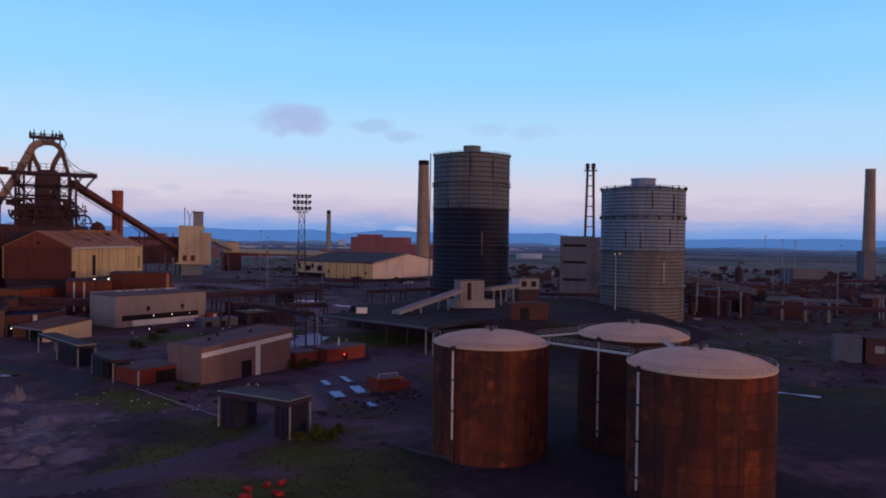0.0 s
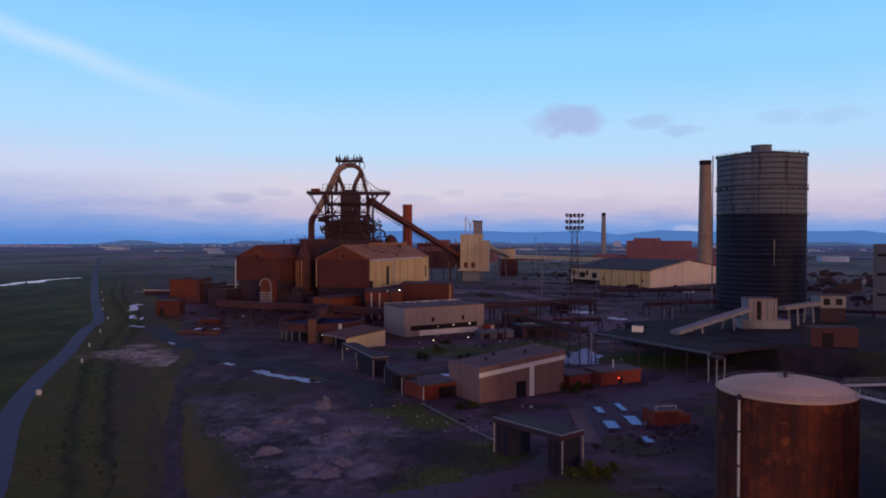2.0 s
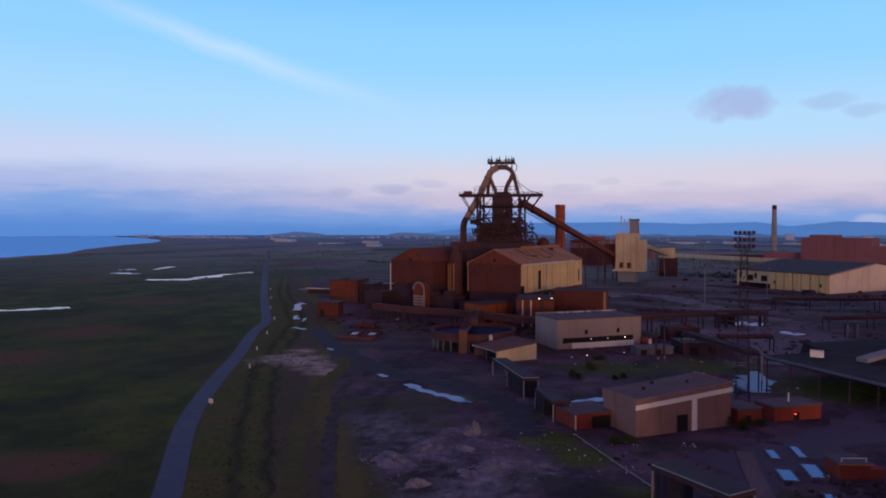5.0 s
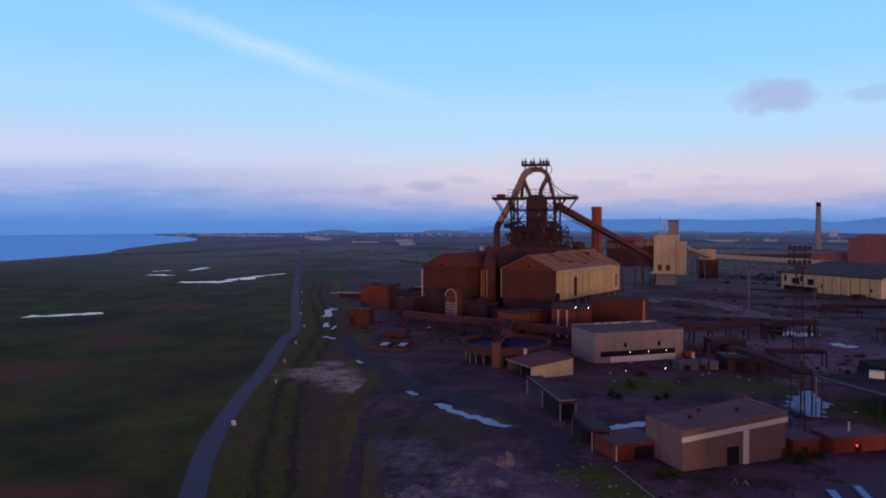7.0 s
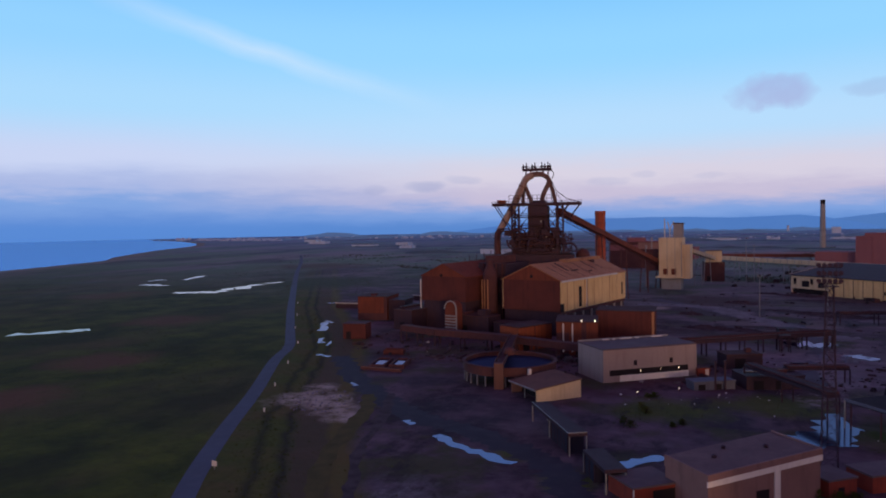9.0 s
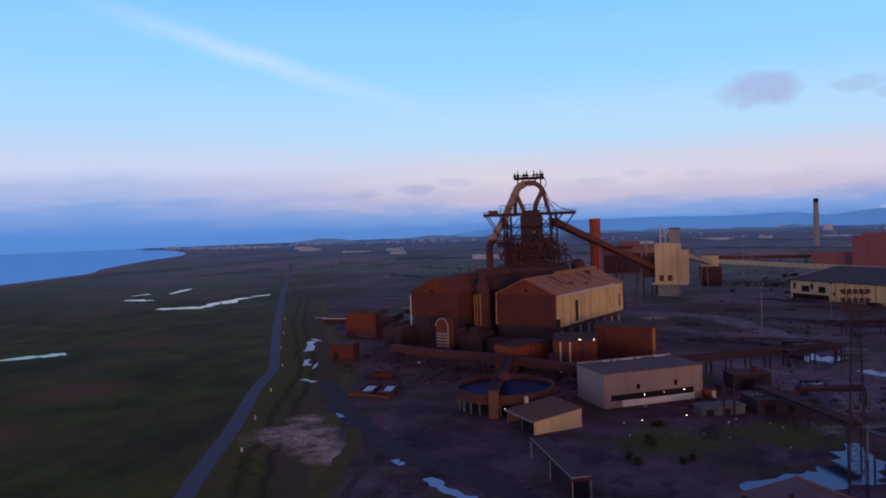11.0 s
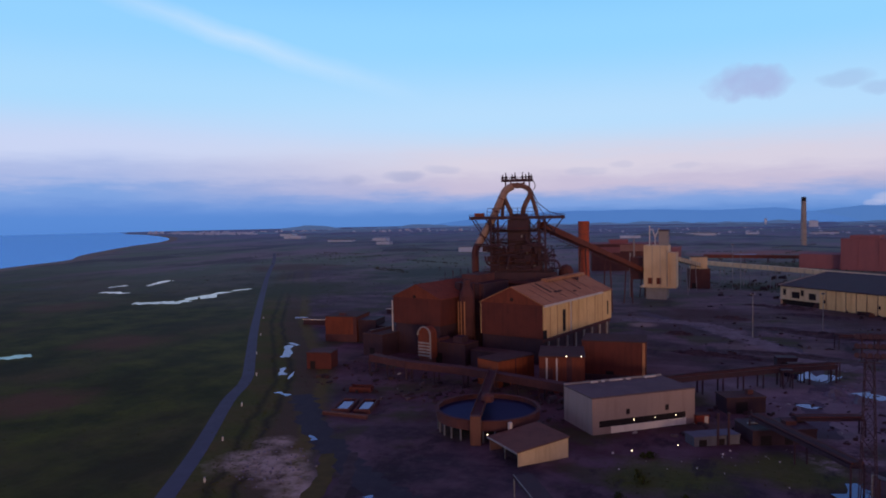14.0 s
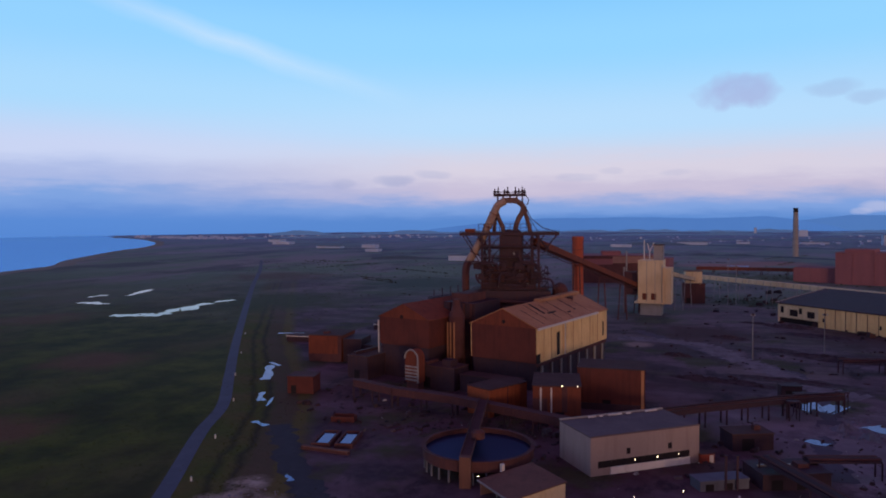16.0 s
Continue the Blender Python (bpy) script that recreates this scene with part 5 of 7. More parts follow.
block("sooty_annex", "dark narrow annex below the cast house front", -158, 458, -14, 34, 10, 9, "steel_dark", "roof_dark", extra=(("opening", (6, 14, -0.08, 0.02, 0, 6), "black"), ("opening", (20, 30, -0.08, 0.02, 0, 6), "black")))
# brown elevated conveyor past the halls
def pipe_bridge(name, label, pts, z, w, h, mat, post_mat, spacing, pipes=0, category="pipe bridge", post=0.45):
    x0, y0 = pts[0]
    b = thing(name, label, category, x0, y0)
    loc = [Vector((x - x0, y - y0, 0)) for x, y in pts]
    for p, q in zip(loc, loc[1:]):
        d = (q - p)
        n = Vector((-d.y, d.x, 0)).normalized() * (w / 2)
        bm = bmesh.new()
        vs = [bm.verts.new(v + Vector((0, 0, zz))) for zz in (z - h, z) for v in (p - n, q - n, q + n, p + n)]
        for f in ((3, 2, 1, 0), (4, 5, 6, 7), (0, 1, 5, 4), (1, 2, 6, 5), (2, 3, 7, 6), (3, 0, 4, 7)):
            bm.faces.new([vs[i] for i in f])
        part("deck", bm, mat, b)
        m = max(1, round(d.length / spacing))
        for i in range(m + 1):
            c0 = p.lerp(q, i / m)
            for s in (-0.9, 0.9):
                part("post", sweep([c0 + n * s, c0 + n * s + Vector((0, 0, z - h))], post, 6), post_mat, b)
        for i in range(pipes):
            o = n * (-0.7 + 1.4 * i / max(1, pipes - 1))
            part("pipe", sweep([p + o + Vector((0, 0, z + 0.5)), q + o + Vector((0, 0, z + 0.5))], 0.35 + 0.12 * (i % 2), 6), ("rust_dark", "steel_dark", "steel_dark")[i % 3], b)
    return b


pipe_bridge("rust_conveyor", "long rust-brown elevated conveyor across the yard", [(-205, 428), (-178, 417), (-144, 411), (-87, 391)], 10, 5, 3.6, "rust_dark", "steel_dark", 15, 0, "conveyor")
pipe_bridge("rust_conveyor", "long rust-brown elevated conveyor across the yard", [(-60, 410), (-34, 432), (2, 460), (27, 475)], 9, 4.5, 2.2, "steel_dark", "steel_dark", 13, 2, "conveyor")
pipe_bridge("pipe_bridge", "dark flat pipe bridge on pale concrete posts", [(-80, 285), (-59, 252)], 6.9, 6, 1.0, "steel_dark", "rail", 20, 0, post=0.22)
pipe_bridge("pipe_bridge", "dark flat pipe bridge on pale concrete posts", [(-52, 240), (-43, 225)], 6.5, 6, 1.0, "steel_dark", "rail", 18, 0, post=0.22)
pipe_bridge("pipe_bridge", "dark flat pipe bridge on pale concrete posts", [(-9.9, 171.5), (5.5, 158.0)], 8.0, 7.5, 1.1, "steel_dark", "rail", 26, 0, post=0.25)
pipe_bridge("pipe_bridge", "long dark pipe bridge reaching the raised yard", [(-12, 366), (15, 319)], 9.3, 5, 1.2, "steel_dark", "steel_dark", 27, 4, post=0.32)
pipe_bridge("pipe_bridge", "short dark landing on pale posts at the deck end", [(55.5, 259.5), (57.5, 256.5)], 9.3, 4, 0.8, "steel_dark", "rail", 8, 0, post=0.25)
pipe_bridge("ground_pipe", "thin pale pipe on low sleepers beside the grass", [(-37, 212.5), (-24, 193), (-10.5, 173.6)], 0.55, 0.2, 0.16, "rail", "concrete", 8, 0, "pipe", 0.15)
for (ax, ay), (bx, by), z, w, ends in (((-80, 285), (-59, 252), 5.85, 5.2, (0.45, 0.97)), ((-52, 240), (-43, 225), 5.5, 5.4, (0, 0.55)), ((-9.9, 171.5), (5.5, 158.0), 6.9, 6.8, (0, 0.28)), ((-9.9, 171.5), (5.5, 158.0), 6.9, 6.8, (0.76, 1))):
    L_, rz = math.hypot(bx - ax, by - ay), math.degrees(math.atan2(by - ay, bx - ax))
    ab = thing("bridge_abutment", "dark plated abutment filling the space under a pipe bridge", "abutment", ax, ay, 0, rz, "bridge abutments")
    u0, u1 = L_ * ends[0] + 0.7, L_ * ends[1] - 0.7
    part("body", box(u0, u1, -w / 2, w / 2, 0, z - 0.02), "holder_dark", ab)
    n_ = max(2, int((u1 - u0) / 3))
    for q in range(n_ + 1):
        x = u0 + 0.1 + (u1 - u0 - 0.4) * q / n_
        part("stiffener", box(x, x + 0.2, -w / 2 - 0.18, -w / 2 - 0.005, 0, z - 0.1), "steel_dark", ab)
for (ax, ay), (bx, by), z, w in (((-80, 285), (-59, 252), 6.9, 6), ((-9.9, 171.5), (5.5, 158.0), 8.0, 7.5)):
    L_, rz = math.hypot(bx - ax, by - ay), math.degrees(math.atan2(by - ay, bx - ax))
    eg = thing("edge_rail", "thin pale kerb rail along the bridge edge", "rail", ax, ay, z, rz, "bridge edge rails")
    part("rail", box(0, L_, -w / 2, -w / 2 + 0.18, 0.005, 0.2), "rail", eg)
    part("end_cap", box(L_ - 0.2, L_, -w / 2 + 0.2, w / 2, 0.005, 0.18), "rail", eg)
# raised ash yard with an overhanging deck edge on posts
YARD = [(40, 338), (84, 288), (114, 270), (170, 300), (168, 385), (146, 398), (70, 374), (36, 352)]
bm = bmesh.new()
top = [bm.verts.new((x, y, 9.55)) for x, y in YARD]
foot = []
for (x, y) in YARD:
    d_ = Vector((x - 82, y - 330)).normalized() * (30 if x > 100 else 8 if x > 60 else 2)
    foot.append(bm.verts.new((x + d_.x, y + d_.y, -0.2)))
bm.faces.new(top)
for i in range(len(top)):
    j = (i + 1) % len(top)
    bm.faces.new((foot[i], foot[j], top[j], top[i]))
tagged(part("embankment", bm, "ash"), "raised yard of dark ash with steep sides", "embankment", kind="structure")
dk = thing("deck_edge", "dark concrete deck edge on posts along the raised yard", "deck", 17.5, 311.5, 0, math.degrees(math.atan2(-49, 38)))
part("slab", box(0, 62, 0, 36, 8.6, 9.59), "ash", dk)
part("kerb", box(0, 62, -0.2, 0.25, 9.0, 9.85), "slab_grey", dk, "pale worn kerb")
for x in (2, 14, 27, 40, 51, 60):
    part("post", sweep([(x, 0.8, 0), (x, 0.8, 8.6)], 0.3, 6), "steel_dark", dk)
for x in (0.5, 61.2):
    part("end_post", box(x, x + 0.35, -0.6, -0.25, 0, 9.4), "rail", dk)
# dark pipe racks in the yards further back
RACKS = [((2, 376), (26, 384), 7), ((60, 470), (110, 500), 7), ((40, 570), (130, 596), 8), ((150, 440), (205, 425), 8), ((225, 400), (330, 372), 9),
         ((250, 340), (330, 300), 9), ((330, 420), (430, 380), 10), ((300, 480), (420, 470), 10), ((420, 520), (560, 480), 12)]
for i, (a, b, z) in enumerate(RACKS):
    pipe_bridge("pipe_rack", "sooty pipe rack carrying several pipes", [a, b], z, 5 + i % 3, 0.8, "steel_dark", "steel_dark", 26, 4, post=0.35)

# ---- thickener with its bridge ----
def annulus(r0, r1, z0, z1, n):
    bm = bmesh.new()
    rings = [[bm.verts.new((r * math.cos(2 * math.pi * i / n), r * math.sin(2 * math.pi * i / n), z)) for i in range(n)] for r, z in ((r1, z0), (r1, z1), (r0, z1), (r0, z0))]
    for a, b in zip(rings, rings[1:] + rings[:1]):
        for i in range(n):
            bm.faces.new((a[i], a[(i + 1) % n], b[(i + 1) % n], b[i]))
    return bm


th = thing("thickener", "round raised settling tank holding dark water", "settling tank", -112.5, 350)
part("tank_wall", annulus(20.2, 21.0, 4.6, 8.2, 40), "rust_dark", th)
part("tank_floor", lathe([(2, 2.6), (20.3, 4.7), (20.3, 5.0), (2, 4.9)], 40), "rust_dark", th)
part("water", lathe([(20.1, 6.2), (20.1, 6.6)], 40), "sump_water", th)
part("rim", annulus(20.0, 21.5, 8.21, 8.6, 40), "rust_dark", th)
for i in range(28):
    a = 2 * math.pi * i / 28
    part("column", sweep([(20.4 * math.cos(a), 20.4 * math.sin(a), 0), (20.4 * math.cos(a), 20.4 * math.sin(a), 4.8)], 0.4, 6), "slab_grey", th)
part("bridge", box(-4.4, -0.6, -21.5, 58, 9.4, 10.4), "rust_dark", th, "brown access bridge across the tank")
part("bridge_tower", box(-4.5, -0.5, -24.0, -21.2, 0, 11), "brown_roof", th)
part("bridge_side", box(-4.5, -4.3, -21.5, 58, 10.4, 11.6), "rust_dark", th)
part("bridge_side", box(-0.7, -0.5, -21.5, 58, 10.4, 11.6), "rust_dark", th)
part("drive_head", lathe([(2.6, 10.6), (2.6, 13), (1.2, 14)], 12), "rust_dark", th)
for y in (30, 44, 56):
    for x in (-4, -1):
        part("bridge_leg", sweep([(x, y, 0), (x, y, 9.4)], 0.35, 6), "rust_dark", th)
th.rotation_euler = (0, 0, radians(13))

# ---- settling pools ----
for x, y, w, d in ((-184.2, 347.5, 8.0, 19.0), (-174.6, 350.0, 7.6, 18.5)):
    pl = thing("settling_pool", "open rust-walled rectangular pool with still water", "pool", x, y, 0, 14, "settling pools")
    for bx in ((0, w, 0, 1.0, 0, 2.0), (0, w, d - 1.0, d, 0, 2.0), (0, 1.0, 1.0, d - 1.0, 0, 2.0), (w - 1.0, w, 1.0, d - 1.0, 0, 2.0)):
        part("pool_wall", box(*bx), "rust_dark", pl)
    part("water", box(1.0, w - 1.0, 1.0, d - 1.0, 0.2, 1.3), "yard_water", pl)
bm_ = thing("pool_kerb", "long pale rusty kerb beam before the pools", "kerb", -187, 345.4, 0, -2)
part("beam", box(0, 22, -0.8, 0.8, 0, 1.2), "rust_dark", bm_)
part("beam_cap", box(0, 22, -1.0, 1.0, 1.204, 1.5), "brown_roof", bm_)
sbx = thing("sludge_box", "rust-orange open steel box behind the pools", "container", -195, 383, 0, 14)
for bx in ((0, 11, 0, 0.4, 0, 2.6), (0, 11, 5.6, 6, 0, 2.6), (0, 0.4, 0.4, 5.6, 0, 2.6), (10.6, 11, 0.4, 5.6, 0, 2.6), (0.4, 10.6, 0.4, 5.6, 0, 0.4)):
    part("side" if bx[5] > 1 else "floor_plate", box(*bx), "rust_wall", sbx)
for i, (x, y, w, d, rz) in enumerate(((15.4, 191.6, 3.8, 8.6, 9), (21.8, 196.0, 3.8, 10.6, 9), (14.0, 208.0, 2.6, 8.0, 10), (20.6, 211.4, 2.4, 10.0, 10), (23.4, 180.0, 2.6, 6.0, 8))):
    pl = thing("small_basin", "low concrete basin filled with sky-bright water", "basin", x, y, 0, rz, "yard basins")
    for bx in ((0, w, 0, 0.25, 0, 0.6), (0, w, d - 0.25, d, 0, 0.6), (0, 0.25, 0.25, d - 0.25, 0, 0.6), (w - 0.25, w, 0.25, d - 0.25, 0, 0.6)):
        part("basin_wall", box(*bx), "slab_grey", pl)
    part("water", box(0.25, w - 0.25, 0.25, d - 0.25, 0.05, 0.5), "pool_water", pl)

# ---- near sheds and annexes ----
s = thing("yard_shed", "low shed with a rising brown roof, cream front and open end", "shed", -88.3, 309.2, 0, 47)
SL, SD, S0, S1 = 20.8, 20.0, 4.9, 7.2
sh = lambda x: S0 + (S1 - S0) * x / SL
part("front_wall", slab([(0, 0), (SL, 0), (SL, sh(SL)), (0, sh(0))], 0, 0.3), "cream_pale", s)
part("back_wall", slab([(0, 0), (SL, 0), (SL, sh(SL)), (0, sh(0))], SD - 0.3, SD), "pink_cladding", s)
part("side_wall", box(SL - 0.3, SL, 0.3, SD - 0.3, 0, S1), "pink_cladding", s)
# Added black sheet: the shed's inner shade as colour.
part("inner_wall", box(5, 5.3, 0.3, SD - 0.3, 0, sh(5) - 0.05), "black", s, "black sheet for the shade behind the open end")
part("end_post", box(0, 0.35, SD * 0.45, SD * 0.45 + 0.35, 0, S0), "rail", s)
part("roof", slab([(-0.6, sh(-0.6) + 0.02), (SL + 0.4, sh(SL + 0.4) + 0.02), (SL + 0.4, sh(SL + 0.4) + 0.4), (-0.6, sh(-0.6) + 0.4)], -0.5, SD + 0.5), "brown_roof", s)
part("roof_edge", box(-0.95, -0.62, -0.5, SD + 0.5, S0 - 0.3, S0 + 0.3), "concrete", s)
part("vent_box", box(9, 10.2, SD + 0.7, SD + 2.0, 0, 8.6), "pipe_pale", s, "pale upright box at the back")

block("brick_annex", "low red-brick annex with a dark open bay", -37.5, 218, 41, 13, 12, 4.3, "brick", "grey_roof", extra=(("open_bay", (5.5, 12.6, -0.05, 0.02, 0, 3.4), "black"), ("corner_post", (-0.25, 0.1, -0.25, -0.02, 0, 4.2), "pipe_pale")))
block("brick_annex", "small red-brick store beside the pump house", 7, 240.5, 41, 9, 9, 4.2, "brick", "grey_roof", extra=(("door", (3, 5, -0.05, 0.02, 0, 2.4), "black"),))
block("brick_annex", "low red-brick store with a flat roof", 17.5, 248, 35, 17, 9, 4.2, "brick", "grey_roof", extra=(("door", (7, 9, -0.05, 0.02, 0, 2.4), "black"), ("stove_pipe", (8.3, 8.7, 4, 4.4, 4.7, 7.5), "pipe_pale")))
block("brick_pit", "roofless red-brick enclosure with a pale rim", 28, 198, 20, 7, 7, 3.6, "brick", "grey_roof", extra=(("rim", (-0.5, 7.5, -0.5, -0.32, 3.6, 4.0), "roof_rust"), ("side_block", (7.4, 11, 1, 6, 0, 2.2), "brick"), ("frame_rail", (0.5, 6.5, 0.5, 0.7, 4.9, 5.1), "pipe_pale"), ("frame_post", (0.5, 0.7, 0.5, 0.7, 4.1, 5.0), "pipe_pale"), ("frame_post", (6.3, 6.5, 0.5, 0.7, 4.1, 5.0), "pipe_pale")))
block("pale_cabin", "small pale cabin with a bright wall", 199, 224, -35, 9, 8, 9, "slab_grey", "grey_roof", lip=0.1)
block("brick_cabin", "low dark red building with a pale window", 207, 218, -35, 26, 12, 9, "rust_dark", "roof_dark", extra=(("window", (3, 6, -0.08, 0.02, 4, 6.6), "concrete"), ("door", (12, 14, -0.06, 0.02, 0, 3), "black")))
red_shed = block("red_shed", "dark red low shed behind the tanks", 95, 284, 0, 16.5, 9, 6.4, "rust_dark", "rust_dark", extra=(("door", (4, 8, -0.06, 0.02, 0, 5), "black"),))
red_shed.location.z = 9.55

part("parapet_cap", box(-0.1, 47.1, 23.0, 23.7, 14.7, 15.3), "concrete", hall)
for x, w_, y in ((12, 3.2, 22.6), (17, 1.2, 22.4), (21, 6.0, 22.7), (29, 2.0, 22.5), (38, 5.5, 22.6)):
    part("roof_scrap", box(x, x + w_, y - 0.8, y, 14.72, 15.25), "pipe_pale", hall, "pale sheet lying on the roof edge")
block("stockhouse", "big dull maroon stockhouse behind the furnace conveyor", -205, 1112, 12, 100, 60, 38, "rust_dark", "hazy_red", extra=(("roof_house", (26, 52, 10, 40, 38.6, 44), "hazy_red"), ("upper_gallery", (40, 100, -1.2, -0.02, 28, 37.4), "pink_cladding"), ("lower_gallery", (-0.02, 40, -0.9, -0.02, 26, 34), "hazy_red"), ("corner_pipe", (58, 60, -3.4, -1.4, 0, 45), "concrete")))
block("ore_shed", "long brown ore shed behind the furnace conveyor", -215, 1390, -8, 110, 40, 20, "hazy_red", "hazy_red")
# ---- pump house windows, hall lamps ----
for i, x in enumerate((18.3, 28, 37.6)):
    part("slot_lamp", lathe([(0.12, 4.25), (0.19, 4.4), (0.12, 4.55)], 8), "glow", hall, "warm lit lamp").location = (x, -0.4, 0)
for x, y in ((-89, 392.5), (-106.4, 331.3)):
    lp = thing("yard_lamp", "short yard lamp post with a warm light", "lamp", x, y, 0, 0, "yard lamps")
    part("post", sweep([(0, 0, 0), (0, 0, 2.8)], 0.12, 6), "steel_dark", lp)
    part("lamp_head", lathe([(0.09, 2.8), (0.16, 2.92), (0.16, 3.06), (0.06, 3.18)], 8), "glow", lp, "warm lit lamp")
for x, y, z in ((-85.8, 410.9, 18.3), (-92.5, 409.5, 18.3)):
    lp = thing("wall_lamp", "small lit lamp on a bracket", "lamp", x, y, z, 0, "wall lamps")
    part("bracket", sweep([(0, 3.2, -0.4), (0, 0, 0.3)], 0.1, 5), "steel_dark", lp)
    part("lamp_head", lathe([(0.12, 0.15), (0.22, 0.3), (0.22, 0.46), (0.08, 0.6)], 8), "glow", lp, "warm lit lamp")
lp = thing("red_lamp", "small red warning lamp on the brick store", "lamp", 23.5, 250.2, 0)
part("post", sweep([(0, 0, 0), (0, 0, 2.2)], 0.12, 6), "steel_dark", lp)
part("lamp_head", lathe([(0.12, 2.2), (0.26, 2.25), (0.26, 2.5), (0.08, 2.65)], 8), "glow_red", lp, "glowing red lamp")

for x, y in ((-38.3, 345.2), (-53.3, 334.0), (-90.7, 400.8)):
    lp = thing("yard_lamp", "short yard lamp post with a warm light", "lamp", x, y, 0, 0, "yard lamps")
    part("post", sweep([(0, 0, 0), (0, 0, 1.4)], 0.12, 6), "steel_dark", lp)
    part("lamp_head", lathe([(0.08, 1.4), (0.14, 1.48), (0.14, 1.62), (0.06, 1.7)], 8), "glow", lp, "warm lit lamp")
ht = thing("gate_hut", "small rusty red hut with a white door", "hut", -33.5, 380, 0, 30)
part("wall", box(0, 5.6, 0, 4.0, 0, 3.4), "brick", ht)
part("roof", box(-0.2, 5.8, -0.2, 4.2, 3.404, 3.7), "roof_dark", ht)
part("door", box(3.6, 5.2, -0.12, -0.01, 0, 3.0), "pipe_pale", ht, "white door")
block("sooty_shed", "low dark plant shed with a sagging flat roof", -13, 358, 24, 24, 15, 5.2, "steel_dark", "steel_dark", extra=(("opening", (3, 7, -0.08, 0.02, 0, 3.6), "black"), ("opening", (12, 15, -0.08, 0.02, 0, 3.6), "black"), ("roof_box", (15, 19, 5, 9, 5.71, 7.2), "rust_dark"), ("roof_pipe", (2, 14, 8, 8.6, 5.71, 6.3), "rail")))
block("sooty_shed", "low bluish-grey tank shed beside dark posts", -33, 350, 30, 18, 7, 3.2, "slab_grey", "slab_grey", extra=(("opening", (2, 5, -0.08, 0.02, 0, 2.4), "black"), ("opening", (9, 12, -0.08, 0.02, 0, 2.4), "black")))
for x, y, h in ((-24.9, 354.4, 12), (-21.2, 355.7, 12)):
    st_ = thing("steel_post", "dark twin-flanged steel post in the yard", "post", x, y, 0, 20, "steel posts")
    part("column", box(-0.35, 0.35, -0.3, 0.3, 0, h), "steel_dark", st_)
    part("cap_plate", box(-0.6, 0.6, -0.5, 0.5, h, h + 0.2), "steel_dark", st_)
block("sooty_shed", "dark open-fronted store beside the dust", 3, 497, 12, 10, 7, 6, "steel_dark", "steel_dark", extra=(("opening", (2, 8, -0.08, 0.02, 0, 4), "black"),))
block("sooty_shed", "dark slab-roofed plant house", -22, 399, 25, 17, 11, 6.5, "steel_dark", "roof_dark", extra=(("opening", (4, 9, -0.08, 0.02, 0, 5), "black"), ("roof_vent", (11, 13.5, 4, 6.5, 7.01, 9), "rust_dark")))
for x, y, h, w in ((66.7, 441, 7.6, 5.0), (26.4, 477, 9.0, 4.0), (7, 466, 9.5, 5.0), (3, 453, 8.5, 4.5)):
    fr = thing("pipe_gantry", "goalpost gantry of dark steel for pipes", "gantry", x, y, 0, 18, "pipe gantries")
    for q in (0, w):
        part("post", sweep([(q, 0, 0), (q, 0, h)], 0.28, 6), "rail" if x > 60 else "steel_dark", fr)
        part("rear_post", sweep([(q, 3, 0), (q, 3, h)], 0.28, 6), "steel_dark", fr)
    part("beam", box(-0.6, w + 0.6, -0.3, 3.3, h, h + 0.5), "steel_dark", fr)
    part("brace", sweep([(0, 0, 0.4), (w, 0, h)], 0.14, 5), "steel_dark", fr)
sl_ = thing("concrete_slab", "long worn concrete slab beside the basins", "slab", 8.6, 178, 0, 5)
part("slab", box(0, 4.2, 0, 34, 0, 0.35), "felt_pink", sl_)
part("edge_rail", box(4.22, 4.4, 0, 34, 0, 0.5), "slab_grey", sl_)

# ---- floodlight mast ----
ms = thing("floodlight_mast", "tall lattice floodlight mast with three rows of lamps", "floodlight mast", 9, 263.2)
lattice_parts(ms, 2.2, 0.9, 0, 52, 14, 0.11, "steel_dark")
part("head_frame", bars([((-2.9, 0, z), (2.9, 0, z)) for z in (52.4, 54.6, 56.8)] + [((x, 0, 51.5), (x, 0, 57.5)) for x in (-1.6, 1.6)], 0.14), "steel_dark", ms)
part("service_deck", box(-2.2, 2.2, -0.9, 0.9, 51.4, 51.6), "steel_dark", ms)
for z in (52.6, 54.8, 57.0):
    for x in (-2.7, -1.35, 0, 1.35, 2.7):
        fl = part("floodlight", lathe([(0.25, 0), (0.62, 0.35), (0.62, 0.55), (0.1, 0.56)], 10), "steel_dark", ms)
        fl.matrix_basis = pose(x, -0.2, z + 0.3, 70)

# ---- silo tower ----
si = thing("silo_tower", "cream concrete bunker tower with Y-shaped pipes on top", "silo", -85, 805, 0, -3)
part("bunker", box(-13, 9.5, -11, 11, 13, 52), "cream_pale", si)
part("bunker_wing", box(9.5, 17, -9, 9, 11, 45), "cream_pale", si)
part("ledge", box(-16, 10, -13, 12, 11.6, 13), "cream_pale", si)
part("lower_house", box(-11, 8, -9, 9, 0, 11.6), "concrete", si)
part("lantern_house", box(0.5, 9, -6, 6, 52, 66), "concrete", si)
part("lantern_roof", box(0, 9.5, -6.5, 6.5, 66, 67), "steel_dark", si)
for x in (-8, -3):
    part("vent_pipe", sweep([(x, -6, 52), (x, -6, 71 if x < -5 else 60)], 0.55, 8), "pipe_pale", si)
part("vent_pipe", sweep([(-3, -6, 60), (-5.2, -6, 68)], 0.5, 8), "pipe_pale", si)
part("vent_pipe", sweep([(-3, -6, 60), (1, -6, 68.5)], 0.5, 8), "pipe_pale", si)
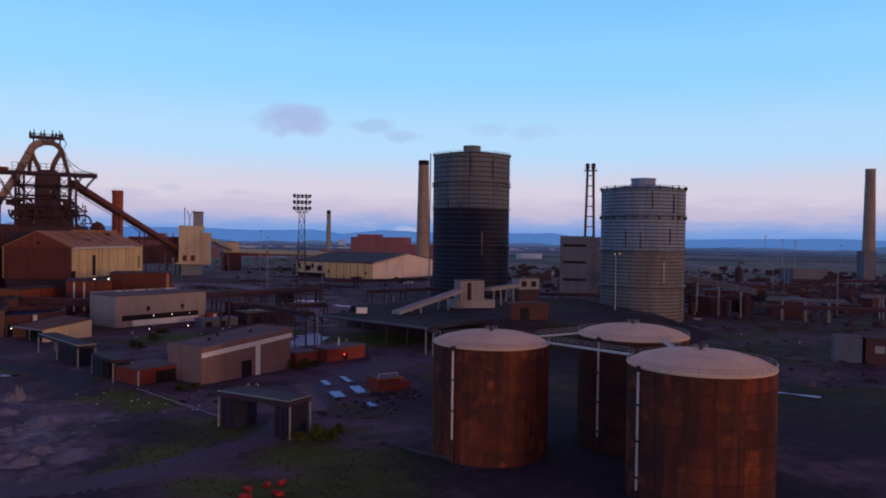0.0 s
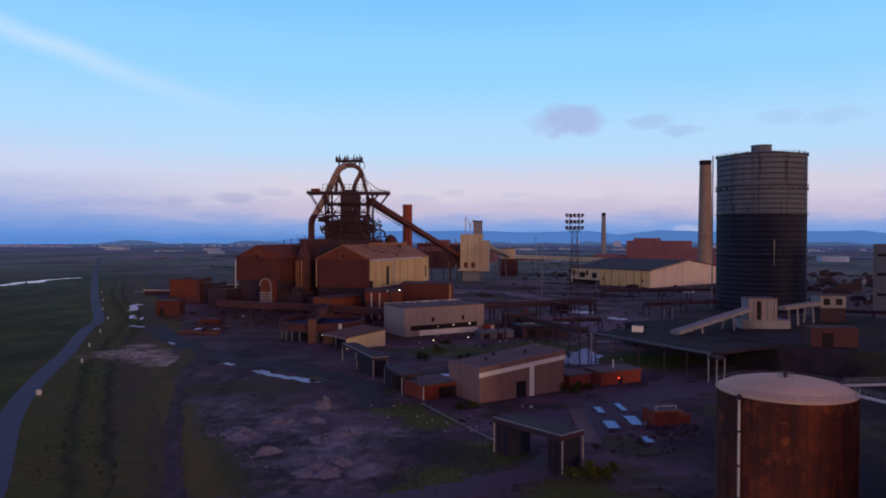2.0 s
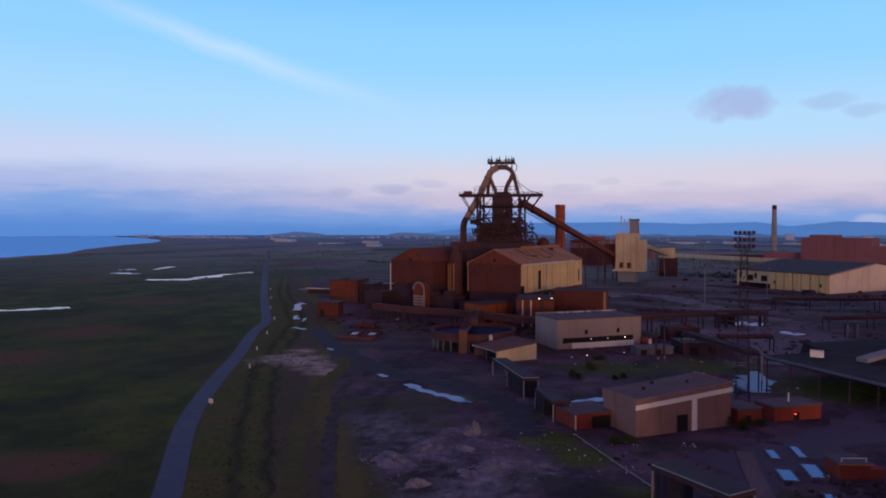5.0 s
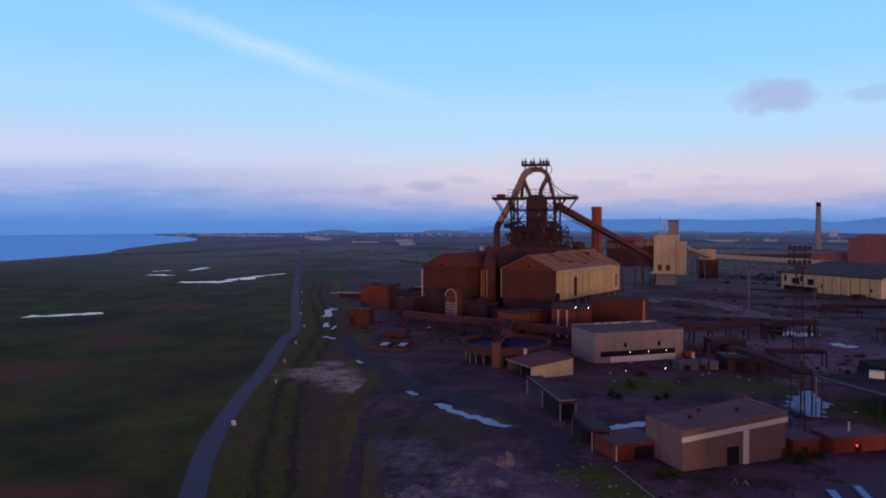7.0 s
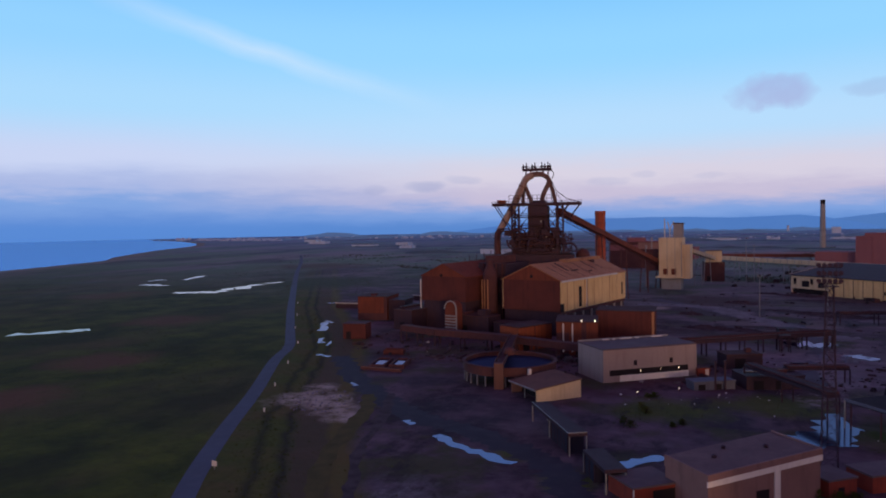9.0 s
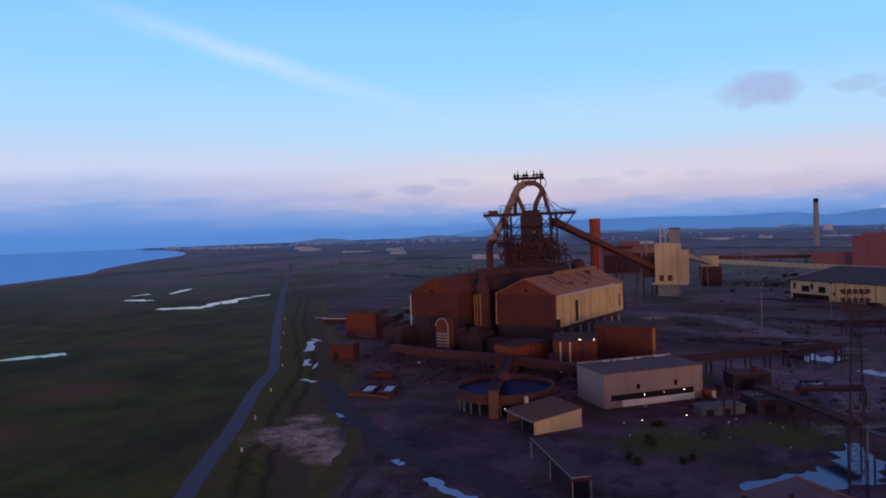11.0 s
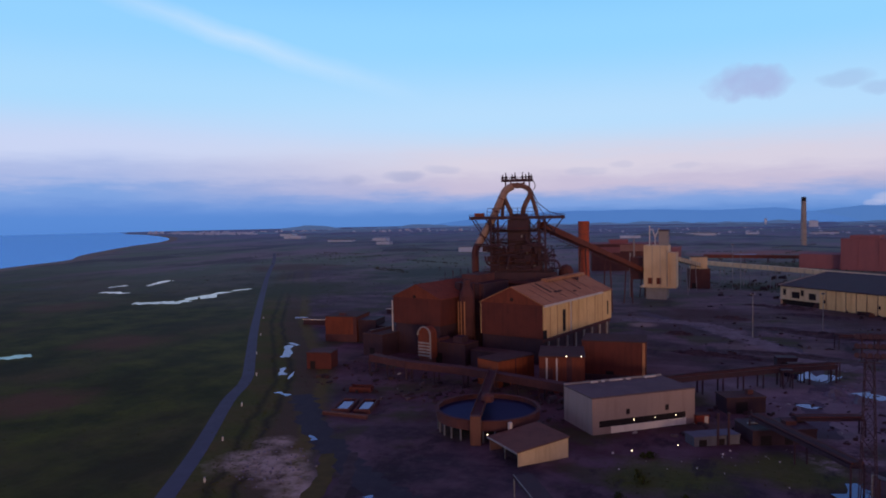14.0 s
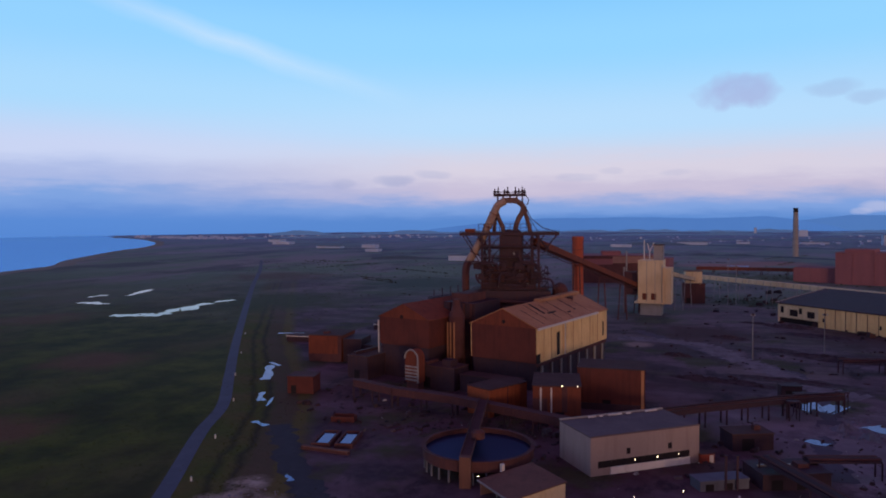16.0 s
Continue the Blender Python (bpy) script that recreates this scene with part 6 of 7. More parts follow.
for x in (-9, -1):
    part("stained_panel", box(x, x + 4.5, -11.12, -11.001, 15, 21), "rust", si)
for x in (-5.2, 2.4):
    part("wall_joint", box(x, x + 0.4, -11.15, -11.001, 13, 52), "concrete", si)
part("stair_post", sweep([(9, -11.5, 13), (9, -11.5, 48)], 0.4, 6), "rail", si)
tw = thing("transfer_tower", "slim transfer tower beside the bunker", "tower", -112, 812)
part("frame_post", box(-2, -0.6, -2, 2, 0, 44), "concrete", tw)
part("house", box(-0.5, 14, -5, 5, 18, 40), "rust_dark", tw)
for x in (0, 13):
    for y in (-4, 4):
        part("leg", sweep([(x, y, 0), (x, y, 18)], 0.6, 6), "rust_dark", tw)


def gallery(name, label, a, b, w, h, mat, legs, leg_mat="concrete"):
    """A sloping conveyor gallery between two points, on pairs of legs."""
    a, b = Vector(a), Vector(b)
    g = thing(name, label, "conveyor", a.x, a.y)
    o = Vector((a.x, a.y, 0))
    d = b - a
    n = Vector((-d.y, d.x, 0)).normalized() * (w / 2)
    bm = bmesh.new()
    vs = [bm.verts.new(v - o + Vector((0, 0, zz))) for zz in (0, h) for v in (a - n, b - n, b + n, a + n)]
    for f in ((3, 2, 1, 0), (4, 5, 6, 7), (0, 1, 5, 4), (1, 2, 6, 5), (2, 3, 7, 6), (3, 0, 4, 7)):
        bm.faces.new([vs[i] for i in f])
    part("gallery", bm, mat, g)
    nb = max(2, int(d.length / 9))
    for i in range(1, nb):
        p = a.lerp(b, i / nb) - o
        part("frame_rib", sweep([p - n * 1.04 + Vector((0, 0, -0.2)), p - n * 1.04 + Vector((0, 0, h + 0.2))], 0.22, 4), leg_mat, g)
    for i in range(legs):
        p = a.lerp(b, (i + 0.7) / (legs + 0.4)) - o
        if p.z > 2:
            for s_ in (-1, 1):
                part("leg", sweep([(p.x + n.x * s_ * 1.6, p.y + n.y * s_ * 1.6, 0), (p.x + n.x * s_, p.y + n.y * s_, p.z)], 0.45, 6), leg_mat, g)
    return g


gallery("silo_conveyor", "pale conveyor sloping down from the bunker tower", (-69, 815, 36), (-52, 903, 24), 5, 4, "cream_pale", 2)
gallery("stock_conveyor", "long pale conveyor gallery on slim legs", (-47, 985, 20), (118, 825, 19), 6, 4.6, "cream_pale", 6)
gallery("stock_conveyor", "long rusty conveyor gallery across the stockyard", (-60, 1330, 6), (95, 1290, 8), 8, 5, "rust", 4, "rust_dark")
block("transfer_house", "pale transfer house on a dark brown base beside the conveyor", -62, 902, 10, 22, 16, 21, "rust_dark", "roof_dark", extra=(("upper_house", (2, 19, 0.5, 14, 21.6, 34), "cream_pale"), ("upper_roof", (1.4, 19.6, -0.1, 14.6, 34, 34.6), "brown_roof"), ("doorway", (3, 8, -0.08, 0.02, 0, 6), "black")))
gallery("tipple_conveyor", "pale conveyor sloping up to a concrete house", (51.0, 309.0, 9.7), (87.0, 336.0, 17.5), 5.0, 1.4, "concrete", 2)
gallery("holder_conveyor", "grey conveyor gallery sloping away from the grey gasholder", (226, 392, 23), (268, 361, 13), 5, 3.2, "slab_grey", 4)
gallery("holder_conveyor", "pale low conveyor line in the dark yard", (266, 350, 11), (300, 330, 11), 3, 1.6, "slab_grey", 3)
gallery("holder_conveyor", "pale low conveyor line in the dark yard", (330, 352, 12), (400, 330, 12), 3, 1.8, "slab_grey", 4)
gallery("holder_conveyor", "pale level conveyor between two concrete houses", (103, 344, 17.0), (127, 368, 17.5), 3.6, 1.6, "concrete", 2)
cb = thing("concrete_house", "ribbed pale concrete house on a wider base", "building", 85.4, 334.0, 9.6, 6)
part("base", box(-2.2, 18.5, -1, 10, 0, 3.6), "concrete", cb)
part("tower_block", box(1, 13.4, 0.6, 9, 3.6, 13.0), "concrete", cb)
for x in (1.2, 3.6, 6.8, 9.4, 12.2):
    part("rib", box(x, x + 0.8, 0.2, 0.59, 3.6, 12.8), "white", cb)
part("dark_bay", box(4.6, 6.4, 0.45, 0.6, 3.8, 12.0), "black", cb)
part("roof_edge", box(0.8, 13.6, 0.1, 9.2, 13.0, 13.3), "grey_roof", cb)
ph2 = thing("concrete_house", "small pale concrete house at the conveyor end", "building", 126.5, 365, 9.55, 8)
part("base", box(0, 12, 0.4, 9, 0, 6.6), "steel_dark", ph2)
part("upper_room", box(0, 12, 0, 9, 6.6, 12.2), "concrete", ph2)
part("roof", box(-0.2, 12.2, -0.2, 9.2, 12.204, 12.6), "grey_roof", ph2)
for x in (1.4, 7.2):
    part("opening", box(x, x + 3.0, -0.08, 0.02, 8, 11), "black", ph2)
wc = thing("site_cabin", "small white cabin on the raised yard", "cabin", 34.4, 313.5, 9.6, -10)
part("body", box(0, 4.6, 0, 2.6, 0.2, 2.5), "fascia", wc)
part("roof", box(-0.1, 4.7, -0.1, 2.7, 2.504, 2.65), "pipe_pale", wc)
part("skid", box(0.2, 4.4, 0.3, 2.3, 0, 0.2), "steel_dark", wc)
bl = thing("boiler_house", "grey slab-sided boiler house with dark slots", "building", 182.5, 446, 0, -23)
part("main_block", box(0, 20.5, 0, 22, 0, 45.5), "slab_grey", bl)
part("side_block", box(20.5, 26, 2, 22, 0, 45), "slab_grey", bl)
for z in (16, 27.5, 38.5):
    part("louvre_slot", box(2, 17, -0.15, -0.001, z, z + 1.6), "black", bl)
lt = thing("flare_stack", "twin-pipe lattice stack like a tall ladder", "stack", 237.5, 521.5, 0, -24)
for s_ in (-1, 1):
    part("stack_pipe", sweep([(s_ * 4.2, 0, 0), (s_ * 2.2, 0, 99)], 1.0, 10), "rust_dark", lt)
    part("stack_tip", lathe([(1.3, 98), (1.6, 98.5), (1.6, 102), (1.1, 102.4)], 10), "steel_dark", lt).location = (s_ * 2.2, 0, 0)
for i in range(12):
    z = 6 + i * 7.9
    part("rung", sweep([(-4.2 + z * 0.02, 0, z), (4.2 - z * 0.02, 0, z)], 0.45, 6), "rust_dark", lt)
part("top_platform", box(-5, 5, -2.5, 2.5, 96.5, 97.2), "rust_dark", lt)

# ---- big stock shed with a shallow roof ----
ss = thing("stock_shed", "vast cream-clad stock shed with a dark roof", "building", 21.6, 788.5, 0, math.degrees(math.atan2(-0.685, 0.73)))
L, W2 = 101.0, 128.0
part("front_wall", box(0, 40, 0, 0.5, 4.5, 16.4), "cream_pale", ss)
part("front_wall", box(40, L, -0.8, -0.3, 0, 16.4), "cream", ss)
# Black sheet puts the shade under the raised wall into colour.
part("undercroft", box(0, 40, 2, 3, 0, 5), "black", ss)
bm = bmesh.new()
gp = [(0, 0), (W2, 0), (W2, 16.4), (W2 / 2, 25.0), (0, 16.4)]
a_ = [bm.verts.new((L, y, z)) for y, z in gp]
b_ = [bm.verts.new((L - 0.5, y, z)) for y, z in gp]
bm.faces.new(a_), bm.faces.new(b_[::-1])
for i in range(5):
    bm.faces.new((a_[i], b_[i], b_[(i + 1) % 5], a_[(i + 1) % 5]))
part("gable_wall", bm, "pale_gable", ss)
bm = bmesh.new()
a_ = [bm.verts.new((0.2, y, z)) for y, z in gp]
b_ = [bm.verts.new((0.7, y, z)) for y, z in gp]
bm.faces.new(a_[::-1]), bm.faces.new(b_)
for i in range(5):
    bm.faces.new((b_[i], a_[i], a_[(i + 1) % 5], b_[(i + 1) % 5]))
part("gable_wall", bm, "pale_gable", ss)
for y0, z0, y1, z1 in ((-1.4, 16.2, W2 / 2, 25.1), (W2 + 1.4, 16.2, W2 / 2, 25.1)):
    bm = bmesh.new()
    vs = [bm.verts.new(p) for p in ((-1, y0, z0), (L + 1, y0, z0), (L + 1, y1, z1), (-1, y1, z1))]
    vt = [bm.verts.new(v.co + Vector((0, 0, 0.7))) for v in vs]
    bm.faces.new(vt), bm.faces.new(vs[::-1])
    for i in range(4):
        bm.faces.new((vs[i], vs[(i + 1) % 4], vt[(i + 1) % 4], vt[i]))
    bmesh.ops.recalc_face_normals(bm, faces=bm.faces[:])
    part("roof_slope", bm, "steel_dark", ss)
for x in range(46, 100, 9):
    part("wall_joint", box(x, x + 0.5, -0.95, -0.81, 0, 16.0), "rust_dark", ss)
for x0, x1, z0, z1 in ((3, 6, 8.5, 14), (12, 20, 6.5, 12), (21, 24, 9, 14), (29, 36, 6.5, 12)):
    part("opening", box(x0, x1, -0.08, 0.02, z0, z1), "black", ss)
for x in (44, 92):
    part("opening", box(x, x + 1.6, -0.95, -0.805, 5, 8), "black", ss)
part("verge_trim", sweep([(-1.2, -1.4, 17.0), (-1.2, W2 / 2, 25.9)], 0.5, 5), "concrete", ss)
part("verge_trim", sweep([(L + 1.2, -1.4, 17.0), (L + 1.2, W2 / 2, 25.9)], 0.5, 5), "concrete", ss)

# ---- sinter plant and far sheds ----
sp = thing("sinter_plant", "massive red-brown sinter building on the skyline", "building", 119, 1182, 0, -20)
part("main_block", box(0, 90, 0, 60, 0, 42), "hazy_red", sp)
part("upper_block", box(10, 45, 5, 40, 42, 47), "hazy_red", sp)
part("low_wing", box(-55, 0, 10, 60, 0, 20), "hazy_red", sp)
part("roof_deck", box(-0.5, 90.5, -0.5, 60.5, 42, 42.6), "hazy_red", sp)
part("long_wing", box(90, 190, 0, 60, 0, 31), "hazy_red", sp)
for x in (20, 45, 70):
    part("wall_rib", box(x, x + 1, -0.6, -0.01, 0, 42), "hazy_red", sp)
FAR_SHEDS = [(-1225, 2098, 85, 30, 5), (-1060, 2092, 44, 36, 11), (-700, 1605, 22, 16, 5), (27, 2588, 40, 24, 5), (216, 2610, 80, 30, 5), (-13, 1430, 34, 16, 5), (-575, 1560, 92, 30, 11), (-1560, 2350, 70, 40, 9),
             (-1750, 2600, 60, 40, 10), (300, 1900, 60, 40, 12), (390, 2200, 120, 40, 12), (520, 1500, 50, 30, 10), (640, 1250, 34, 20, 18), (553, 684, 46, 20, 14), (686, 728, 16, 12, 34),  (286, 3427, 34, 20, 26), (136, 3900, 10, 10, 30), (480, 2300, 40, 30, 22), (420, 2500, 30, 30, 30), (-330, 2300, 60, 25, 7), (-150, 2500, 90, 25, 8), (-950, 1900, 40, 25, 7)]
for i, (x, y, w_, d_, h_) in enumerate(FAR_SHEDS):
    block("far_shed", "distant pale flat-roofed shed on the plain", x, y, 4 * math.sin(i * 2.1), w_, d_, h_, "town_paint" if y > 1300 else "slab_grey", "town_paint" if i % 2 and y > 1300 else "slab_grey", lip=0.5)

# ---- poles and light masts ----
def pole(name, label, x, y, h, r, head, group=""):
    p = thing(name, label, "lamp post", x, y, 0, 0, group)
    part("shaft", sweep([(0, 0, 0), (0, 0, h * 0.5), (0, 0, h)], r, 8, r_end=r * 0.55), "rail", p)
    if head:
        part("lamp_ring", lathe([(0.5, h - 0.5), (1.5, h - 0.2), (1.5, h + 0.4), (0.4, h + 0.7)], 12), "steel_dark", p)
        for s_ in (-1, 1):
            part("lamp_head", box(s_ * 1.1 - 0.5, s_ * 1.1 + 0.5, -1.7, -0.6, h - 0.3, h + 0.4), "rail", p)


for x, y, h in ((159.3, 319.2, 36.6), (-6.5, 599, 29.5), (-18, 900, 48), (543, 718, 50), (557, 707, 46), (567, 699, 44), (-10, 905, 40), (700, 780, 40), (40, 640, 26)):
    pole("light_mast", "slim high light mast with a ring of lamps", x, y, h, 0.32, True, "high light masts")
for x, y, h in ((275, 384, 14), (324, 363, 30), (146, 420, 20), (370, 480, 26), (440, 430, 22), (396, 500, 24), (-120, 520, 12), (330, 600, 20), (480, 600, 24)):
    pole("service_post", "plain slim steel post in the yard", x, y, h, 0.28, False, "yard posts")

# ---- fittings of the storage tanks ----
for x, y, z0, z1 in ((33.2, 133.6, 4.6, 21.6), (64.4, 136.0, 3.0, 22.4), (58.4, 108.2, 2.0, 21.6)):
    sp_ = thing("standpipe", "pale vertical standpipe clamped to a rusty tank", "pipe", x, y, 0, 0, "tank standpipes")
    part("pipe", sweep([(0, 0, z0), (0, 0, z1)], 0.23, 8), "pipe_pale", sp_)
    part("foot", sweep([(0, 0, 0), (0, 0, z0)], 0.16, 8), "steel_dark", sp_)
    part("valve_head", lathe([(0.35, z1), (0.55, z1 + 0.2), (0.55, z1 + 0.7), (0.2, z1 + 1.0)], 8), "steel_dark", sp_)
    for zz in (4, 10, 16):
        part("clamp", box(-0.5, 0.5, -0.45, 0.9, zz, zz + 0.3), "steel_dark", sp_)


def catwalk(a, b, label):
    a, b = Vector(a), Vector(b)
    g = thing("catwalk", label, "catwalk", a.x, a.y, a.z, 0, "tank catwalks")
    d = b - a
    n = Vector((-d.y, d.x, 0)).normalized() * 0.6
    bm = bmesh.new()
    vs = [bm.verts.new(v + Vector((0, 0, zz))) for zz in (0, 0.25) for v in (-n, d - n, d + n, n)]
    for f in ((3, 2, 1, 0), (4, 5, 6, 7), (0, 1, 5, 4), (1, 2, 6, 5), (2, 3, 7, 6), (3, 0, 4, 7)):
        bm.faces.new([vs[i] for i in f])
    part("deck", bm, "pipe_pale", g)
    for s_ in (-1, 1):
        part("handrail", rail([n * s_ + Vector((0, 0, 0.25)), d + n * s_ + Vector((0, 0, 0.25))], 1.1, 1.8, 0.04), "rail", g)


catwalk((54.2, 144, 22.5), (64.2, 144.5, 23.0), "pale steel catwalk linking two tank roofs")
catwalk((53.2, 135.5, 22.4), (62.6, 118.8, 22.5), "pale steel catwalk linking two tank roofs")
catwalk((75.5, 130, 23.1), (73.5, 121.4, 22.6), "short steel catwalk linking two tank roofs")

def around(cx, cy, rx, ry, n, s0, s1, turn=0.0):
    out = []
    for _ in range(n):
        a, r = random.random() * 6.28, math.sqrt(random.random())
        u, v = rx * r * math.cos(a), ry * r * math.sin(a)
        t_ = radians(turn)
        out.append((cx + u * math.cos(t_) - v * math.sin(t_), cy + u * math.sin(t_) + v * math.cos(t_), s0 + (s1 - s0) * random.random() ** 3))
    return out


# ---- process vessels and low sooty sheds in the yards ----
def vessel(x, y, r, h, mat):
    v = thing("process_vessel", "upright sooty process vessel with a capped top", "vessel", x, y, 0, 0, "process vessels")
    part("shell", lathe([(r, 0), (r, h * 0.86), (r * 0.7, h * 0.95), (r * 0.2, h)], 14), mat, v)
    part("top_pipe", sweep(curve([(0, 0, h), (0, 0, h + r * 0.8), (r * 0.8, 0, h + r), (r * 1.4, 0, h + r * 0.6)], 3), r * 0.16, 6), "steel_dark", v)
    part("platform", lathe([(r * 0.98, h * 0.6), (r * 1.35, h * 0.6), (r * 1.35, h * 0.6 + 0.3), (r * 0.98, h * 0.6 + 0.3)], 14), "rust_dark", v)
    part("ladder", box(r, r + 0.3, -0.3, 0.3, 0, h * 0.9), "rail", v)


random.seed(33)
YARDS = [(300, 395, 90, 60, 12), (430, 470, 120, 60, 10), (350, 560, 160, 60, 9)]
for cx, cy, rx, ry, n in YARDS:
    for x, y, s_ in around(cx, cy, rx, ry, n, 0, 1):
        if random.random() < 0.45:
            vessel(x, y, random.uniform(1.6, 4), random.uniform(8, 20), random.choice(("steel_dark", "rust_dark", "steel_dark")))
        else:
            ww, dd, hh = random.uniform(8, 28), random.uniform(8, 18), random.uniform(4, 12)
            block("sooty_shed", "low sooty plant shed among pipework", x, y, random.choice((-32, 58, 20, -70)), ww, dd, hh, random.choice(("steel_dark", "rust_dark", "steel_dark")), random.choice(("steel_dark", "roof_dark", "steel_dark")),
                  extra=(("door", (ww * 0.3, ww * 0.3 + 3, -0.08, 0.02, 0, 3.4), "black"), ("roof_vent", (ww * 0.5, ww * 0.5 + 1.6, dd * 0.4, dd * 0.4 + 1.6, hh + 0.5, hh + 1.8), "rust_dark")))

# ---- roadside sign, scrap and litter ----
sg = thing("road_sign", "white rectangular sign on a post beside the road", "sign", -155.2, 203.3)
part("post", sweep([(0, 0, 0), (0, 0, 2.6)], 0.08, 6), "rail", sg)
part("board", box(-0.9, 0.9, -0.1, 0, 1.0, 2.6), "pipe_pale", sg)
for x, y in ((-230, 345), (-262, 400), (-300, 452), (-340, 512), (-390, 585), (-205, 300), (-182, 262)):
    mk = thing("marker_post", "short white roadside marker post", "marker post", x, y, 0, 0, "roadside markers")
    part("post", box(-0.25, 0.25, -0.25, 0.25, 0, 1.6), "pipe_pale", mk)
    part("cap", box(-0.32, 0.32, -0.32, 0.32, 1.6, 1.75), "rail", mk)
k = Mat("faded_red_paint")
M["red_paint"] = k.done(k.mix(k.noise(1.5, 4), c(0.42, 0.03, 0.03), c(0.22, 0.02, 0.025)), 0.6)
random.seed(4)
for i in range(9):
    x, y = -6 + random.random() * 8, 121 + random.random() * 8
    dr = thing("red_drum", "faded red steel drum lying in rough grass", "drum", x, y, 0.42, random.random() * 180, "red drums")
    part("body", lathe([(0.42, -0.65), (0.45, -0.6), (0.42, -0.2), (0.45, -0.15), (0.42, 0.2), (0.45, 0.25), (0.42, 0.65)], 12), "red_paint", dr).rotation_euler = (radians(90), 0, 0)


def scatter(name, label, category, spots, make, mat):
    verts, faces = [], []
    for sp in spots:
        make(verts, faces, *sp)
    me = bpy.data.meshes.new(name)
    me.from_pydata(verts, [], faces)
    me.materials.append(M[mat])
    tagged(new(name, me), label, category, kind="stuff")


def stone(verts, faces, x, y, s):
    i = len(verts)
    h = s * random.uniform(0.5, 1.0)
    a = random.random() * 6.28
    for z, kk in ((-0.05, 1.0), (h, 0.6)):
        for q in range(5):
            r = s * kk * random.uniform(0.7, 1.15)
            verts.append((x + r * math.cos(a + q * 1.257), y + r * math.sin(a + q * 1.257), z * random.uniform(0.8, 1.0)))
    faces.append((i + 5, i + 6, i + 7, i + 8, i + 9))
    for q in range(5):
        faces.append((i + q, i + (q + 1) % 5, i + 5 + (q + 1) % 5, i + 5 + q))


def tuft(verts, faces, x, y, s):
    for q in range(9):
        a, r, h = random.random() * 6.28, s * random.random() * 0.9, s * random.uniform(0.35, 0.9)
        bx, by, w_ = x + r * math.cos(a), y + r * math.sin(a), s * random.uniform(0.25, 0.5)
        b = random.random() * 6.28
        i = len(verts)
        verts += [(bx - w_ * math.cos(b), by - w_ * math.sin(b), 0), (bx + w_ * math.cos(b), by + w_ * math.sin(b), 0), (bx + w_ * 0.9 * math.cos(b + 0.5), by + w_ * 0.9 * math.sin(b + 0.5), h * 0.8), (bx + 0.2 * s * math.cos(a), by + 0.2 * s * math.sin(a), h)]
        faces += [(i, i + 1, i + 2, i + 3)]


random.seed(11)
scatter("rubble", "broken pale rubble spread over the cleared ground", "rubble", around(-62, 178, 30, 24, 260, 0.08, 0.42, 120) + around(-52, 177, 6, 4, 70, 0.1, 0.5, 40) + around(-76, 174, 8, 5, 80, 0.1, 0.5, 20) + around(-47, 152, 7, 5, 70, 0.1, 0.5) + around(28, 440, 10, 9, 110, 0.3, 1.5) + around(-64, 205, 4, 3, 40, 0.15, 0.7) + around(-168, 283, 14, 22, 160, 0.15, 0.7, 30) + around(-46, 205, 8, 10, 16, 0.2, 0.7) + around(30, 462, 8, 6, 50, 0.3, 1.0), stone, "debris")
scatter("litter", "small pale scraps scattered over the works", "scrap", around(-22, 200, 22, 24, 24, 0.08, 0.3) + around(0, 350, 90, 70, 50, 0.12, 0.6) + around(-36, 199, 9, 4, 9, 0.12, 0.4, -58) + around(-20, 190, 9, 5, 12, 0.12, 0.45) + around(-6, 214, 3, 2, 8, 0.2, 0.6) + around(120, 330, 100, 90, 40, 0.15, 0.6) + around(-25, 335, 40, 12, 16, 0.2, 0.6, 38), stone, "pipe_pale")
k = Mat("rough_grass")
gt = k.mix(k.ramp(k.noise(0.05, 4), 0.4, 0.65), c(0.038, 0.052, 0.010), c(0.085, 0.090, 0.018))
k.b.inputs["Specular IOR Level"].default_value = 0.1
M["tuft"] = k.done(gt, 0.95)
field = []
while len(field) < 7000:
    d, s_ = random.random() ** 1.5 * 620, random.uniform(-130, 900)
    x, y = -180 - 0.53 * s_ - 0.85 * d, 234 + 0.85 * s_ - 0.53 * d
    if noise.noise((x * 0.012, y * 0.012, 0)) + random.random() * 0.5 > 0.15 and d > 7:
        field.append((x, y, random.uniform(0.15, 0.4)))
scatter("grass_tufts", "rough dark green grass and low scrub on the flats", "grass", field, tuft, "tuft")
verge_spots = []
while len(verge_spots) < 1200:
    d, s_ = random.uniform(7, 60), random.uniform(-130, 500)
    x, y = -180 - 0.53 * s_ + 0.85 * d, 234 + 0.85 * s_ + 0.53 * d
    verge_spots.append((x, y, random.uniform(0.15, 0.4)))
for x, y, r, n in ((-43, 205, 9, 160), (-30, 194, 10, 160), (-16, 168, 12, 220), (-22, 150, 11, 200), (6, 143, 12, 220), (23, 136, 13, 220), (-10, 129, 8, 120), (4, 124, 11, 200), (20, 122, 13, 200), (-40, 316, 22, 220), (0, 336, 22, 220), (40, 300, 22, 220), (140, 170, 30, 300), (58, 216, 12, 160)):
    verge_spots += around(x, y, r, r, n, 0.12, 0.35)
# a ragged line of scrub along the ditch
for i in range(1100):
    s_ = random.uniform(-130, 330)
    d = random.choice((15.8, 24.0)) + random.gauss(0, 2.2) + 12 * max(0, 1 - abs(s_ - 175) / 150)
    verge_spots.append((-180 - 0.53 * s_ + 0.85 * d, 234 + 0.85 * s_ + 0.53 * d, random.uniform(0.18, 0.4)))
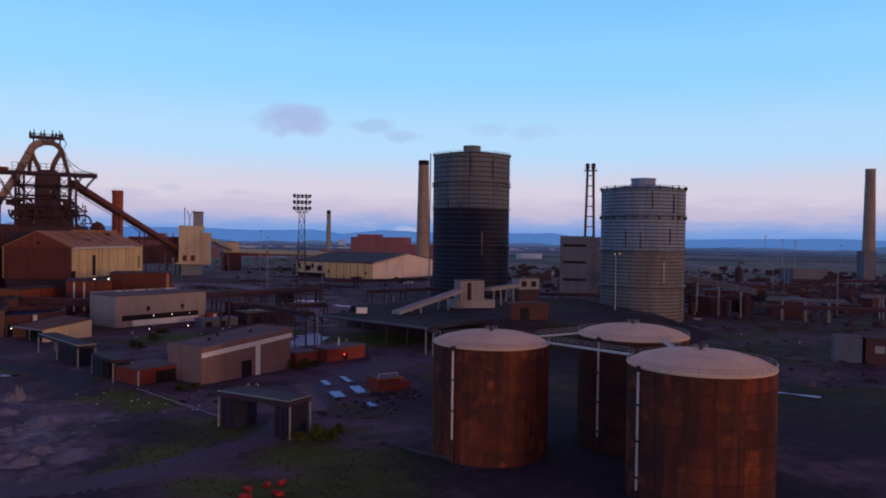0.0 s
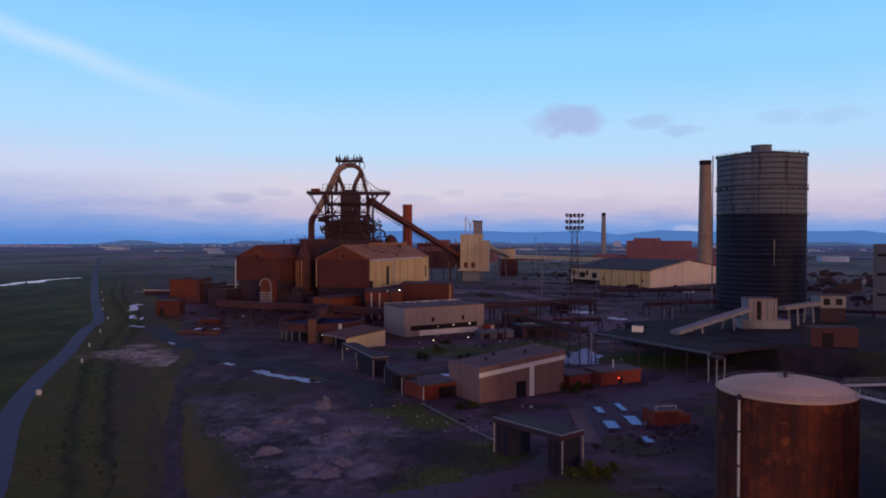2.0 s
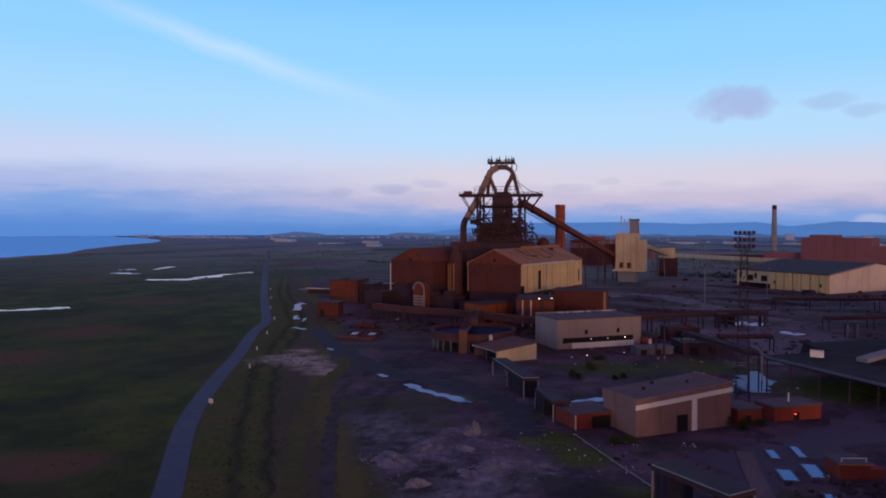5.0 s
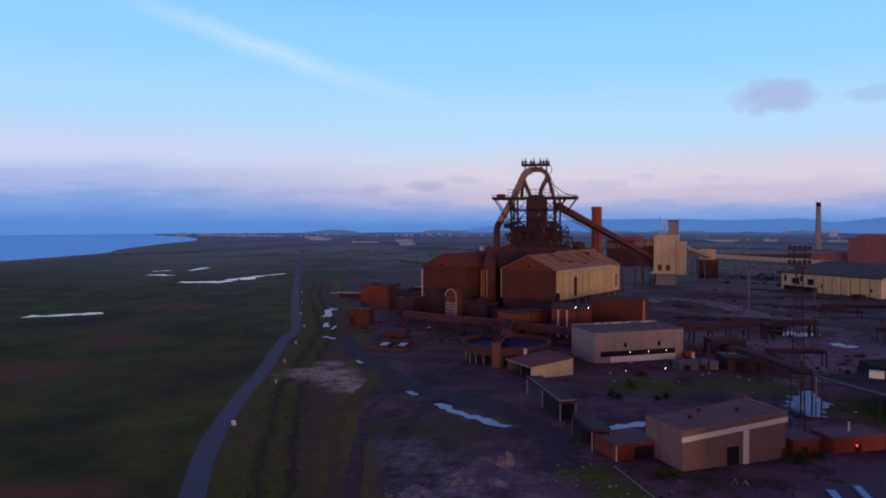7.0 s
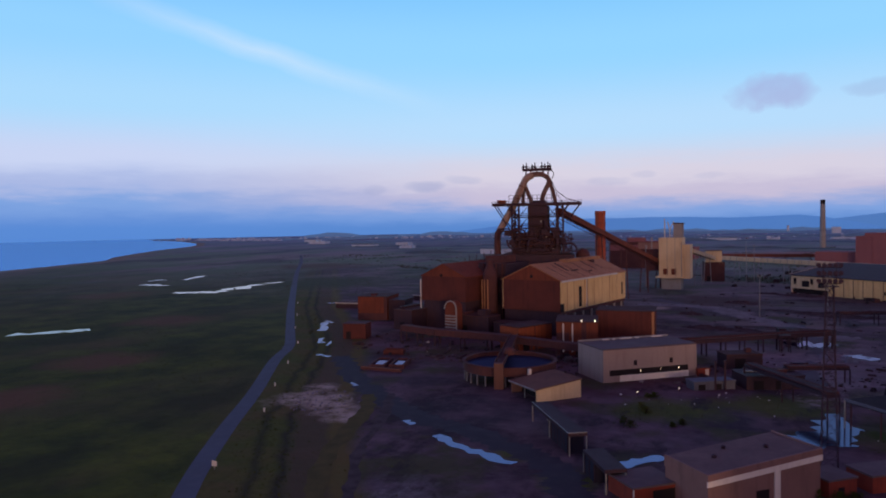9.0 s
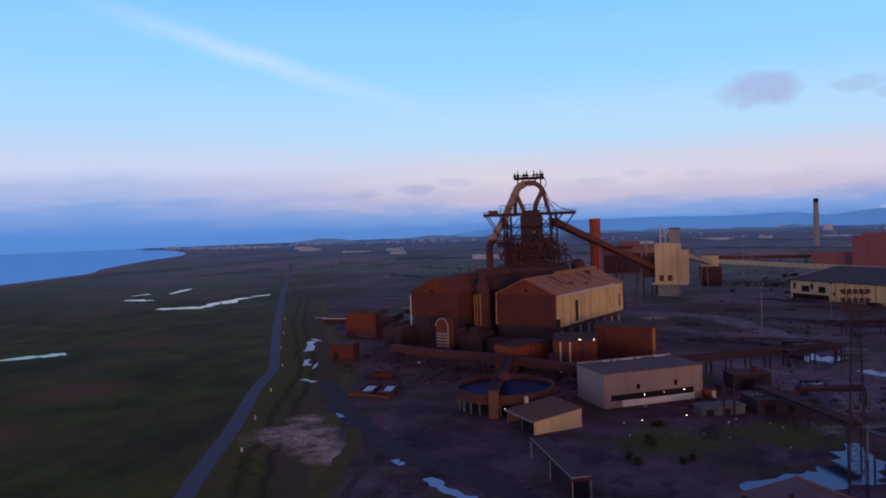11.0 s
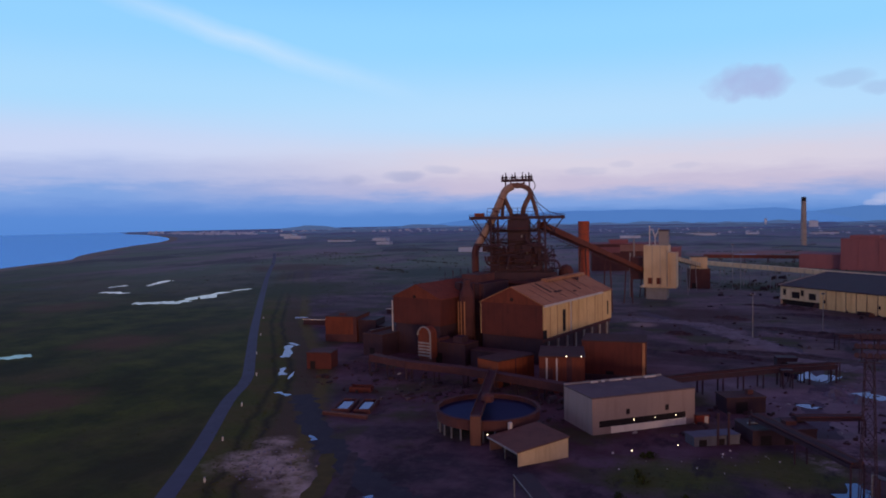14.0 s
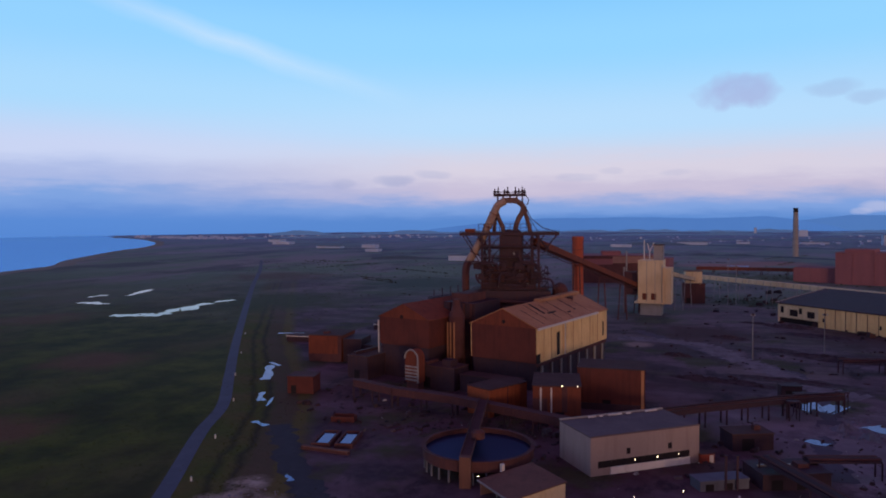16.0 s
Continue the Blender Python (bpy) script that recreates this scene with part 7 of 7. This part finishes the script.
scatter("weeds", "patchy weeds and scrub growing in the works yards", "weeds", verge_spots, tuft, "tuft")

k = Mat("hedge_scrub")
isl = k.t.nodes.new("ShaderNodeNewGeometry").outputs["Random Per Island"]
M["scrub"] = k.done(k.mix(k.ramp(isl, 0.2, 0.9), c(0.040, 0.052, 0.030), c(0.090, 0.088, 0.062)), 0.95)
random.seed(77)
scrub = around(-480, 900, 300, 260, 500, 0.4, 1.5) + around(60, 930, 90, 60, 420, 0.5, 1.9) + around(100, 1200, 200, 160, 400, 0.6, 2.2) + around(-420, 1350, 600, 260, 600, 0.6, 2.4)
for i in range(26):
    hx, hy, ha, hl = random.uniform(-1000, 600), random.uniform(900, 1900), random.choice((0.2, -0.5, 1.1)) + random.gauss(0, 0.1), random.uniform(60, 190)
    scrub += [(hx + hl * u * math.cos(ha) + random.gauss(0, 1.5), hy + hl * u * math.sin(ha) + random.gauss(0, 1.5), random.uniform(0.8, 2.2)) for u in (random.random() for q in range(int(hl / 2.4)))]
scatter("scrub", "dark scrub and ragged hedges over the plain", "scrub", scrub, stone, "scrub")

# ---- spoil heaps ----
def heap(x, y, r, h, seed, mat="debris", stretch=1.0, turn=0.0, label="low uneven heap of pale crushed rubble", name="rubble_mound", group="rubble heaps"):
    bm = bmesh.new()
    n, m = 40, 12
    rows = []
    for j in range(m + 1):
        f = j / m
        row = []
        for i in range(n):
            a = 2 * math.pi * i / n
            kk = 1 + 0.5 * noise.noise((math.cos(a) * 1.3, math.sin(a) * 1.3, seed)) + 0.25 * noise.noise((math.cos(a) * 4, math.sin(a) * 4, seed))
            rr = r * f * kk
            z = h * (1 - f * f) * (0.75 + 0.9 * noise.noise((rr * math.cos(a) * 0.5, rr * math.sin(a) * 0.5, seed)) + 0.5 * noise.noise((rr * math.cos(a) * 1.7, rr * math.sin(a) * 1.7, seed))) - 0.10
            row.append(bm.verts.new((rr * math.cos(a), rr * math.sin(a), z)) if j else None)
        if j == 0:
            row = [bm.verts.new((0, 0, h))] * n
        rows.append(row)
    for j in range(m):
        for i in range(n):
            q = (i + 1) % n
            if j == 0:
                bm.faces.new((rows[0][0], rows[1][i], rows[1][q]))
            else:
                bm.faces.new((rows[j][i], rows[j + 1][i], rows[j + 1][q], rows[j][q]))
    ob = part(name, bm, mat)
    ob.matrix_basis = pose(x, y, 0, 0, 0, turn)
    ob.scale = (stretch, 1.0, 1.0)
    tagged(ob, label, "heap", group)


for i, (x, y, r, h) in enumerate(((-64.5, 204, 3.4, 2.9), (-51.5, 178.5, 5.0, 1.0), (-55, 172, 4.5, 0.9), (-76, 174.5, 6.0, 1.3), (-70, 186.5, 3.4, 1.2), (-48, 149, 5.0, 1.2), (-45, 156, 4.2, 1.0), (-52, 157, 4.0, 0.9), (-62, 190, 3.5, 0.9), (-64, 160, 4.0, 1.2), (24, 446, 5, 2.4), (33, 432, 4.5, 2.6))):
    heap(x, y, r * 0.85, h * 1.15, i * 3.7, stretch=1.0 + 0.4 * math.sin(i * 2.7), turn=50 * math.sin(i * 1.3))
for i, (x, y) in enumerate([(29, 753), (43, 712), (-15, 526), (-37, 530), (9, 639), (-20, 682), (-54, 599), (12, 541), (42, 615), (4, 770)]):
    heap(x, y, 8 + 3 * math.sin(i * 1.9), 1.6 + 0.8 * math.cos(i * 2.3), i * 5.1, "cinder", 2.6 + math.sin(i), -18 + 14 * math.sin(i * 3.1), "long low bank of dark cinders and weeds", "cinder_bank", "cinder banks")

# ---- scrap and low plant strewn over the yards ----
k = Mat("mixed_scrap")
isl = k.t.nodes.new("ShaderNodeNewGeometry").outputs["Random Per Island"]
sc = k.mix(k.ramp(isl, 0.0, 0.5), c(0.022, 0.018, 0.024), c(0.070, 0.042, 0.046))
sc = k.mix(k.ramp(isl, 0.60, 0.75), sc, c(0.072, 0.036, 0.036))
sc = k.mix(k.ramp(isl, 0.88, 0.92), sc, c(0.12, 0.09, 0.105))
sc = k.mix(k.ramp(isl, 0.988, 0.994), sc, c(0.40, 0.37, 0.38))
sc = k.mix(k.math("MULTIPLY", k.ramp(k.noise(0.8, 5), 0.4, 0.7), 0.6), sc, c(0.03, 0.024, 0.028))
M["scrap"] = k.done(sc, 0.85)


def lump(verts, faces, x, y, s):
    """A skewed block, beam or sheet of scrap lying at any angle."""
    i = len(verts)
    w, l, h = s * random.uniform(0.3, 1.0), s * random.uniform(0.6, 2.6), s * random.uniform(0.2, 0.8)
    a = random.choice((-0.56, 1.01, random.random() * 6.28))
    ca, sa, tilt, tap = math.cos(a), math.sin(a), random.uniform(0, 0.25) * h, random.uniform(0.6, 1.0)
    for z, q in ((-0.05, 1.0), (h, tap)):
        for u, v in ((-1, -1), (1, -1), (1, 1), (-1, 1)):
            p, r = u * l * 0.5 * q, v * w * 0.5 * q
            verts.append((x + p * ca - r * sa, y + p * sa + r * ca, z + (tilt * u if z > 0 else 0)))
    faces.extend(((i, i + 1, i + 5, i + 4), (i + 1, i + 2, i + 6, i + 5), (i + 2, i + 3, i + 7, i + 6), (i + 3, i, i + 4, i + 7), (i + 4, i + 5, i + 6, i + 7)))


random.seed(58)
spots = around(60, 520, 110, 110, 170, 0.3, 2.2) + around(60, 430, 80, 40, 120, 0.3, 1.8) + around(300, 400, 160, 110, 1300, 0.4, 3.2) + around(-60, 385, 110, 26, 380, 0.3, 2.2) + around(130, 340, 90, 50, 400, 0.3, 1.6)
spots += around(-150, 400, 90, 24, 300, 0.4, 2.4) + around(-4, 380, 14, 12, 120, 0.3, 1.8) + around(420, 560, 220, 90, 900, 0.8, 6.0) + around(0, 680, 120, 90, 90, 0.5, 2.4) + around(20, 186, 12, 16, 110, 0.2, 1.2) + around(33, 196, 8, 8, 90, 0.3, 1.6) + around(-14, 196, 14, 10, 60, 0.2, 1.0)
spots += around(-190, 440, 40, 30, 120, 0.4, 2.0) + around(190, 230, 70, 50, 260, 0.3, 2.0)
spots += around(420, 800, 380, 240, 600, 2.0, 11.0) + around(150, 900, 200, 200, 160, 2.0, 6.0)
scatter("scrap_litter", "dark scrap, sleepers and broken plant strewn over the yards", "scrap", spots, lump, "scrap")

# ---- shrubs ----
def shrub(x, y, r, h, seed):
    rnd = random.Random(seed)
    t = thing("shrub", "dark green scrubby shrub in the works yard", "shrub", x, y, 0, 0, "yard shrubs")
    for i in range(4):
        a = rnd.random() * 6.28
        part("stem", sweep([(0, 0, 0), (r * 0.3 * math.cos(a), r * 0.3 * math.sin(a), h * 0.5), (r * 0.6 * math.cos(a), r * 0.6 * math.sin(a), h * 0.85)], 0.06, 5), "steel_dark", t)
    verts, faces = [], []
    for i in range(260):
        u, v, w = rnd.gauss(0, 0.45), rnd.gauss(0, 0.45), rnd.random()
        k_ = 1.1 - 0.5 * w + 0.3 * math.sin(3 * math.atan2(v, u) + seed)
        p = Vector((u * r * k_, v * r * k_, h * (0.12 + 0.9 * w)))
        d1 = Vector((rnd.gauss(0, 1), rnd.gauss(0, 1), rnd.gauss(0, 0.6))).normalized() * rnd.uniform(0.18, 0.4)
        d2 = d1.cross(Vector((rnd.gauss(0, 1), rnd.gauss(0, 1), rnd.gauss(0, 1)))).normalized() * rnd.uniform(0.1, 0.22)
        j = len(verts)
        verts += [p - d1, p + d2, p + d1, p - d2]
        faces.append((j, j + 1, j + 2, j + 3))
    me = bpy.data.meshes.new("foliage")
    me.from_pydata([tuple(v) for v in verts], [], faces)
    me.materials.append(M["tuft"])
    ob = new("foliage", me)
    ob.parent = t


for i, (x, y) in enumerate([(-48.5, 309.2), (-47.0, 332.6), (-35.1, 294.7), (-49.7, 288.9), (10.1, 155.3), (12.6, 157.5), (7.0, 154.1), (6.1, 236.3), (11.3, 240.6), (-23.7, 210.5)]):
    for q in range(2):
        shrub(x + 2.2 * math.sin(i * 3 + q * 2), y + 2.0 * math.cos(i * 5 + q * 3), 1.8 + 0.6 * math.sin(i * 2.3 + q), 2.2 + 0.7 * math.cos(i * 1.7 + q), i * 7 + q)
pipe_bridge("ground_pipe", "low grey kerb wall beside the rusty tanks", [(16.6, 148.1), (22, 149), (28, 140), (36, 132)], 0.8, 0.4, 0.4, "holder_joint", "holder_joint", 5, 0, "pipe", 0.09)

# ---- standing water ----
def puddle(pts, w_, seed, label="shallow puddle reflecting the sky"):
    tagged(part("puddle", strip(curve(pts, 5), w_, 0.12 + 0.002 * seed, ragged=1.3, seed=seed * 5.3), "water" if pts[0][0] < -400 else "basin_water" if pts[0][0] < -200 else "yard_water"), label, "puddle", kind="structure")


for i, (pts, w_) in enumerate((([(-590, 642), (-560, 655), (-547, 668), (-556, 710), (-564, 755)], 16), ([(-563, 766), (-556, 792)], 9), ([(-712, 712), (-690, 718), (-674, 712)], 14), ([(-752, 764), (-748, 790)], 8), ([(-715, 793), (-730, 825), (-742, 862)], 9),
                               ([(-475, 372), (-462, 379), (-447, 395), (-440, 405)], 9), ([(-108, 256.5), (-99, 249.6), (-87, 243.6), (-75, 238)], 3.4), ([(-125.5, 269.5), (-120.5, 265.5)], 2.6), ([(-176, 317), (-171, 312)], 2.6), ([(-297, 484), (-286, 466), (-276, 448)], 5),
                               ([(-259, 422), (-250, 405)], 4), ([(-247, 414), (-240, 398)], 1.6), ([(-230, 372), (-220, 368)], 2.5), ([(-50, 245.5), (-43, 250.5), (-35, 259.5)], 4.5), ([(8, 478), (13, 482), (19, 484), (25, 483), (29, 481)], 15), ([(35.5, 455), (44, 443)], 6),
                               ([(7, 424), (14, 419)], 5), ([(-366, 597), (-346, 604)], 4), ([(-303, 492), (-290, 486)], 3), ([(139, 181), (149, 172)], 2.2))):
    puddle(pts, w_, i)

bm = bmesh.new()
shore = curve([(-22, 277), (-6, 289), (1.5, 298), (7.5, 306), (11, 320), (15.5, 330), (20, 321), (21, 304), (18, 290), (6, 281), (-10, 271), (-22, 277)], 5)[:-1]
vs = [bm.verts.new((x + 5.0 * noise.noise((x * 0.23, y * 0.23, 0)), y + 5.0 * noise.noise((x * 0.23, y * 0.23, 5)), 0.13)) for x, y in shore]
bm.faces.new(vs)
bmesh.ops.triangulate(bm, faces=bm.faces[:])
tagged(part("pond", bm, "pond_water"), "still pond in the works yard reflecting the sky", "pond", kind="structure")

# ---- the far coast town and farms ----
def house_specks(verts, faces, x, y, s):
    i = len(verts)
    w_, d_, h_ = s * random.uniform(0.8, 2.0), s, s * random.uniform(0.4, 0.7)
    for z in (0, h_):
        verts += [(x, y, z), (x + w_, y, z), (x + w_, y + d_, z), (x, y + d_, z)]
    verts += [(x, y + d_ / 2, h_ * 1.6), (x + w_, y + d_ / 2, h_ * 1.6)]
    faces += [(i, i + 1, i + 5, i + 4), (i + 1, i + 2, i + 6, i + 5), (i + 2, i + 3, i + 7, i + 6), (i + 3, i, i + 4, i + 7), (i + 4, i + 5, i + 9, i + 8), (i + 6, i + 7, i + 8, i + 9), (i + 5, i + 6, i + 9), (i + 7, i + 4, i + 8)]


random.seed(21)
town = around(-2450, 3050, 420, 150, 200, 5, 11, -20) + around(-1700, 3300, 700, 200, 90, 5, 12) + around(-2900, 3120, 160, 40, 50, 5, 14, -45) + around(300, 3000, 900, 500, 90, 3, 8) + around(700, 2600, 500, 250, 60, 3, 9)
scatter("town_houses", "tiny pale houses of a far coastal town", "houses", [q for q in town if q[0] > -2950], house_specks, "town_paint")
